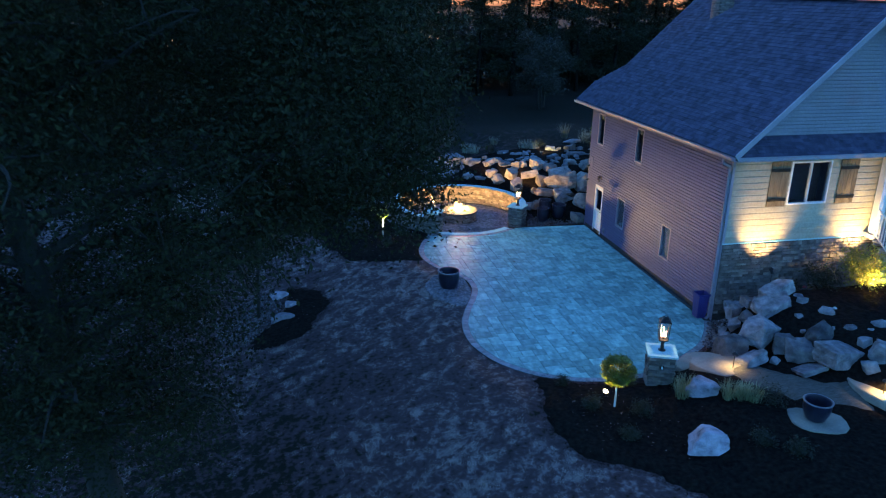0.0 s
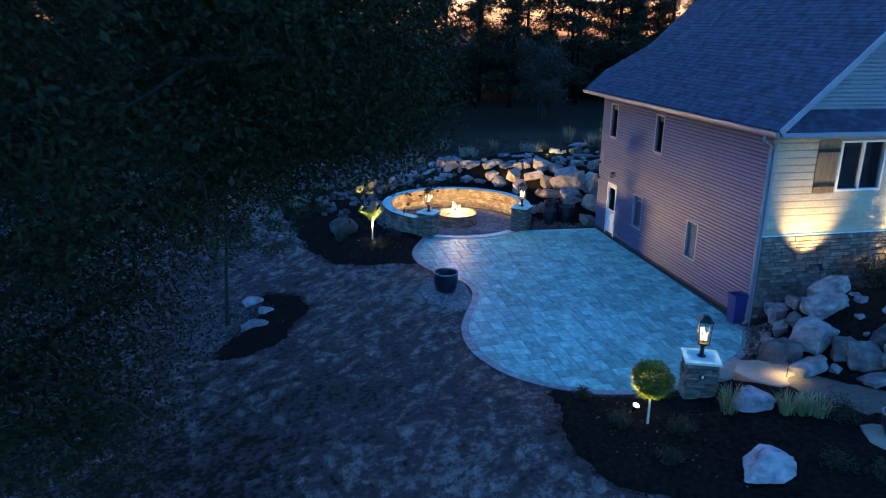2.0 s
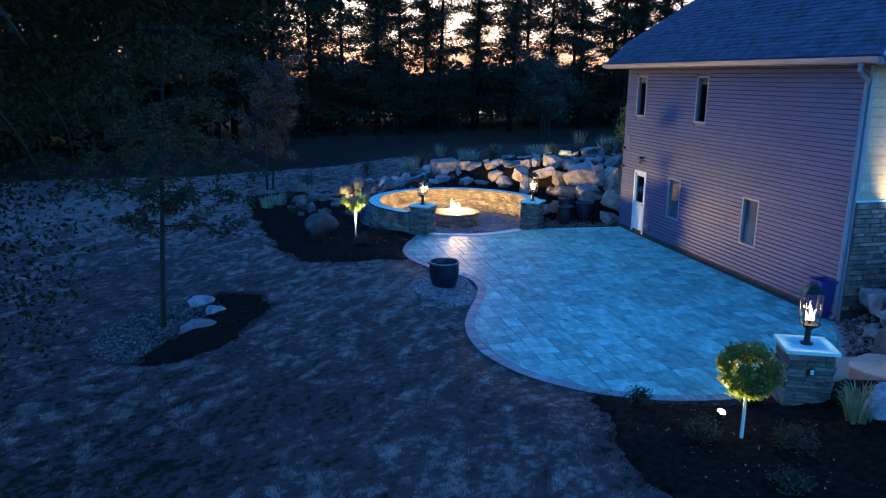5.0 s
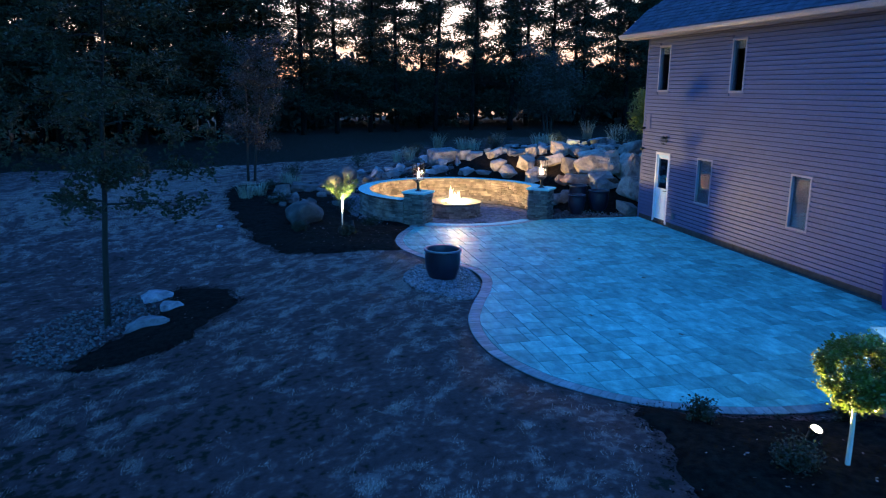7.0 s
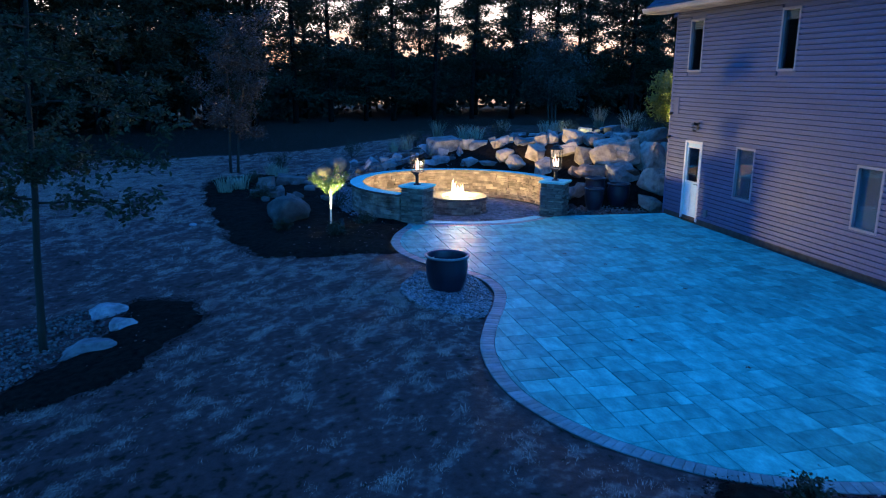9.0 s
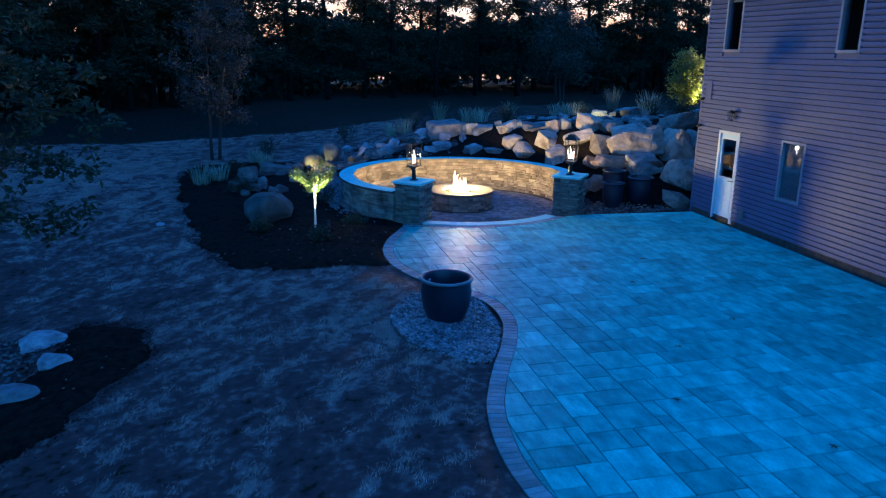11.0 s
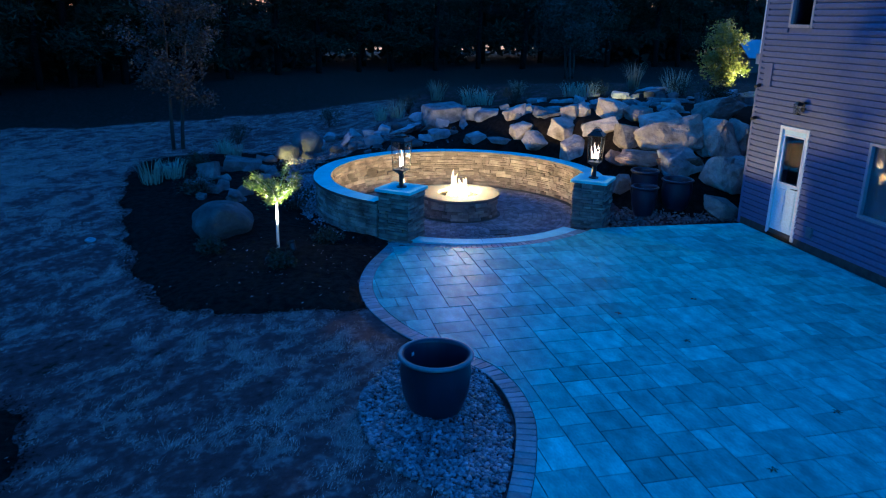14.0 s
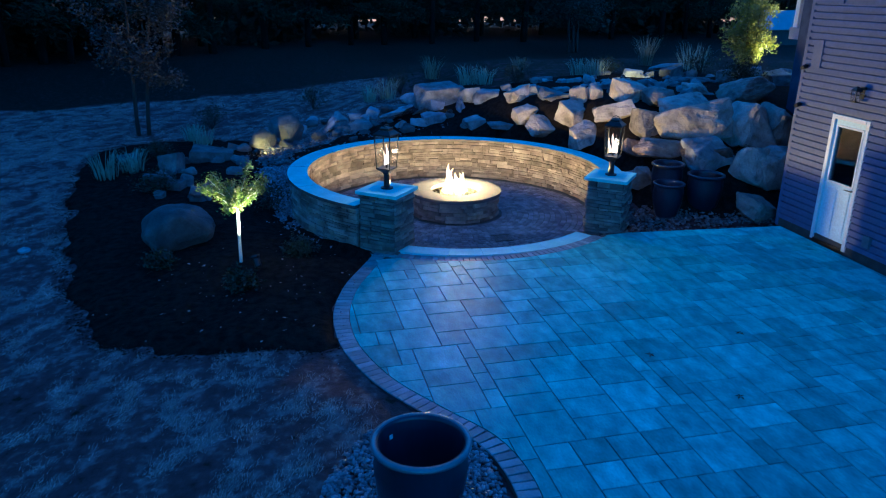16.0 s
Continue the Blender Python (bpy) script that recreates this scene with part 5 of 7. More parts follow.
BED = [
    (-8.57, 17.54, 0.82, 0.73),
    (-9.12, 17.03, 0.68, 0.49),
    (-9.54, 16.78, 0.36, 0.24),
    (-11.01, 15.21, 0.44, 0.51),
    (-11.06, 14.78, 0.37, 0.26),
    (-10.83, 14.05, 0.37, 0.27),
    (-10.63, 14.33, 0.33, 0.29),
    (-10.25, 13.21, 0.53, 0.33),
    (-10.29, 16.01, 0.98, 0.36),
    (-12.02, 16.31, 0.48, 0.24),
    (-11.06, 13.66, 0.27, 0.21),
    (-11.36, 14.85, 0.39, 0.15),
    (-9.79, 16.97, 0.26, 0.22),
    (-10.02, 16.46, 0.28, 0.24),
    (-9.62, 15.84, 0.41, 0.17),
]
ISLAND = [
    (-13.94, 5.38, 0.86, 0.33),
    (-13.54, 4.38, 0.55, 0.32),
    (-13.84, 3.33, 1.06, 0.36),
]
FRONT = [
    (0.32, -1.25, 0.62, 0.45),
    (0.85, -2.44, 1.28, 0.49),
    (2.05, -1.15, 1.00, 0.50),
    (0.27, -2.11, 0.72, 0.34),
    (0.39, -3.06, 1.34, 0.43),
    (-0.01, -1.71, 0.50, 0.53),
    (-0.34, -2.31, 0.50, 0.39),
    (-0.10, -2.48, 0.46, 0.35),
    (-0.50, -3.82, 1.31, 0.80),
    (-1.42, -3.83, 1.00, 0.68),
    (-0.63, -2.12, 0.28, 0.39),
    (-0.23, -4.42, 0.65, 0.69),
    (0.01, -4.87, 0.92, 0.61),
    (0.62, -4.72, 0.93, 0.54),
    (0.61, -5.59, 1.33, 0.62),
    (1.39, -5.43, 0.39, 0.35),
    (-1.20, -4.53, 1.19, 0.41),
    (0.06, -5.35, 1.15, 0.22),
    (1.08, -6.09, 0.48, 0.39),
    (1.44, -6.04, 0.61, 0.57),
]
boulders(BANK, ANGULAR, 1, "angular grey-tan boulder stacked in the bank by the house", "boulders of the bank", tilt=20, size=1.02)
boulders([(-0.45, 11.85, 1.0, 0.62), (-1.75, 12.6, 0.62, 0.42), (1.0, 11.75, 0.6, 0.55)], DARK_ANGULAR, 9, "dark grey boulder at the foot of the bank behind planters", "boulders of the bank", tilt=10)
boulders(CREST, DARK_ANGULAR, 2, "weathered boulder along the crest of the bank", "boulders of the crest", tilt=10)
boulders(STREAM, STREAM_ROCKS, 3, "rounded grey boulder by the dry stream", "boulders of the dry stream")
boulders(BED[:3], ROUNDED, 4, "rounded tan boulder in the mulch bed", "boulders of the mulch bed", tilt=10)
boulders(BED[3:], ROUGH, 4, "rough dark boulder in the mulch bed", "boulders of the mulch bed", tilt=14)
boulders([(x, y, w * 0.85, h * 0.62) for x, y, w, h in ISLAND], NATURAL, 5, "pale flat boulder in the mulch island", "boulders of the island", tilt=6)
boulders(FRONT, FRONT_ROCKS, 6, "angular blue-grey boulder holding the entry bank", "boulders of the entry bank", tilt=20, size=0.82)

boulders([(-4.20, -7.42, 0.98, 0.62), (-3.23, -5.40, 0.82, 0.47)], NATURAL, 7, "pale weathered boulder half sunk in dark mulch", "boulders of the entry bank", tilt=6)

boulders([(-10.52, 10.9, 1.12, 0.76)], [rock_mesh(49, False, material=DARK_BOULDER)], 8, "dark smooth boulder sitting in the mulch bed", "boulders of the mulch bed", tilt=5)
small_rng = random.Random(12)
for area, n_, kinds_, lab in ((((-0.7, 2.6), (-5.2, -1.2)), 18, DARK_ANGULAR, "rock fragment in the entry bank"), (((-4.2, 5.0), (16.5, 19.0)), 46, DARK_ANGULAR, "rock fragment between the crest boulders"), (((-9.2, -4.2), (17.0, 19.2)), 34, ROUNDED, "cobble in the dry stream"), (((-2.2, 2.2), (14.6, 16.6)), 16, DARK_ANGULAR, "rock fragment on the mulch slope"), (((-11.2, -9.2), (13.2, 16.4)), 16, ROUNDED, "cobble in the mulch bed")):
    rows_ = []
    for _ in range(n_):
        w_ = small_rng.uniform(0.16, 0.40)
        rows_.append((small_rng.uniform(*area[0]), small_rng.uniform(*area[1]), w_, w_ * small_rng.uniform(0.45, 0.8)))
    boulders(rows_, kinds_, 20 + n_, lab, "small rocks")


# ---- pebbles ----
def pebbles(name, outline, count, size, label, seed, material=None):
    poly = spline(outline, 0.15, True)
    rng = np.random.default_rng(seed)
    tmp = bmesh.new()
    bmesh.ops.create_icosphere(tmp, subdivisions=1, radius=1)
    base_v = np.array([v.co for v in tmp.verts])
    base_f = np.array([[v.index for v in f_.verts] for f_ in tmp.faces])
    tmp.free()
    lo, hi = poly.min(0), poly.max(0)
    p = rng.uniform(lo, hi, (count * 4, 2))
    p = p[inside(poly, p[:, 0], p[:, 1])][:count]
    z = height(p[:, 0], p[:, 1])
    z = np.where(z == SUNK, -0.14, z) + 0.012 + rng.uniform(0, 0.03, len(p))
    s = size * rng.uniform(0.55, 1.4, (len(p), 1)) * np.stack([rng.uniform(0.8, 1.3, len(p)), rng.uniform(0.7, 1.1, len(p)), rng.uniform(0.5, 0.8, len(p))], -1)
    a = rng.uniform(0, 6.28, len(p))
    v = base_v[None] * s[:, None] * (1 + 0.12 * rng.normal(0, 1, (len(p), len(base_v), 1)))
    c, sn = np.cos(a)[:, None], np.sin(a)[:, None]
    v = np.stack([v[..., 0] * c - v[..., 1] * sn, v[..., 0] * sn + v[..., 1] * c, v[..., 2]], -1) + np.stack([p[:, 0], p[:, 1], z], -1)[:, None]
    f_ = base_f[None] + (np.arange(len(p)) * len(base_v))[:, None, None]
    ob = soup(name, v.reshape(-1, 3).tolist(), f_.reshape(-1, 3).tolist(), material or PEBBLE, smooth=True)
    return tagged(ob, label, "gravel", kind="stuff")


pebbles("pot_gravel", [(-7.15, 4.95), (-7.6, 5.2), (-8.1, 5.1), (-8.45, 4.7), (-8.68, 4.2), (-8.68, 3.6), (-8.56, 3.0), (-8.22, 2.5), (-7.8, 2.2), (-7.55, 2.45), (-7.2, 3.35), (-7.12, 4.1)], 6800, 0.023, "grey river pebbles round the blue planter", 1)
pebbles("wall_gravel", [(-8.3, 10.3), (-9.1, 10.9), (-9.6, 12.0), (-9.65, 13.6), (-9.3, 15.3), (-8.2, 15.7), (-8.4, 13.6), (-8.4, 12.0), (-7.9, 10.9), (-7.6, 10.3)], 8200, 0.026, "grey gravel strip along the seat wall", 2)
pebbles("stream_gravel", [(-9.6, 16.3), (-8.6, 17.4), (-7, 18.2), (-5, 18.4), (-4.2, 18.0), (-5.0, 17.2), (-6.8, 17.2), (-8.2, 16.3), (-9.2, 15.6)], 1800, 0.045, "dry stream gravel between boulders", 3, DARK_PEBBLE)
pebbles("island_gravel", [(-13.85, 5.9), (-14.6, 6.0), (-15.6, 5.2), (-16.1, 3.8), (-15.9, 2.5), (-15.0, 1.8), (-14.7, 2.5), (-14.2, 3.5), (-13.9, 4.4)], 900, 0.03, "dark gravel ring round the young tree", 6, DARK_PEBBLE)
pebbles("corner_gravel", [(-0.2, -0.7), (-0.7, -1.4), (-1.3, -2.2), (-1.1, -2.6), (-0.4, -2.0), (0.1, -1.2)], 350, 0.04, "gravel at the foot of the entry bank", 4, DARK_PEBBLE)
pebbles("planter_gravel", [(-2.5, 10.35), (-0.1, 10.1), (-0.1, 11.0), (-1.2, 11.5), (-2.2, 11.6)], 1100, 0.03, "dark gravel under the tall planters", 5, DARK_PEBBLE)


# ---- planters and bin ----
def planter(m, r, h, label, group="", rim=None):
    ob = thing("planter", label, "planter", m, group)
    prof = [(r * 0.62, 0), (r * 0.70, h * 0.08), (r * 0.92, h * 0.42), (r * 0.985, h * 0.72), (r * 0.94, h * 0.90), (r * 0.95, h * 0.93), (r * 1.03, h * 0.95), (r * 1.04, h * 0.985), (r * 1.0, h), (r * 0.90, h * 0.995), (r * 0.87, h * 0.95), (r * 0.86, h * 0.5), (r * 0.6, h * 0.12), (0.01, h * 0.10)]
    bm = bmesh.new()
    n = 40
    rings = [[bm.verts.new((a * math.cos(2 * math.pi * i / n), a * math.sin(2 * math.pi * i / n), z)) for i in range(n)] for a, z in prof]
    for a, b in zip(rings, rings[1:]):
        for i in range(n):
            bm.faces.new((a[i], a[(i + 1) % n], b[(i + 1) % n], b[i]))
    bm.faces.new(rings[0][::-1])
    part("pot", bm, GLAZE, ob, smooth=True)
    bm = lathe([(r * 0.93, h * 0.952), (r * 1.035, h * 0.952), (r * 1.05, h * 0.985), (r * 1.0, h * 1.005), (r * 0.92, h * 1.0)], n, True)
    part("rim", bm, rim or RIM, ob, "dark glazed rim" if rim else "pale grey-blue glazed rim", smooth=True)
    return ob


RIM = mat("rim_glaze", [(0.3, (0.07, 0.085, 0.11)), (0.7, (0.14, 0.155, 0.185))], 4.0, 30.0, 0.3, 0.05)
planter(pose(-7.87, 3.97, -0.20), 0.39, 0.74, "dark blue glazed planter, empty, on river pebbles")
tag = part("price_tag", boxed(-0.02, 0.02, -0.002, 0.002, -0.02, 0.02), WHITE, None)
tag.parent, tag.matrix_local = bpy.data.objects["planter"], pose(-0.2, 0.255, 0.62, 0, 0, 38)
planter(pose(-1.76, 11.0, -0.09), 0.28, 0.67, "tall dark blue planter, empty, by the boulder bank", "tall planters", GLAZE)
planter(pose(-1.46, 11.62, -0.05), 0.30, 0.85, "tall dark planter, empty, behind another planter", "tall planters", GLAZE)
planter(pose(-0.95, 11.1, -0.05), 0.33, 0.74, "wide dark blue planter, empty, by the boulder bank", "tall planters", GLAZE)
planter(pose(-1.32, -7.12, 0.47), 0.33, 0.50, "blue-grey glazed planter on a flat stone slab")

BLUE_PLASTIC = mat("blue_plastic", [(0.3, (0.015, 0.03, 0.14)), (0.7, (0.02, 0.045, 0.19))], 2.0, 30.0, 0.4, 0.03)
wastebin = thing("trash_bin", "blue plastic bin by the house corner", "bin", pose(-0.33, -0.28, -0.005))
bm = lathe([(0.19, 0.0), (0.21, 0.03), (0.265, 0.78), (0.29, 0.79), (0.29, 0.85), (0.275, 0.85), (0.25, 0.76), (0.19, 0.04), (0.01, 0.03)], 4)
part("bin_body", bm, BLUE_PLASTIC, wastebin, m=pose(0, 0, 0, 0, 0, 45))
part("rim", lathe([(0.27, 0.80), (0.30, 0.80), (0.30, 0.855), (0.27, 0.855)], 4, True), BLUE_PLASTIC, wastebin, m=pose(0, 0, 0, 0, 0, 45))


# ---- entry path ----
FLAG = mat("tan_flagstone", [(0.3, (0.19, 0.155, 0.125)), (0.7, (0.32, 0.27, 0.22))], 2.0, 25.0, 0.85, 0.4, vary=0.15)


def flagstone(pts, z, t, label):
    bm = bmesh.new()
    rng = random.Random(int(pts[0][0] * 100))
    ring = spline([(x + rng.uniform(-0.03, 0.03), y + rng.uniform(-0.03, 0.03)) for x, y in pts], 0.22, True)
    ring = ring + np.array([[rng.uniform(-0.02, 0.02), rng.uniform(-0.02, 0.02)] for _ in ring])
    mid = ring.mean(0)
    rows_ = [[bm.verts.new((*(mid + (p - mid) * s), zz)) for p in ring] for s, zz in ((1.0, z - t), (1.0, z - 0.02), (0.97, z))]
    for a, b in zip(rows_, rows_[1:]):
        for i in range(len(ring)):
            bm.faces.new((a[i], a[(i + 1) % len(ring)], b[(i + 1) % len(ring)], b[i]))
    bm.faces.new(rows_[-1])
    bmesh.ops.recalc_face_normals(bm, faces=bm.faces[:])
    return tagged(part("flagstone", bm, FLAG), label, "flagstone", "entry flagstones")


flagstone([(-2.85, -3.95), (-2.1, -3.5), (-1.75, -3.75), (-1.5, -3.45), (-1.35, -4.25), (-2.25, -4.85)], 0.50, 0.35, "tan flagstone step lit by a path light")
flagstone([(-3.0, -3.55), (-2.3, -2.95), (-1.55, -3.05), (-1.8, -3.5), (-2.7, -3.9)], 0.20, 0.4, "grey-tan flagstone step at the patio edge")
flagstone([(-1.7, -6.6), (-1.9, -7.4), (-0.95, -7.75), (-0.55, -7.15), (-1.1, -6.75)], 0.47, 0.25, "tan stone slab under a planter")
flagstone([(0.65, -5.75), (1.3, -6.0), (1.9, -6.9), (1.0, -7.5), (0.55, -6.6)], 0.66, 0.4, "tan flagstone step along the path")
bed("entry_path", [(-2.3, -4.6), (-1.35, -4.1), (-0.2, -5.05), (0.7, -5.8), (0.8, -6.6), (0.4, -7.2), (-0.5, -6.75), (-1.4, -6.2), (-2.0, -5.5)], mat("path_plank_stone", [(0.3, (0.045, 0.038, 0.032)), (0.7, (0.115, 0.098, 0.08))], 3.0, 30.0, 0.8, 0.5, stretch=(2, 9, 1)), "brown weathered stone path with fine courses", "path", 0.10, 0.1, 0.0)


# ---- shrubs, grasses and small trees ----
def blades(rng, count, r, h, lean=0.6, w=0.009):
    verts, faces = [], []
    for _ in range(count):
        a, q = rng.uniform(0, 6.28), r * math.sqrt(rng.random())
        x, y = q * math.cos(a), q * math.sin(a)
        t = a + rng.uniform(-0.7, 0.7)
        l, k = rng.uniform(0.3, 1) * lean * h, rng.uniform(0.6, 1.1) * h
        sx, sy = -math.sin(t) * w, math.cos(t) * w
        i = len(verts)
        for s, (d, z) in ((1, (0, 0)), (0.9, (0.25 * l, 0.5 * k)), (0.55, (0.65 * l, 0.85 * k)), (0.05, (1.1 * l, 0.95 * k))):
            verts += [(x + d * math.cos(t) + sx * s, y + d * math.sin(t) + sy * s, z), (x + d * math.cos(t) - sx * s, y + d * math.sin(t) - sy * s, z)]
        faces += [(i, i + 1, i + 3, i + 2), (i + 2, i + 3, i + 5, i + 4), (i + 4, i + 5, i + 7, i + 6)]
    return verts, faces


def grass_clump(x, y, r, h, n, seed, label, material=BLADE, z=None):
    ob = thing("grass_clump", label, "ornamental grass", pose(x, y, (ground_at(x, y) if z is None else z) + 0.04), "ornamental grasses")
    v, f = blades(random.Random(seed), n, r, h)
    soup("foliage", v, f, material, ob, kind="stuff")
    return ob


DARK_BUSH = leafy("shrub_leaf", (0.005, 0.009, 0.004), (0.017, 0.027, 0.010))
# Lit copy of the shrub leaf, with lamp glow put into the colour.
LIT_BUSH = leafy("lit_shrub_leaf", (0.07, 0.09, 0.018), (0.19, 0.20, 0.04))
PALE_BLADE = leafy("pale_blade", (0.13, 0.15, 0.11), (0.28, 0.30, 0.23))
TAN_BLADE = leafy("tan_blade", (0.12, 0.10, 0.07), (0.24, 0.20, 0.14))


def shrub(x, y, r, h, n, leaf, material, seed, label, category="shrub", z=None, stems=7, squash=(1, 1, 1), group=""):
    base = (ground_at(x, y) if z is None else z) + 0.03
    ob = thing("shrub", label, category, pose(x, y, base), group)
    rng, nrg = random.Random(seed), np.random.default_rng(seed)
    centres = []
    for k in range(stems):
        a = 6.28 * k / stems + rng.uniform(-0.3, 0.3)
        pts = limb_path(rng, (0, 0, -0.05), (math.cos(a) * rng.uniform(0.1, 0.9) * r / h, math.sin(a) * rng.uniform(0.1, 0.9) * r / h, 1), h * rng.uniform(0.75, 1.0), 5, 0.18, 0)
        bm = bmesh.new()
        run_tube(bm, pts, 0.014, 0.004, 5)
        part("stem", bm, BARK, ob)
        for p in pts[2:]:
            centres.append((*p, 1.0))
    for _ in range(26):
        a, b, q = rng.uniform(0, 6.28), rng.uniform(-0.6, 1.0), rng.uniform(0.55, 1.0)
        c = math.sqrt(max(0, 1 - b * b))
        centres.append((r * q * c * math.cos(a) * squash[0], r * q * c * math.sin(a) * squash[1], h * 0.52 + h * 0.46 * q * b, 1.0))
    v, f = leaves(nrg, centres, n, leaf, r * 0.20, 0.0)
    soup("foliage", v.tolist(), f.tolist(), material, ob, kind="stuff")
    return ob


def lollipop(x, y, stem_h, r, h, n, leaf, seed, label, open_crown=False):
    """A standard: straight stem and a clipped or loose head."""
    ob = thing("topiary_tree", label, "small tree", pose(x, y, ground_at(x, y) + 0.03), "standards with uplights")
    rng, nrg = random.Random(seed), np.random.default_rng(seed)
    bm = bmesh.new()
    run_tube(bm, limb_path(rng, (0, 0, -0.08), (0.0, 0, 1), stem_h + 0.25, 6, 0.03, 0), 0.028, 0.02, 9)
    part("stem", bm, PALE_BARK, ob, "pale straight stem", smooth=True)
    centres = []
    bm = bmesh.new()
    for k in range(14):
        a = 2.4 * k
        up = rng.uniform(0.3, 1.3)
        pts = limb_path(rng, (0, 0, stem_h + rng.uniform(0, 0.15)), (math.cos(a), math.sin(a), up), rng.uniform(0.7, 1.05) * (r if not open_crown else h * 0.85), 5, 0.2, 0)
        run_tube(bm, pts, 0.010, 0.003, 4)
        if open_crown:
            centres += [(*p, 0.55) for p in pts[1:]]
    part("twig_fan", bm, PALE_BARK, ob)
    if not open_crown:
        for _ in range(160):
            d = nrg.normal(0, 1, 3)
            d /= np.linalg.norm(d)
            q = nrg.uniform(0.6, 1.0) ** 0.5
            centres.append((d[0] * r * q, d[1] * r * q, stem_h + h / 2 + d[2] * h / 2 * q, 0.5))
    v, f = leaves(nrg, centres, n, leaf, 0.062 if open_crown else 0.07, 0.0, 0.1)
    soup("head", v.tolist(), f.tolist(), LEAF_BOX, ob, kind="stuff")
    return ob


PALE_BARK = mat("pale_bark", [(0.3, (0.42, 0.40, 0.34)), (0.7, (0.60, 0.57, 0.50))], 8.0, 50.0, 0.8, 0.4, stretch=(1, 1, 0.3))
lollipop(-5.5, -4.98, 0.72, 0.40, 0.74, 14000, 0.046, 5, "clipped ball boxwood on a pale stem, lit from below")
lollipop(-9.44, 9.95, 0.86, 0.30, 0.72, 4200, 0.042, 6, "loose-headed small tree on a pale stem, lit bright green", True)

for i, (x, y, r, h) in enumerate([(-6.1, -4.9, 0.28, 0.35), (-4.93, -5.4, 0.30, 0.35), (-6.4, -3.6, 0.22, 0.28), (-3.0, -7.6, 0.3, 0.3), (-1.9, -6.2, 0.45, 0.5), (-2.6, -8.2, 0.3, 0.3), (-4.6, -3.95, 0.2, 0.22), (-5.7, -6.3, 0.25, 0.25)]):
    shrub(x, y, r, h, 900, 0.05, DARK_BUSH, 60 + i, "low dark evergreen shrub in mulch", group="low shrubs")
for i, (x, y, r, h) in enumerate([(-10.63, 10.2, 0.22, 0.30), (-8.53, 10.15, 0.25, 0.34), (-9.43, 8.9, 0.22, 0.32), (-10.44, 20.2, 0.45, 0.6), (-7.58, 21.6, 0.5, 0.65), (-4.99, 21.3, 0.46, 0.66), (-2.0, 19.2, 0.42, 0.62), (1.16, 20.1, 0.4, 0.5), (-11.4, 16.6, 0.35, 0.4), (-11.1, 14.1, 0.45, 0.42), (1.7, 13.3, 0.3, 0.25), (0.6, 12.2, 0.24, 0.2), (-9.0, 13.0, 0.45, 0.6), (4.2, 20.0, 0.5, 0.6)]):
    shrub(x, y, r, h, 900, 0.055, DARK_BUSH, 80 + i, "rounded dark shrub among boulders", group="bed shrubs")
for i, (x, y, r, h) in enumerate([(-12.26, 15.1, 0.24, 0.6), (-11.79, 15.5, 0.22, 0.5), (-10.49, 17.8, 0.24, 0.45), (-10.8, 18.5, 0.2, 0.45), (-5.97, 20.8, 0.2, 0.5), (-5.47, 20.7, 0.24, 0.62), (-3.1, 20.5, 0.26, 0.6), (-2.75, 20.1, 0.26, 0.52), (0.09, 19.7, 0.28, 0.5), (0.57, 19.6, 0.28, 0.5), (4.4, 20.8, 0.4, 0.85)]):
    grass_clump(x, y, r, h, 75, 100 + i, "pale variegated grass clump among boulders", PALE_BLADE)
for i, (x, y, r, h) in enumerate([(-3.69, 22.8, 0.22, 0.75), (3.6, 22.4, 0.2, 1.0), (-1.2, 21.4, 0.2, 0.5)]):
    grass_clump(x, y, r, h, 90, 140 + i, "dry tan feathery grass", TAN_BLADE)
for i, (x, y) in enumerate([(-3.7, -5.15), (-3.5, -4.95), (-2.75, -5.75), (-2.5, -5.9), (-2.25, -6.05)]):
    grass_clump(x, y, 0.17, 0.45, 120, 160 + i, "yellow-green grass clump by the path light", BLADE)

shrub(3.9, -2.3, 0.75, 1.35, 3600, 0.075, LIT_BUSH, 201, "leafy shrub by the entry, lit amber from below", squash=(1, 0.8, 1))
shrub(2.9, -1.7, 0.6, 1.0, 1800, 0.075, DARK_BUSH, 202, "dark leafy shrub by the front wall")
rose = shrub(2.35, -1.3, 0.45, 0.75, 900, 0.07, DARK_BUSH, 203, "rose shrub with red blooms by the front wall")
RED = mat("red_petal", [(0.3, (0.35, 0.02, 0.03)), (0.7, (0.5, 0.04, 0.05))], 10.0, 60.0, 0.6, 0.1)
for k, (a, b, c) in enumerate([(-0.3, -0.2, 0.62), (-0.15, -0.3, 0.5), (0.1, -0.25, 0.7)]):
    bm = bmesh.new()
    for j in range(9):
        t = bmesh.ops.create_icosphere(bm, subdivisions=1, radius=0.035)["verts"]
        bmesh.ops.transform(bm, matrix=pose(0.03 * math.cos(j * 2.4), 0.03 * math.sin(j * 2.4), 0.004 * j, 40, 0, j * 137) @ Matrix.Diagonal((1, 0.4, 1, 1)), verts=t)
    part("bloom", bm, RED, rose, "red bloom" if not k else "", m=pose(a, b, c))
shrub(3.95, 17.4, 0.56, 2.5, 6500, 0.085, LIT_BUSH, 204, "tall loose shrub behind the house, lit yellow-green", squash=(1, 1, 1), stems=10)
shrub(3.5, 16.9, 0.5, 0.7, 1400, 0.07, DARK_BUSH, 205, "dark shrub at the foot of the lit one")


# ---- garden lights ----
WALL_WASH = (1.0, 0.80, 0.42)
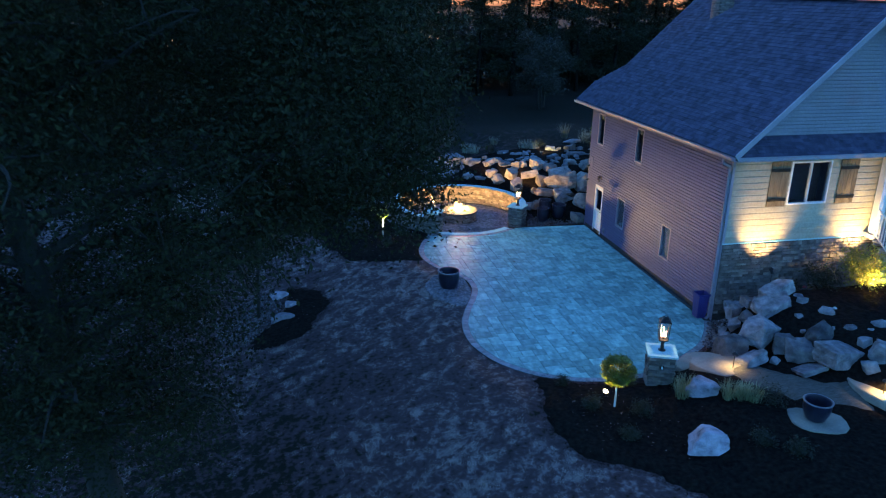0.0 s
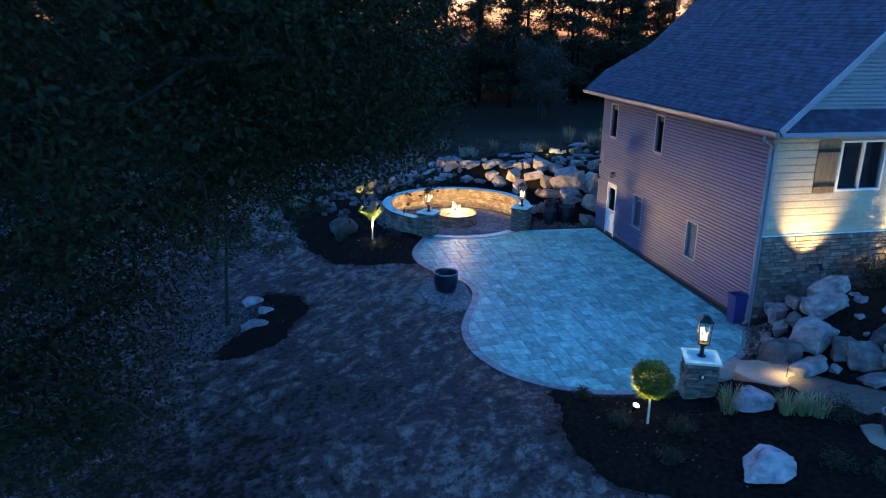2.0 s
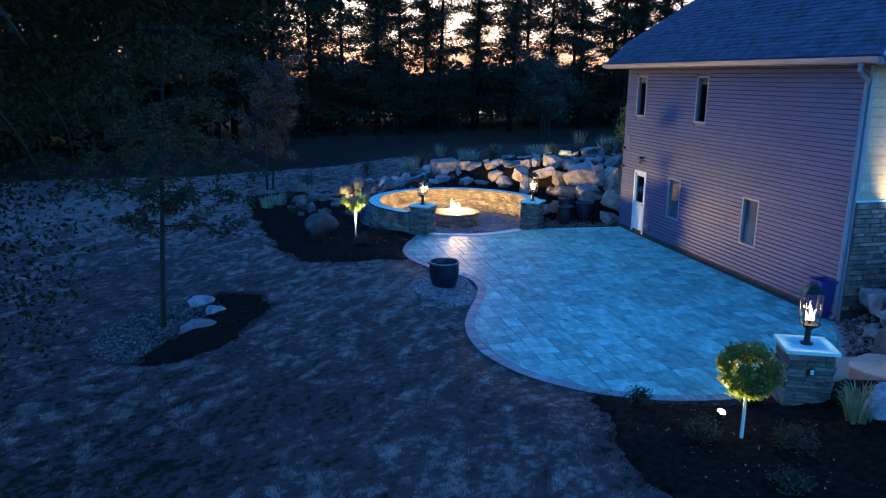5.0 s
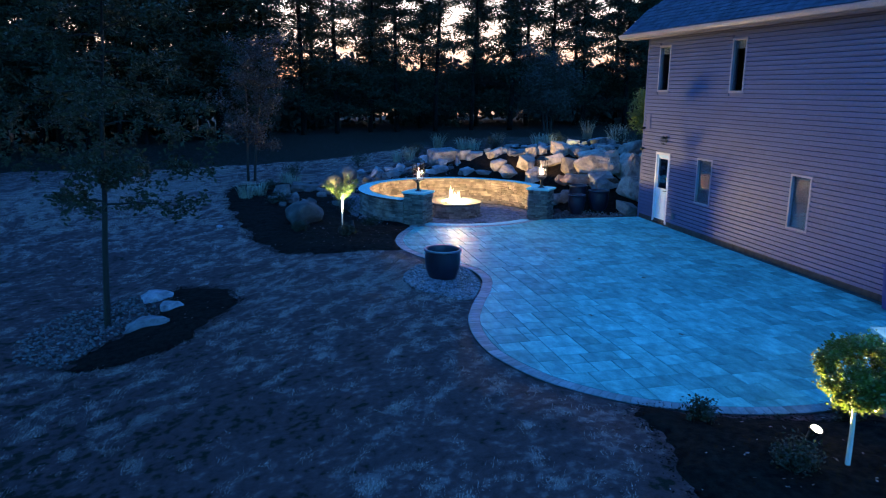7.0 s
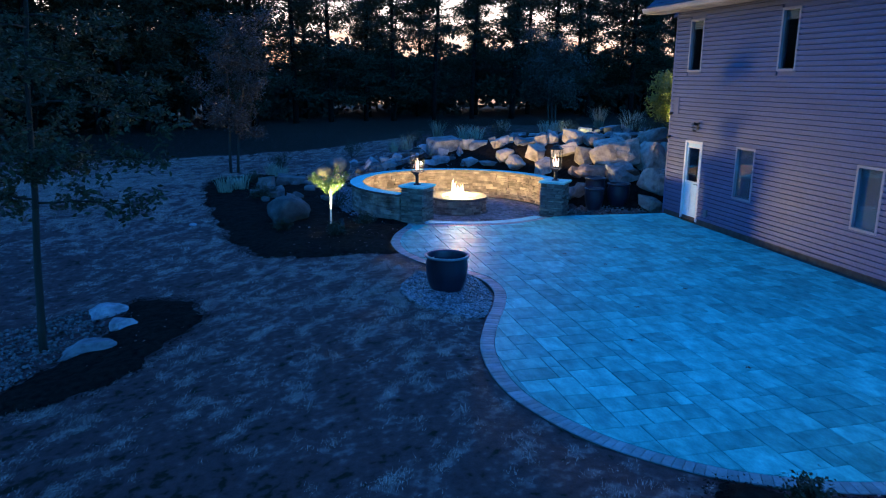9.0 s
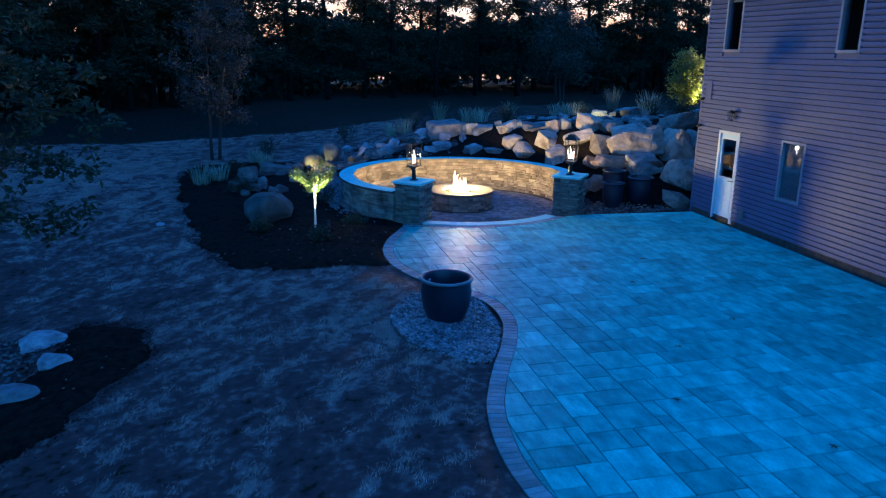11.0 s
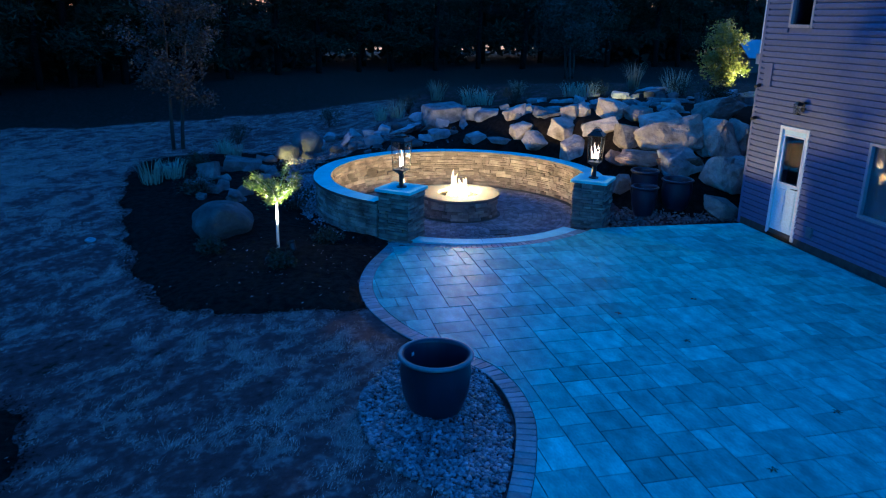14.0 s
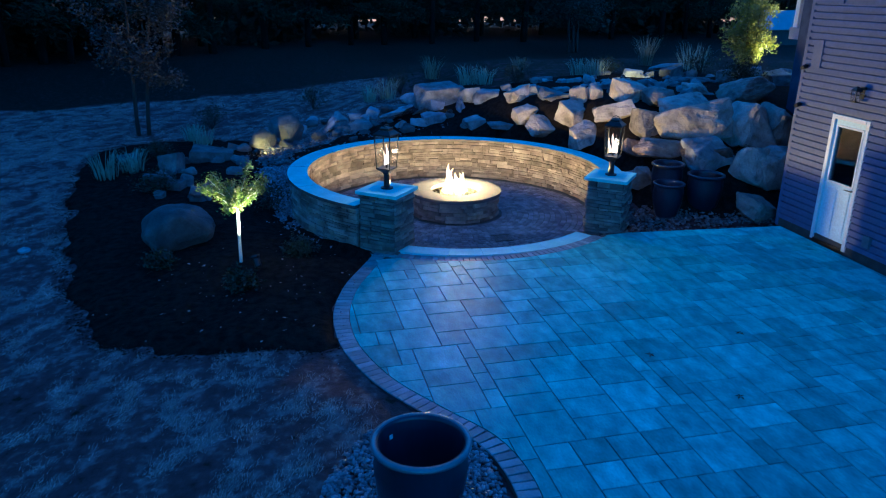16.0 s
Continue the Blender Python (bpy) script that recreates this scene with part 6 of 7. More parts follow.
LENS = glowing("lamp_lens", (1.0, 0.86, 0.55), 5)


def uplight(x, y, target, power, label, spot=75, colour=AMBER, z=None):
    base = (ground_at(x, y) if z is None else z) + 0.05
    d = (Vector(target) - Vector((x, y, base + 0.12))).normalized()
    ob = thing("garden_uplight", label, "garden light", pose(x, y, base), "garden uplights")
    part("stake", tube(bmesh.new(), (0, 0, min(-0.12, ground_at(x, y) - base - 0.1)), (0, 0, 0.1), 0.009, 0.009, 8), BLACK, ob)
    bm = lathe([(0.030, -0.05), (0.036, -0.04), (0.040, 0.05), (0.055, 0.06), (0.055, 0.085), (0.048, 0.085), (0.030, 0.055), (0.01, 0.05)], 16)
    turn = d.to_track_quat("Z", "Y").to_matrix().to_4x4()
    head = part("lamp_head", bm, BLACK, ob, smooth=False, m=Matrix.Translation((0, 0, 0.14)) @ turn @ Matrix.Scale(1.35, 4))
    part("lens", lathe([(0.001, 0.078), (0.046, 0.074), (0.046, 0.080), (0.001, 0.086)], 16), LENS, head, "bright warm lens")
    tip = Vector((x, y, base + 0.14)) + d * 0.15
    lamp("uplight_beam", "SPOT", power, colour, look(tip, tip + d), size=0.03, spot=spot)
    return ob


def path_light(x, y, power):
    z = ground_at(x, y) + 0.1
    ob = thing("path_light", "small black mushroom path light", "garden light", pose(x, y, z), "path lights")
    part("stem", tube(bmesh.new(), (0, 0, -0.1), (0, 0, 0.42), 0.011, 0.011, 8), BLACK, ob)
    part("hat", lathe([(0.085, 0.40), (0.09, 0.41), (0.05, 0.45), (0.012, 0.465), (0.008, 0.45), (0.08, 0.405)], 20, True), BLACK, ob)
    part("lens", lathe([(0.02, 0.38), (0.026, 0.39), (0.026, 0.405), (0.01, 0.405)], 12), LENS, ob, "small lit lens")
    lamp("path_lamp", "SPOT", power, AMBER, look((x, y, z + 0.37), (x, y, z - 1)), size=0.03, spot=140)


uplight(-5.59, -4.53, (-5.5, -4.98, 1.1), 120, "small uplight beside the boxwood standard")
uplight(-9.19, 9.51, (-9.44, 9.95, 0.78), 300, "small uplight at the foot of the standard", 60, (1.0, 0.93, 0.62))
uplight(1.25, -1.45, (1.35, -0.52, 2.85), 80, "small uplight washing the stone base", 85, WALL_WASH, 1.72)
uplight(4.75, -1.45, (4.8, -0.52, 3.0), 80, "small uplight washing the front wall", 90, WALL_WASH, 1.9)
uplight(4.15, -3.1, (3.9, -2.2, 2.2), 190, "small uplight below the entry shrub", 80, AMBER)
uplight(5.2, 17.7, (4.1, 17.4, 3.0), 260, "small uplight below the tall shrub", 80, (1.0, 0.90, 0.42))
uplight(-9.25, 16.15, (-8.75, 17.4, 0.35), 26, "small uplight on the stream boulders", 70, (1.0, 0.84, 0.24))
uplight(-4.2, 18.15, (-4.25, 18.7, 0.6), 4, "small uplight on the stream boulders", 60, (1.0, 0.90, 0.42))
uplight(0.4, 17.6, (1.3, 19.0, 2.0), 50, "small uplight on the crest boulders", 70, (1.0, 0.90, 0.36))
path_light(-1.85, -4.5, 6)
path_light(0.95, -6.7, 12)


# ---- small fittings on the house ----
sconce = thing("wall_lantern", "dark wall lantern above the back door, unlit", "wall lamp", pose(0.0, 8.72, 2.42))
part("back_plate", boxed(-0.035, -0.012, -0.05, 0.05, -0.02, 0.16, 0.004), BLACK, sconce)
bm = tube(bmesh.new(), (-0.03, 0, 0.12), (-0.14, 0, 0.16), 0.01, 0.01, 8)
part("arm", bm, BLACK, sconce)
part("hood", lathe([(0.085, 0.10), (0.085, 0.11), (0.03, 0.16), (0.01, 0.17)], 4), BLACK, sconce, m=pose(-0.14, 0, 0, 0, 0, 45))
for sx, sy in ((-1, -1), (1, -1), (1, 1), (-1, 1)):
    part("bar", tube(bmesh.new(), (-0.14 + 0.04 * sx, 0.04 * sy, -0.06), (-0.14 + 0.05 * sx, 0.05 * sy, 0.10), 0.005, 0.005, 6), BLACK, sconce)
part("lamp_glass", lathe([(0.045, -0.055), (0.06, 0.095), (0.055, 0.095), (0.04, -0.055)], 4, True), LANTERN_GLASS, sconce, m=pose(-0.14, 0, 0, 0, 0, 45))
part("base_ring", lathe([(0.055, -0.07), (0.055, -0.055), (0.01, -0.05)], 4), BLACK, sconce, m=pose(-0.14, 0, 0, 0, 0, 45))

panel = thing("utility_panel", "flush utility panel in the siding's dusk-blue beige near the house corner", "panel", pose(-0.02, 9.83, 2.98))
part("cover", boxed(-0.03, 0.0, -0.11, 0.11, -0.22, 0.22, 0.004), SIDING, panel)
for z, nm in ((-0.22, "small blue-white camera under the panel"), (-0.85, "small dark camera on the house corner")):
    cam_ob = thing("security_camera", nm, "camera", pose(-0.02, 10.05, 2.98 + z), "corner cameras")
    part("mount", boxed(-0.05, 0.0, -0.03, 0.03, -0.03, 0.03, 0.004), BLACK, cam_ob)
    part("barrel", tube(bmesh.new(), (-0.03, 0, 0), (-0.13, -0.05, -0.02), 0.035, 0.032, 12), BLACK, cam_ob)
vent = thing("outlet_box", "grey outlet box low on the siding beside the door", "outlet", pose(-0.02, 8.02, 0.32))
part("cover", boxed(-0.06, 0.0, -0.07, 0.07, -0.09, 0.09, 0.008), RIM, vent)
outlet = part("outlet_cover", boxed(-0.045, 0.045, -0.415, -0.385, 0.58, 0.70, 0.006), BLACK, near_pillar, "dark outlet box")
part("outlet_plate", boxed(-0.025, 0.025, -0.42, -0.413, 0.60, 0.68, 0.002), CAP, outlet)

# porch stair beside the front wall
porch = thing("porch_stair", "white painted porch stair with a balustrade", "stair")
for k in range(6):
    part("tread", boxed(5.9, 7.2, -2.9 + 0.28 * k, -2.6 + 0.28 * k, 1.62 + 0.18 * k, 1.66 + 0.18 * k, 0.004), WHITE, porch)
    part("riser", boxed(5.9, 7.2, -2.62 + 0.28 * k, -2.60 + 0.28 * k, 1.48 + 0.18 * k, 1.62 + 0.18 * k), WHITE, porch)
bm = bmesh.new()
for a, b in (((5.88, -2.9, 1.5), (5.88, -1.2, 2.6)),):
    tube(bm, a, b, 0.06, 0.06, 4)
part("stringer", bm, WHITE, porch)
part("hand_rail", tube(bmesh.new(), (5.88, -2.85, 2.6), (5.88, -1.15, 3.7), 0.035, 0.035, 8), WHITE, porch)
for k in range(13):
    y = -2.8 + 0.13 * k
    part("baluster", boxed(5.865, 5.895, y, y + 0.03, 1.6 + 0.085 * k, 2.62 + 0.085 * k), WHITE, porch)
part("newel", boxed(5.83, 5.93, -2.98, -2.88, 1.4, 2.75, 0.006), WHITE, porch)

# raised porch behind the house, glimpsed past its corner
porch_rear = thing("rear_porch", "raised porch behind the house with a white post", "porch")
part("porch_floor", boxed(3.36, 7.0, 14.2, 15.06, 2.88, 3.15, 0.006), TRIM, porch_rear)
part("post", boxed(3.42, 3.56, 14.9, 15.04, 3.15, 5.6, 0.006), WHITE, porch_rear, "white porch post")
part("post", boxed(6.7, 6.84, 14.9, 15.04, 3.15, 5.6, 0.006), WHITE, porch_rear)
part("beam", boxed(3.34, 6.95, 14.88, 15.06, 5.6, 5.8, 0.006), WHITE, porch_rear)
for x in (4.6, 6.7):
    part("pier", boxed(x, x + 0.16, 14.8, 14.96, 1.2, 2.88, 0.006), TRIM, porch_rear)

# front steps with a white railing beside the entry
stair = thing("entry_stair", "white entry steps with a baluster railing and corner column", "stairs")
part("landing", boxed(5.15, 7.2, -0.95, -0.5, 2.6, 2.75, 0.01), TRIM, stair)
part("column", boxed(5.2, 5.46, -0.93, -0.67, 2.75, 5.42, 0.012), WHITE, stair, "white square porch column")
for k in range(5):
    part("tread", boxed(5.2, 7.2, -1.23 - 0.28 * k, -0.95 - 0.28 * k, 2.53 - 0.18 * k, 2.58 - 0.18 * k, 0.008), TRIM, stair)
    part("riser", boxed(5.24, 7.2, -0.99 - 0.28 * k, -0.95 - 0.28 * k, 2.38 - 0.18 * k, 2.53 - 0.18 * k, 0.004), TRIM, stair)
low_ = ground_at(5.2, -2.35)
part("newel", boxed(5.15, 5.27, -2.43, -2.31, low_ - 0.1, 2.85, 0.01), WHITE, stair)
for name_, rise_ in (("handrail", 0.98), ("bottom_rail", 0.16)):
    part(name_, tube(bmesh.new(), (5.21, -0.95, 2.66 + rise_), (5.21, -2.33, 1.76 + rise_), 0.03, 0.03, 8), WHITE, stair)
for k in range(11):
    y, z = -1.05 - 0.115 * k, 2.595 - 0.075 * k
    part("baluster", boxed(5.195, 5.225, y - 0.015, y + 0.015, z + 0.16, z + 0.98, 0.003), WHITE, stair)

# pale-roofed shed far beyond the lawn
shed = thing("garden_shed", "low shed with a pale metal roof beyond the lawn", "shed", pose(27.2, 47.0, 0.45))
part("shed_wall", boxed(-2.6, 2.6, -1.4, 1.4, -0.1, 1.1, 0.02), DARK_ROOM, shed)
bm = boxed(-2.9, 2.9, -0.05, 1.95, 0.0, 0.07, 0.01)
bmesh.ops.rotate(bm, verts=bm.verts, matrix=Matrix.Rotation(radians(38), 3, "X"))
part("roof_sheet", bm, TRIM, shed, "pale metal roof sheet", m=pose(0, -1.55, 1.05))
bm = boxed(-2.9, 2.9, -0.05, 1.95, 0.0, 0.07, 0.01)
bmesh.ops.rotate(bm, verts=bm.verts, matrix=Matrix.Rotation(radians(38), 3, "X"))
part("roof_sheet", bm, TRIM, shed, m=pose(0, 1.55, 1.05, 0, 0, 180))


# ---- far undergrowth ----
nrg = np.random.default_rng(9)
cs = []
for _ in range(2200):
    x = nrg.uniform(-75, 75)
    lim = 47 + 0.22 * (x + 4) if x > -5 else 47 + 0.85 * (x + 5)
    y = lim + nrg.uniform(5, 22)
    low = 0.4 if noise.noise((x * 0.16, 3.0, 0.0)) > 0.08 else 2.3
    cs.append((x, y, low + nrg.uniform(0.0, 1.0) ** 1.3 * 3.4, 1.0))
v, f = leaves(nrg, cs, 100000, 0.7, (0.9, 0.9, 0.7), 0.0, slim=0.6)
tagged(soup("far_woods", v.tolist(), f.tolist(), UNDERGROWTH), "dark undergrowth beyond the pines", "woods", kind="stuff")

lid = part("cleanout_cap", lathe([(0.10, 0.0), (0.10, 0.03), (0.085, 0.045), (0.03, 0.05), (0.03, 0.07), (0.01, 0.075)], 24), TRIM, m=pose(-12.94, 11.7, ground_at(-12.94, 11.7) + 0.005))
tagged(lid, "white plastic cleanout cap lying in the lawn", "drain cap")

# pond that shows between the pine trunks
WATER = mat("dusk_water", [(0.3, (0.010, 0.014, 0.018)), (0.7, (0.02, 0.026, 0.032))], 0.4, 6.0, 0.12, 0.15)
v = [(x_, y_, 0.54) for y_ in (78.0, 150.0) for x_ in np.linspace(-40, 90, 27)]
f = [(i_, i_ + 1, i_ + 28, i_ + 27) for i_ in range(26)]
tagged(soup("water", v, f, WATER), "still pond beyond the pines reflecting the afterglow", "pond", kind="structure")


# ---- straw tufts on the lawn ----
nrg = np.random.default_rng(15)
random.seed(3)
N = 240000
tx, ty = nrg.uniform(-20, -6.9, N), nrg.uniform(-11, 12, N)
fx_, fy_ = nrg.uniform(-20, -5, N // 2), nrg.uniform(12, 26.5, N // 2)
tx, ty = np.concatenate([tx, fx_]), np.concatenate([ty, fy_])
keep = np.array([straw_field(x, y) + 0.10 * noise.noise((x * 6, y * 6, 5)) + random.uniform(-0.05, 0.05) + (0.11 if y > 12 else 0) > 0.15 for x, y in zip(tx, ty)])
keep &= ty < far_edge(tx)
for ring in EDGES:
    keep &= ~inside(ring, tx, ty)
gap = edge_gap(FLAT, tx, ty)[0]
keep &= ~inside(FLAT, tx, ty) & (gap > 0.28)
keep &= ~inside(spline([(-7.15, 4.95), (-8.1, 5.1), (-8.66, 4.25), (-8.66, 3.55), (-8.0, 2.55), (-7.4, 2.6)], 0.3, True), tx, ty)
tx, ty = tx[keep], ty[keep]
tz = height(tx, ty)
c = np.repeat(np.stack([tx, ty, tz + 0.012], -1), 7, 0)
n = len(c)
p = c + np.concatenate([nrg.normal(0, 0.045, (n, 2)), np.zeros((n, 1))], 1)
d = np.concatenate([nrg.normal(0, 0.55, (n, 2)) + np.where(nrg.random((n, 1)) < 0.5, 1, -1) * np.array([[0.45, 0.89]]), nrg.uniform(0.05, 1.3, (n, 1))], 1)
d /= np.linalg.norm(d, axis=1, keepdims=True)
s = np.cross(d, np.array([0, 0, 1.0])) * 0.0035
l = nrg.uniform(0.02, 0.065, (n, 1))
verts = np.stack([p - s, p + s, p + d * l], 1).reshape(-1, 3)
STRAW = mat("straw", [(0.3, (0.22, 0.135, 0.125)), (0.7, (0.48, 0.32, 0.295))], 3.0, 30.0, 0.9, 0.0, island=0.5)
tagged(soup("straw_tufts", verts.tolist(), np.arange(n * 3).reshape(-1, 3).tolist(), STRAW), "dry straw and grass tufts on the lawn", "grass", kind="stuff")

# wood chips and fallen leaves on the mulch and the patio
v, f = leaves(nrg, [(-9.6, 8.6, -0.02, 1), (-10.2, 9.6, -0.03, 1), (-8.8, 9.0, -0.03, 1), (-6.2, -4.6, 0.0, 1), (-5.2, -5.8, 0.03, 1), (-13.0, 4.2, -0.45, 1)], 240, 0.05, (0.9, 0.8, 0.0), 0.0)
v[:, 2] = height(v[:, 0], v[:, 1]) + 0.085 + 0.01 * nrg.random(len(v))
tagged(soup("leaf_litter", v.tolist(), f.tolist(), STRAW), "pale chips and leaves scattered on mulch", "litter", kind="stuff")
rim = np.concatenate(EDGES[:3])
spots = rim[nrg.integers(0, len(rim), 15000)] + nrg.normal(0, 0.085, (15000, 2))
spots = spots[~inside(FLAT, spots[:, 0], spots[:, 1])]
v, f = leaves(nrg, [(0, 0, 0, 1)], len(spots), 0.045, 0.0, 0.0)
shift = np.repeat(np.column_stack([spots, height(spots[:, 0], spots[:, 1]) + 0.022]), 4, 0)
v = v * (1, 1, 0.4) + shift
tagged(soup("mulch_chips", v.tolist(), f.tolist(), MULCH), "dark mulch chips spilled along the bed edges", "mulch", kind="stuff")
DRY = mat("dry_leaf", [(0.3, (0.03, 0.02, 0.012)), (0.7, (0.08, 0.05, 0.03))], 10.0, 50.0, 0.8, 0.2)
for x, y in ((-5.05, 2.12), (-4.88, -0.6), (-3.7, 2.9), (-4.77, 5.93), (-3.42, 6.2), (-4.3, 4.88), (-5.9, 0.7)):
    bm = bmesh.new()
    for k in range(5):
        a = k * 1.1 - 2.2
        vs = [bm.verts.new(q) for q in ((0, 0, 0.004), (0.03 * math.cos(a - 0.4), 0.03 * math.sin(a - 0.4), 0.012), (0.065 * math.cos(a), 0.065 * math.sin(a), 0.004), (0.03 * math.cos(a + 0.4), 0.03 * math.sin(a + 0.4), 0.012))]
        bm.faces.new(vs)
    tagged(part("fallen_leaf", bm, DRY, m=pose(x, y, patio_z(x, y) + 0.006, 0, 0, x * 300)), "dry brown fallen leaf on the patio", "leaf", "fallen leaves")


# ---- pieces of the paving ----
inner_curve = left_of(curve, 0.215)
FIELD = np.array([*[(FX + 3.245 * math.cos(a), FY + 3.245 * math.sin(a)) for a in np.radians(np.linspace(-50, -128, 26))], *inner_curve[3:], (-0.13, 9.88), (-2.95, 10.13)])


def clip_rect(poly, x0, x1, y0, y1):
    out = [tuple(p) for p in poly]
    for ax, val, sign in ((0, x0, 1), (0, x1, -1), (1, y0, 1), (1, y1, -1)):
        src_, out = out, []
        for i in range(len(src_)):
            a, b = src_[i - 1], src_[i]
            ia, ib = (a[ax] - val) * sign >= 0, (b[ax] - val) * sign >= 0
            if ia != ib:
                t = (val - a[ax]) / (b[ax] - a[ax])
                out.append((a[0] + t * (b[0] - a[0]), a[1] + t * (b[1] - a[1])))
            if ib:
                out.append(b)
        if len(out) < 3:
            return []
    return out


def paver_block(w, l, name="paver", material=None, h=0.06, ch=0.005):
    bm = bmesh.new()
    rows_ = [[bm.verts.new((sx * (w / 2 - e), sy * (l / 2 - e), z)) for sx, sy in ((-1, -1), (1, -1), (1, 1), (-1, 1))] for e, z in ((0, -h), (0, -ch), (ch, 0))]
    for a, b in zip(rows_, rows_[1:]):
        for k in range(4):
            bm.faces.new((a[k], a[(k + 1) % 4], b[(k + 1) % 4], b[k]))
    bm.faces.new(rows_[-1])
    return mesh_of(name, bm, material or PAVER)


PAVERS = {}
rng = random.Random(4)
made, cut_v, cut_f = 0, [], []
todo = []
# random ashlar on a 0.18 m grid
nx_c, ny_c = 48, 82
taken = np.zeros((nx_c, ny_c), bool)
SIZES = [(3, 2), (3, 3), (2, 2), (3, 2), (2, 3), (3, 2), (3, 3), (2, 2)]
for j in range(ny_c):
    for i in range(nx_c):
        if taken[i, j]:
            continue
        for a, b in rng.sample(SIZES, len(SIZES)) + [(2, 1), (1, 2), (1, 1)]:
            if i + a <= nx_c and j + b <= ny_c and not taken[i:i + a, j:j + b].any():
                taken[i:i + a, j:j + b] = True
                todo.append((-8.5 + 0.18 * i, -8.5 + 0.18 * (i + a), -4.1 + 0.18 * j, -4.1 + 0.18 * (j + b)))
                break
todo.sort(key=lambda r: r[2])
TILT_PLAN = math.atan(0.012)
for x0, x1, y0, y1 in todo:
    xs, ys = np.array([x0, x1, x1, x0]), np.array([y0, y0, y1, y1])
    ins = inside(FIELD, xs, ys)
    if not ins.any() and not inside(FIELD, np.array([(x0 + x1) / 2]), np.array([(y0 + y1) / 2]))[0]:
        continue
    g = 0.005
    if ins.all() and y1 < 9.4:
        key = (round(x1 - x0, 2), round(y1 - y0, 2))
        if key not in PAVERS:
            PAVERS[key] = paver_block(key[0] - 2 * g, key[1] - 2 * g)
        me_ = PAVERS[key]
        cx, cy = (x0 + x1) / 2, (y0 + y1) / 2
        m = Matrix.Translation((cx, cy, patio_z(cx, cy) + rng.uniform(-0.0015, 0.0015))) @ Matrix.Rotation(-TILT_PLAN + rng.uniform(-0.003, 0.003), 4, "Y") @ Matrix.Rotation(math.pi * rng.randrange(2), 4, "Z")
        if made < 300 and cx < -0.4:
            ob = new("paver", me_)
            ob.parent, ob.matrix_local = patio, m
            made += 1
        else:
            i = len(cut_v)
            cut_v += [tuple(m @ q.co) for q in me_.vertices]
            cut_f += [[i + j for j in p_.vertices] for p_ in me_.polygons]
    else:
        poly_ = clip_rect(FIELD, x0 + g, x1 - g, y0 + g, y1 - g)
        if len(poly_) >= 3:
            i = len(cut_v)
            cut_v += [(a, b, float(patio_z(a, b))) for a, b in poly_] + [(a, b, float(patio_z(a, b)) - 0.03) for a, b in poly_]
            nn = len(poly_)
            cut_f += [[i + j for j in range(nn)]] + [[i + j, i + nn + j, i + nn + (j + 1) % nn, i + (j + 1) % nn] for j in range(nn)]
PAVER_REST = mat("grey_paver_rest", PAVER_STOPS, 4.0, 26.0, 0.55, 0.22, island=0.28, stretch=(1.7, 0.9, 1), spec=0.05)
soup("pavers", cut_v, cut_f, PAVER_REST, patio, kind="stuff")

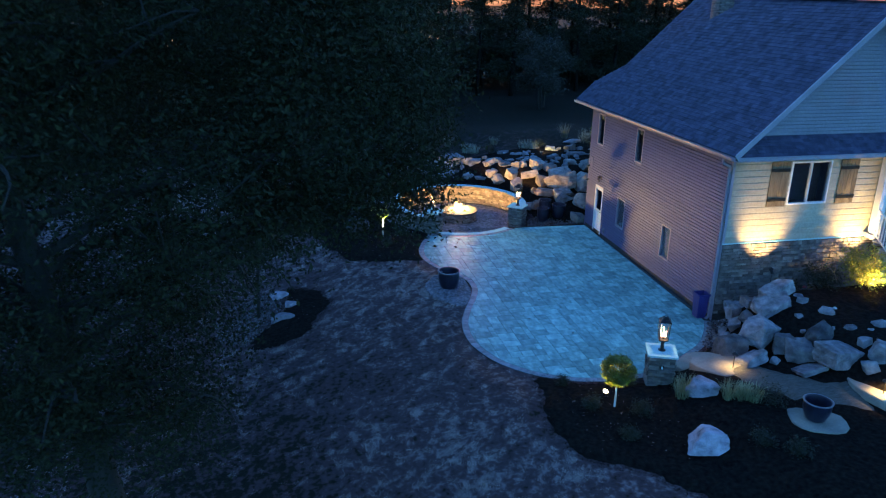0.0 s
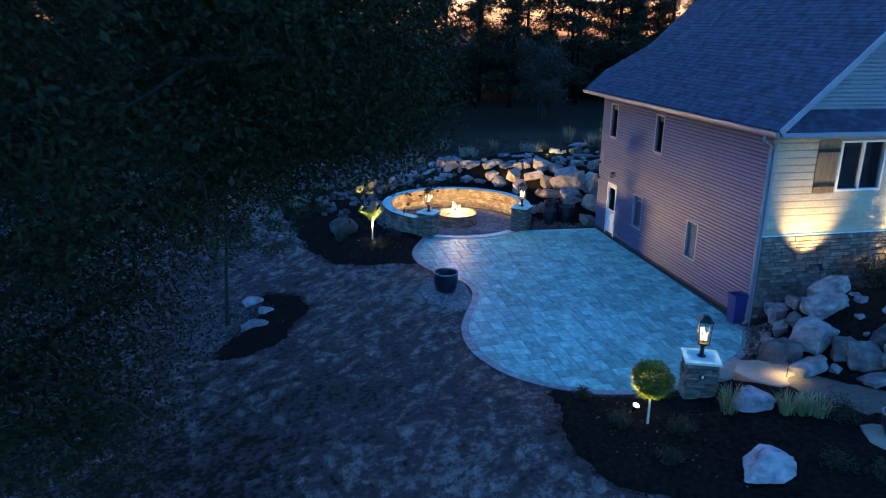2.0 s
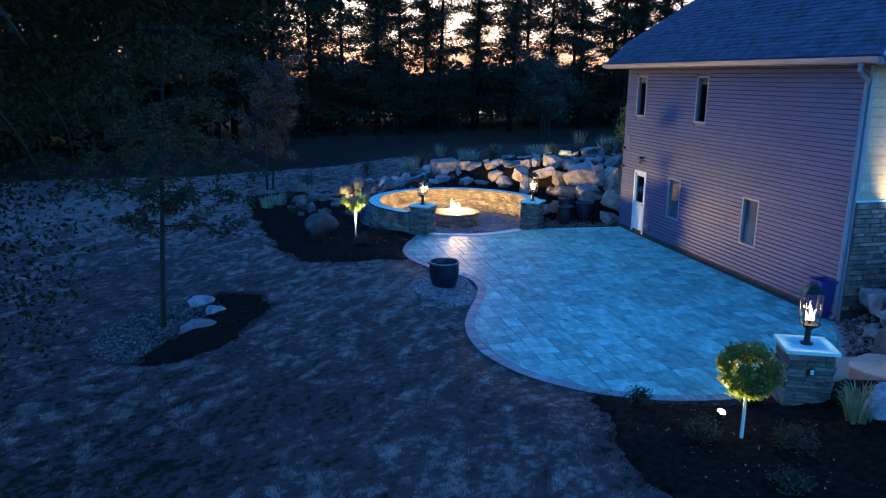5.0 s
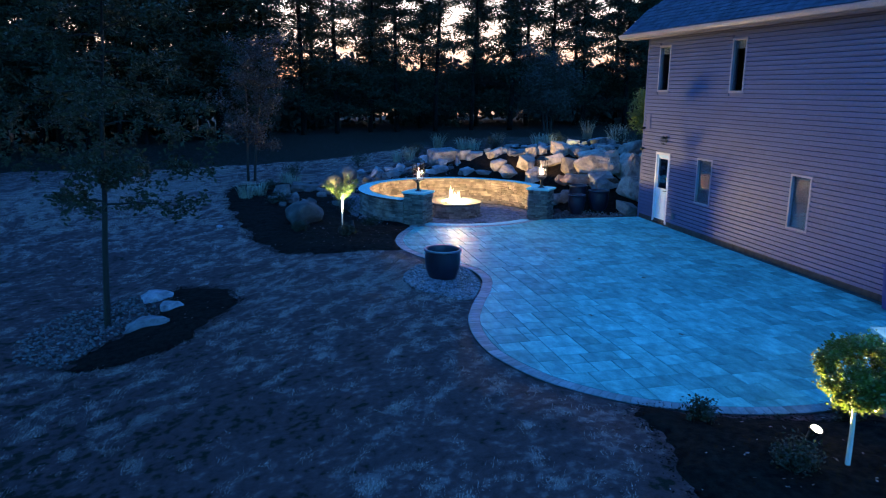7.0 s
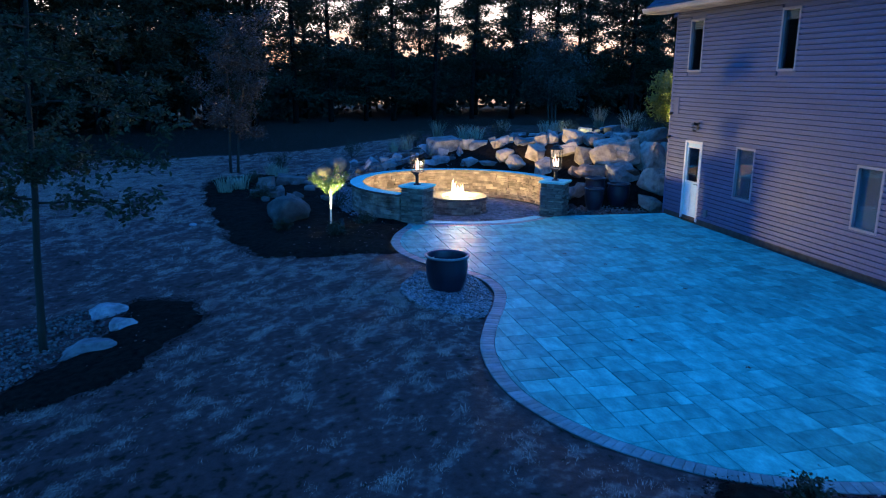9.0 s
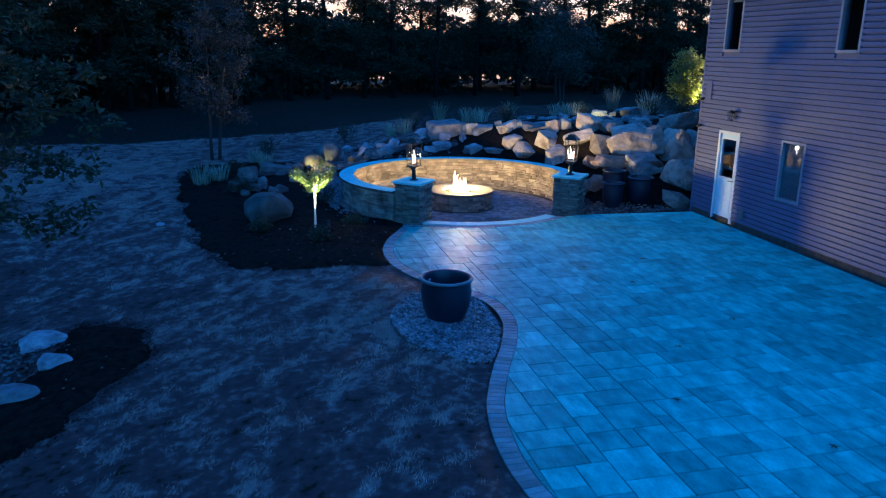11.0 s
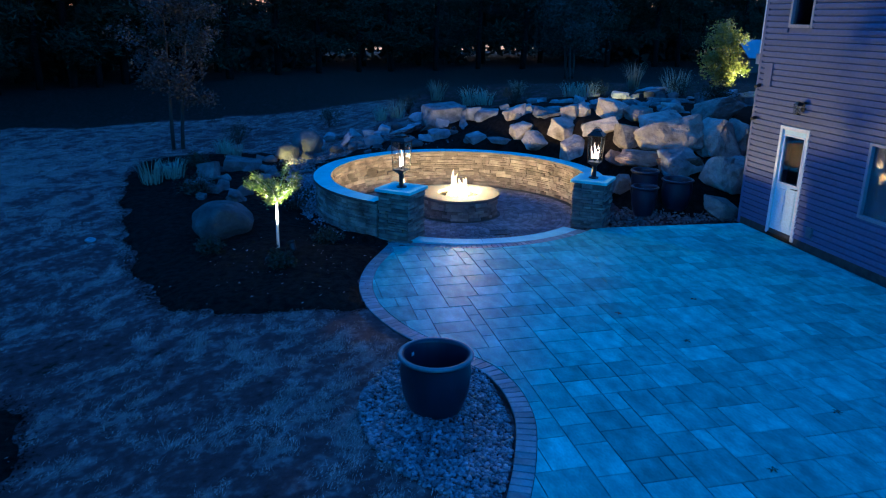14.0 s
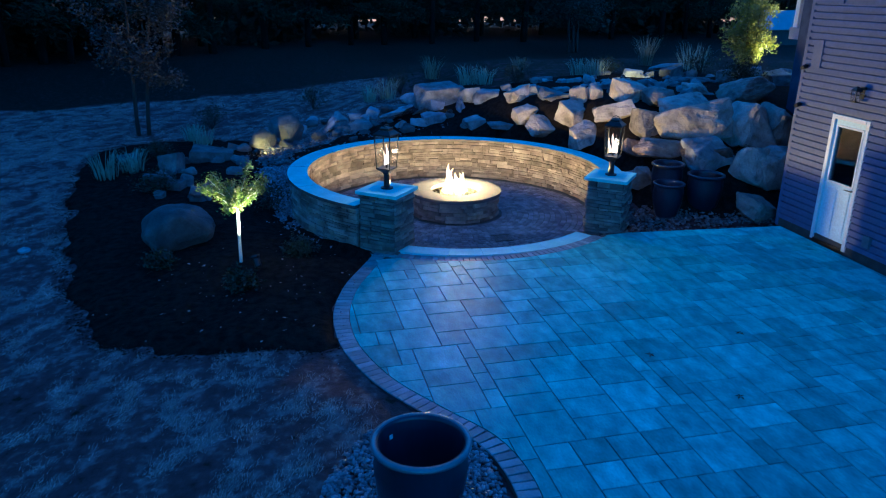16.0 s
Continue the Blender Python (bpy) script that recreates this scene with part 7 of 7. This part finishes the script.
# soldier course along the curved edge
step_len = np.concatenate([[0], np.cumsum(np.linalg.norm(np.diff(curve, axis=0), axis=1))])
brick = paver_block(0.098, 0.205, "brick", BORDER)
mid_line = left_of(curve, 0.105)
s = 0.06
while s < step_len[-1]:
    px_, py_ = np.interp(s, step_len, mid_line[:, 0]), np.interp(s, step_len, mid_line[:, 1])
    qx, qy = np.interp(s + 0.05, step_len, mid_line[:, 0]), np.interp(s + 0.05, step_len, mid_line[:, 1])
    ob = new("brick", brick)
    ob.parent = patio
    ob.matrix_local = Matrix.Translation((px_, py_, float(patio_z(px_, py_)) + rng.uniform(-0.002, 0.002))) @ Matrix.Rotation(math.atan2(qy - py_, qx - px_) + rng.uniform(-0.015, 0.015), 4, "Z")
    s += 0.106
small = paver_block(0.088, 0.195, "brick", BORDER)
for a in np.arange(-127, -52, 1.75):
    r = radians(a)
    ob = new("brick", small)
    ob.parent = patio
    px_, py_ = FX + 3.14 * math.cos(r), FY + 3.14 * math.sin(r)
    ob.matrix_local = Matrix.Translation((px_, py_, float(patio_z(px_, py_)) + rng.uniform(-0.002, 0.002))) @ Matrix.Rotation(r + math.pi / 2, 4, "Z")

# cobbles in rings on the fire floor
cob = [paver_block(w, 0.098, "cobble", COBBLE, 0.05, 0.012) for w in (0.085, 0.10, 0.115)]
spots = []
r = 0.98
while r < 2.70:
    a = rng.random()
    end = a + 2 * math.pi
    while a < end - 0.05 / r:
        j = rng.randrange(3)
        w = (0.085, 0.10, 0.115)[j] + 0.007
        spots.append((r, a + w / 2 / r, j))
        a += w / r
    r += 0.105
front_first = sorted(spots, key=lambda q: q[0] * math.sin(q[1]))
cv, cf = [], []
for i, (r, a, j) in enumerate(front_first):
    if r > 2.62 and math.sin(a) < -0.55:
        continue
    m = Matrix.Translation((r * math.cos(a), r * math.sin(a), rng.uniform(-0.002, 0.002))) @ Matrix.Rotation(a + math.pi / 2, 4, "Z")
    if i < 300:
        ob = new("cobble", cob[j])
        ob.parent, ob.matrix_local = fire_floor, m
    else:
        k = len(cv)
        cv += [tuple(m @ q.co) for q in cob[j].vertices]
        cf += [[k + t for t in p_.vertices] for p_ in cob[j].polygons]
soup("cobbles", cv, cf, COBBLE, fire_floor, kind="stuff")
bm = bmesh.new()
for k in range(9):
    box(bm, -0.16 + 0.04 * k - 0.007, -0.16 + 0.04 * k + 0.007, -0.15, 0.15, 0.002, 0.012)
for sgn in (-1, 1):
    box(bm, -0.18, 0.18, sgn * 0.16 - 0.012, sgn * 0.16 + 0.012, 0.002, 0.014)
grate = part("drain_grate", bm, BLACK, m=pose(FX + 0.45, FY - 1.75, FLOOR_FIRE))
tagged(grate, "dark slotted drain grate in the cobble floor", "drain")
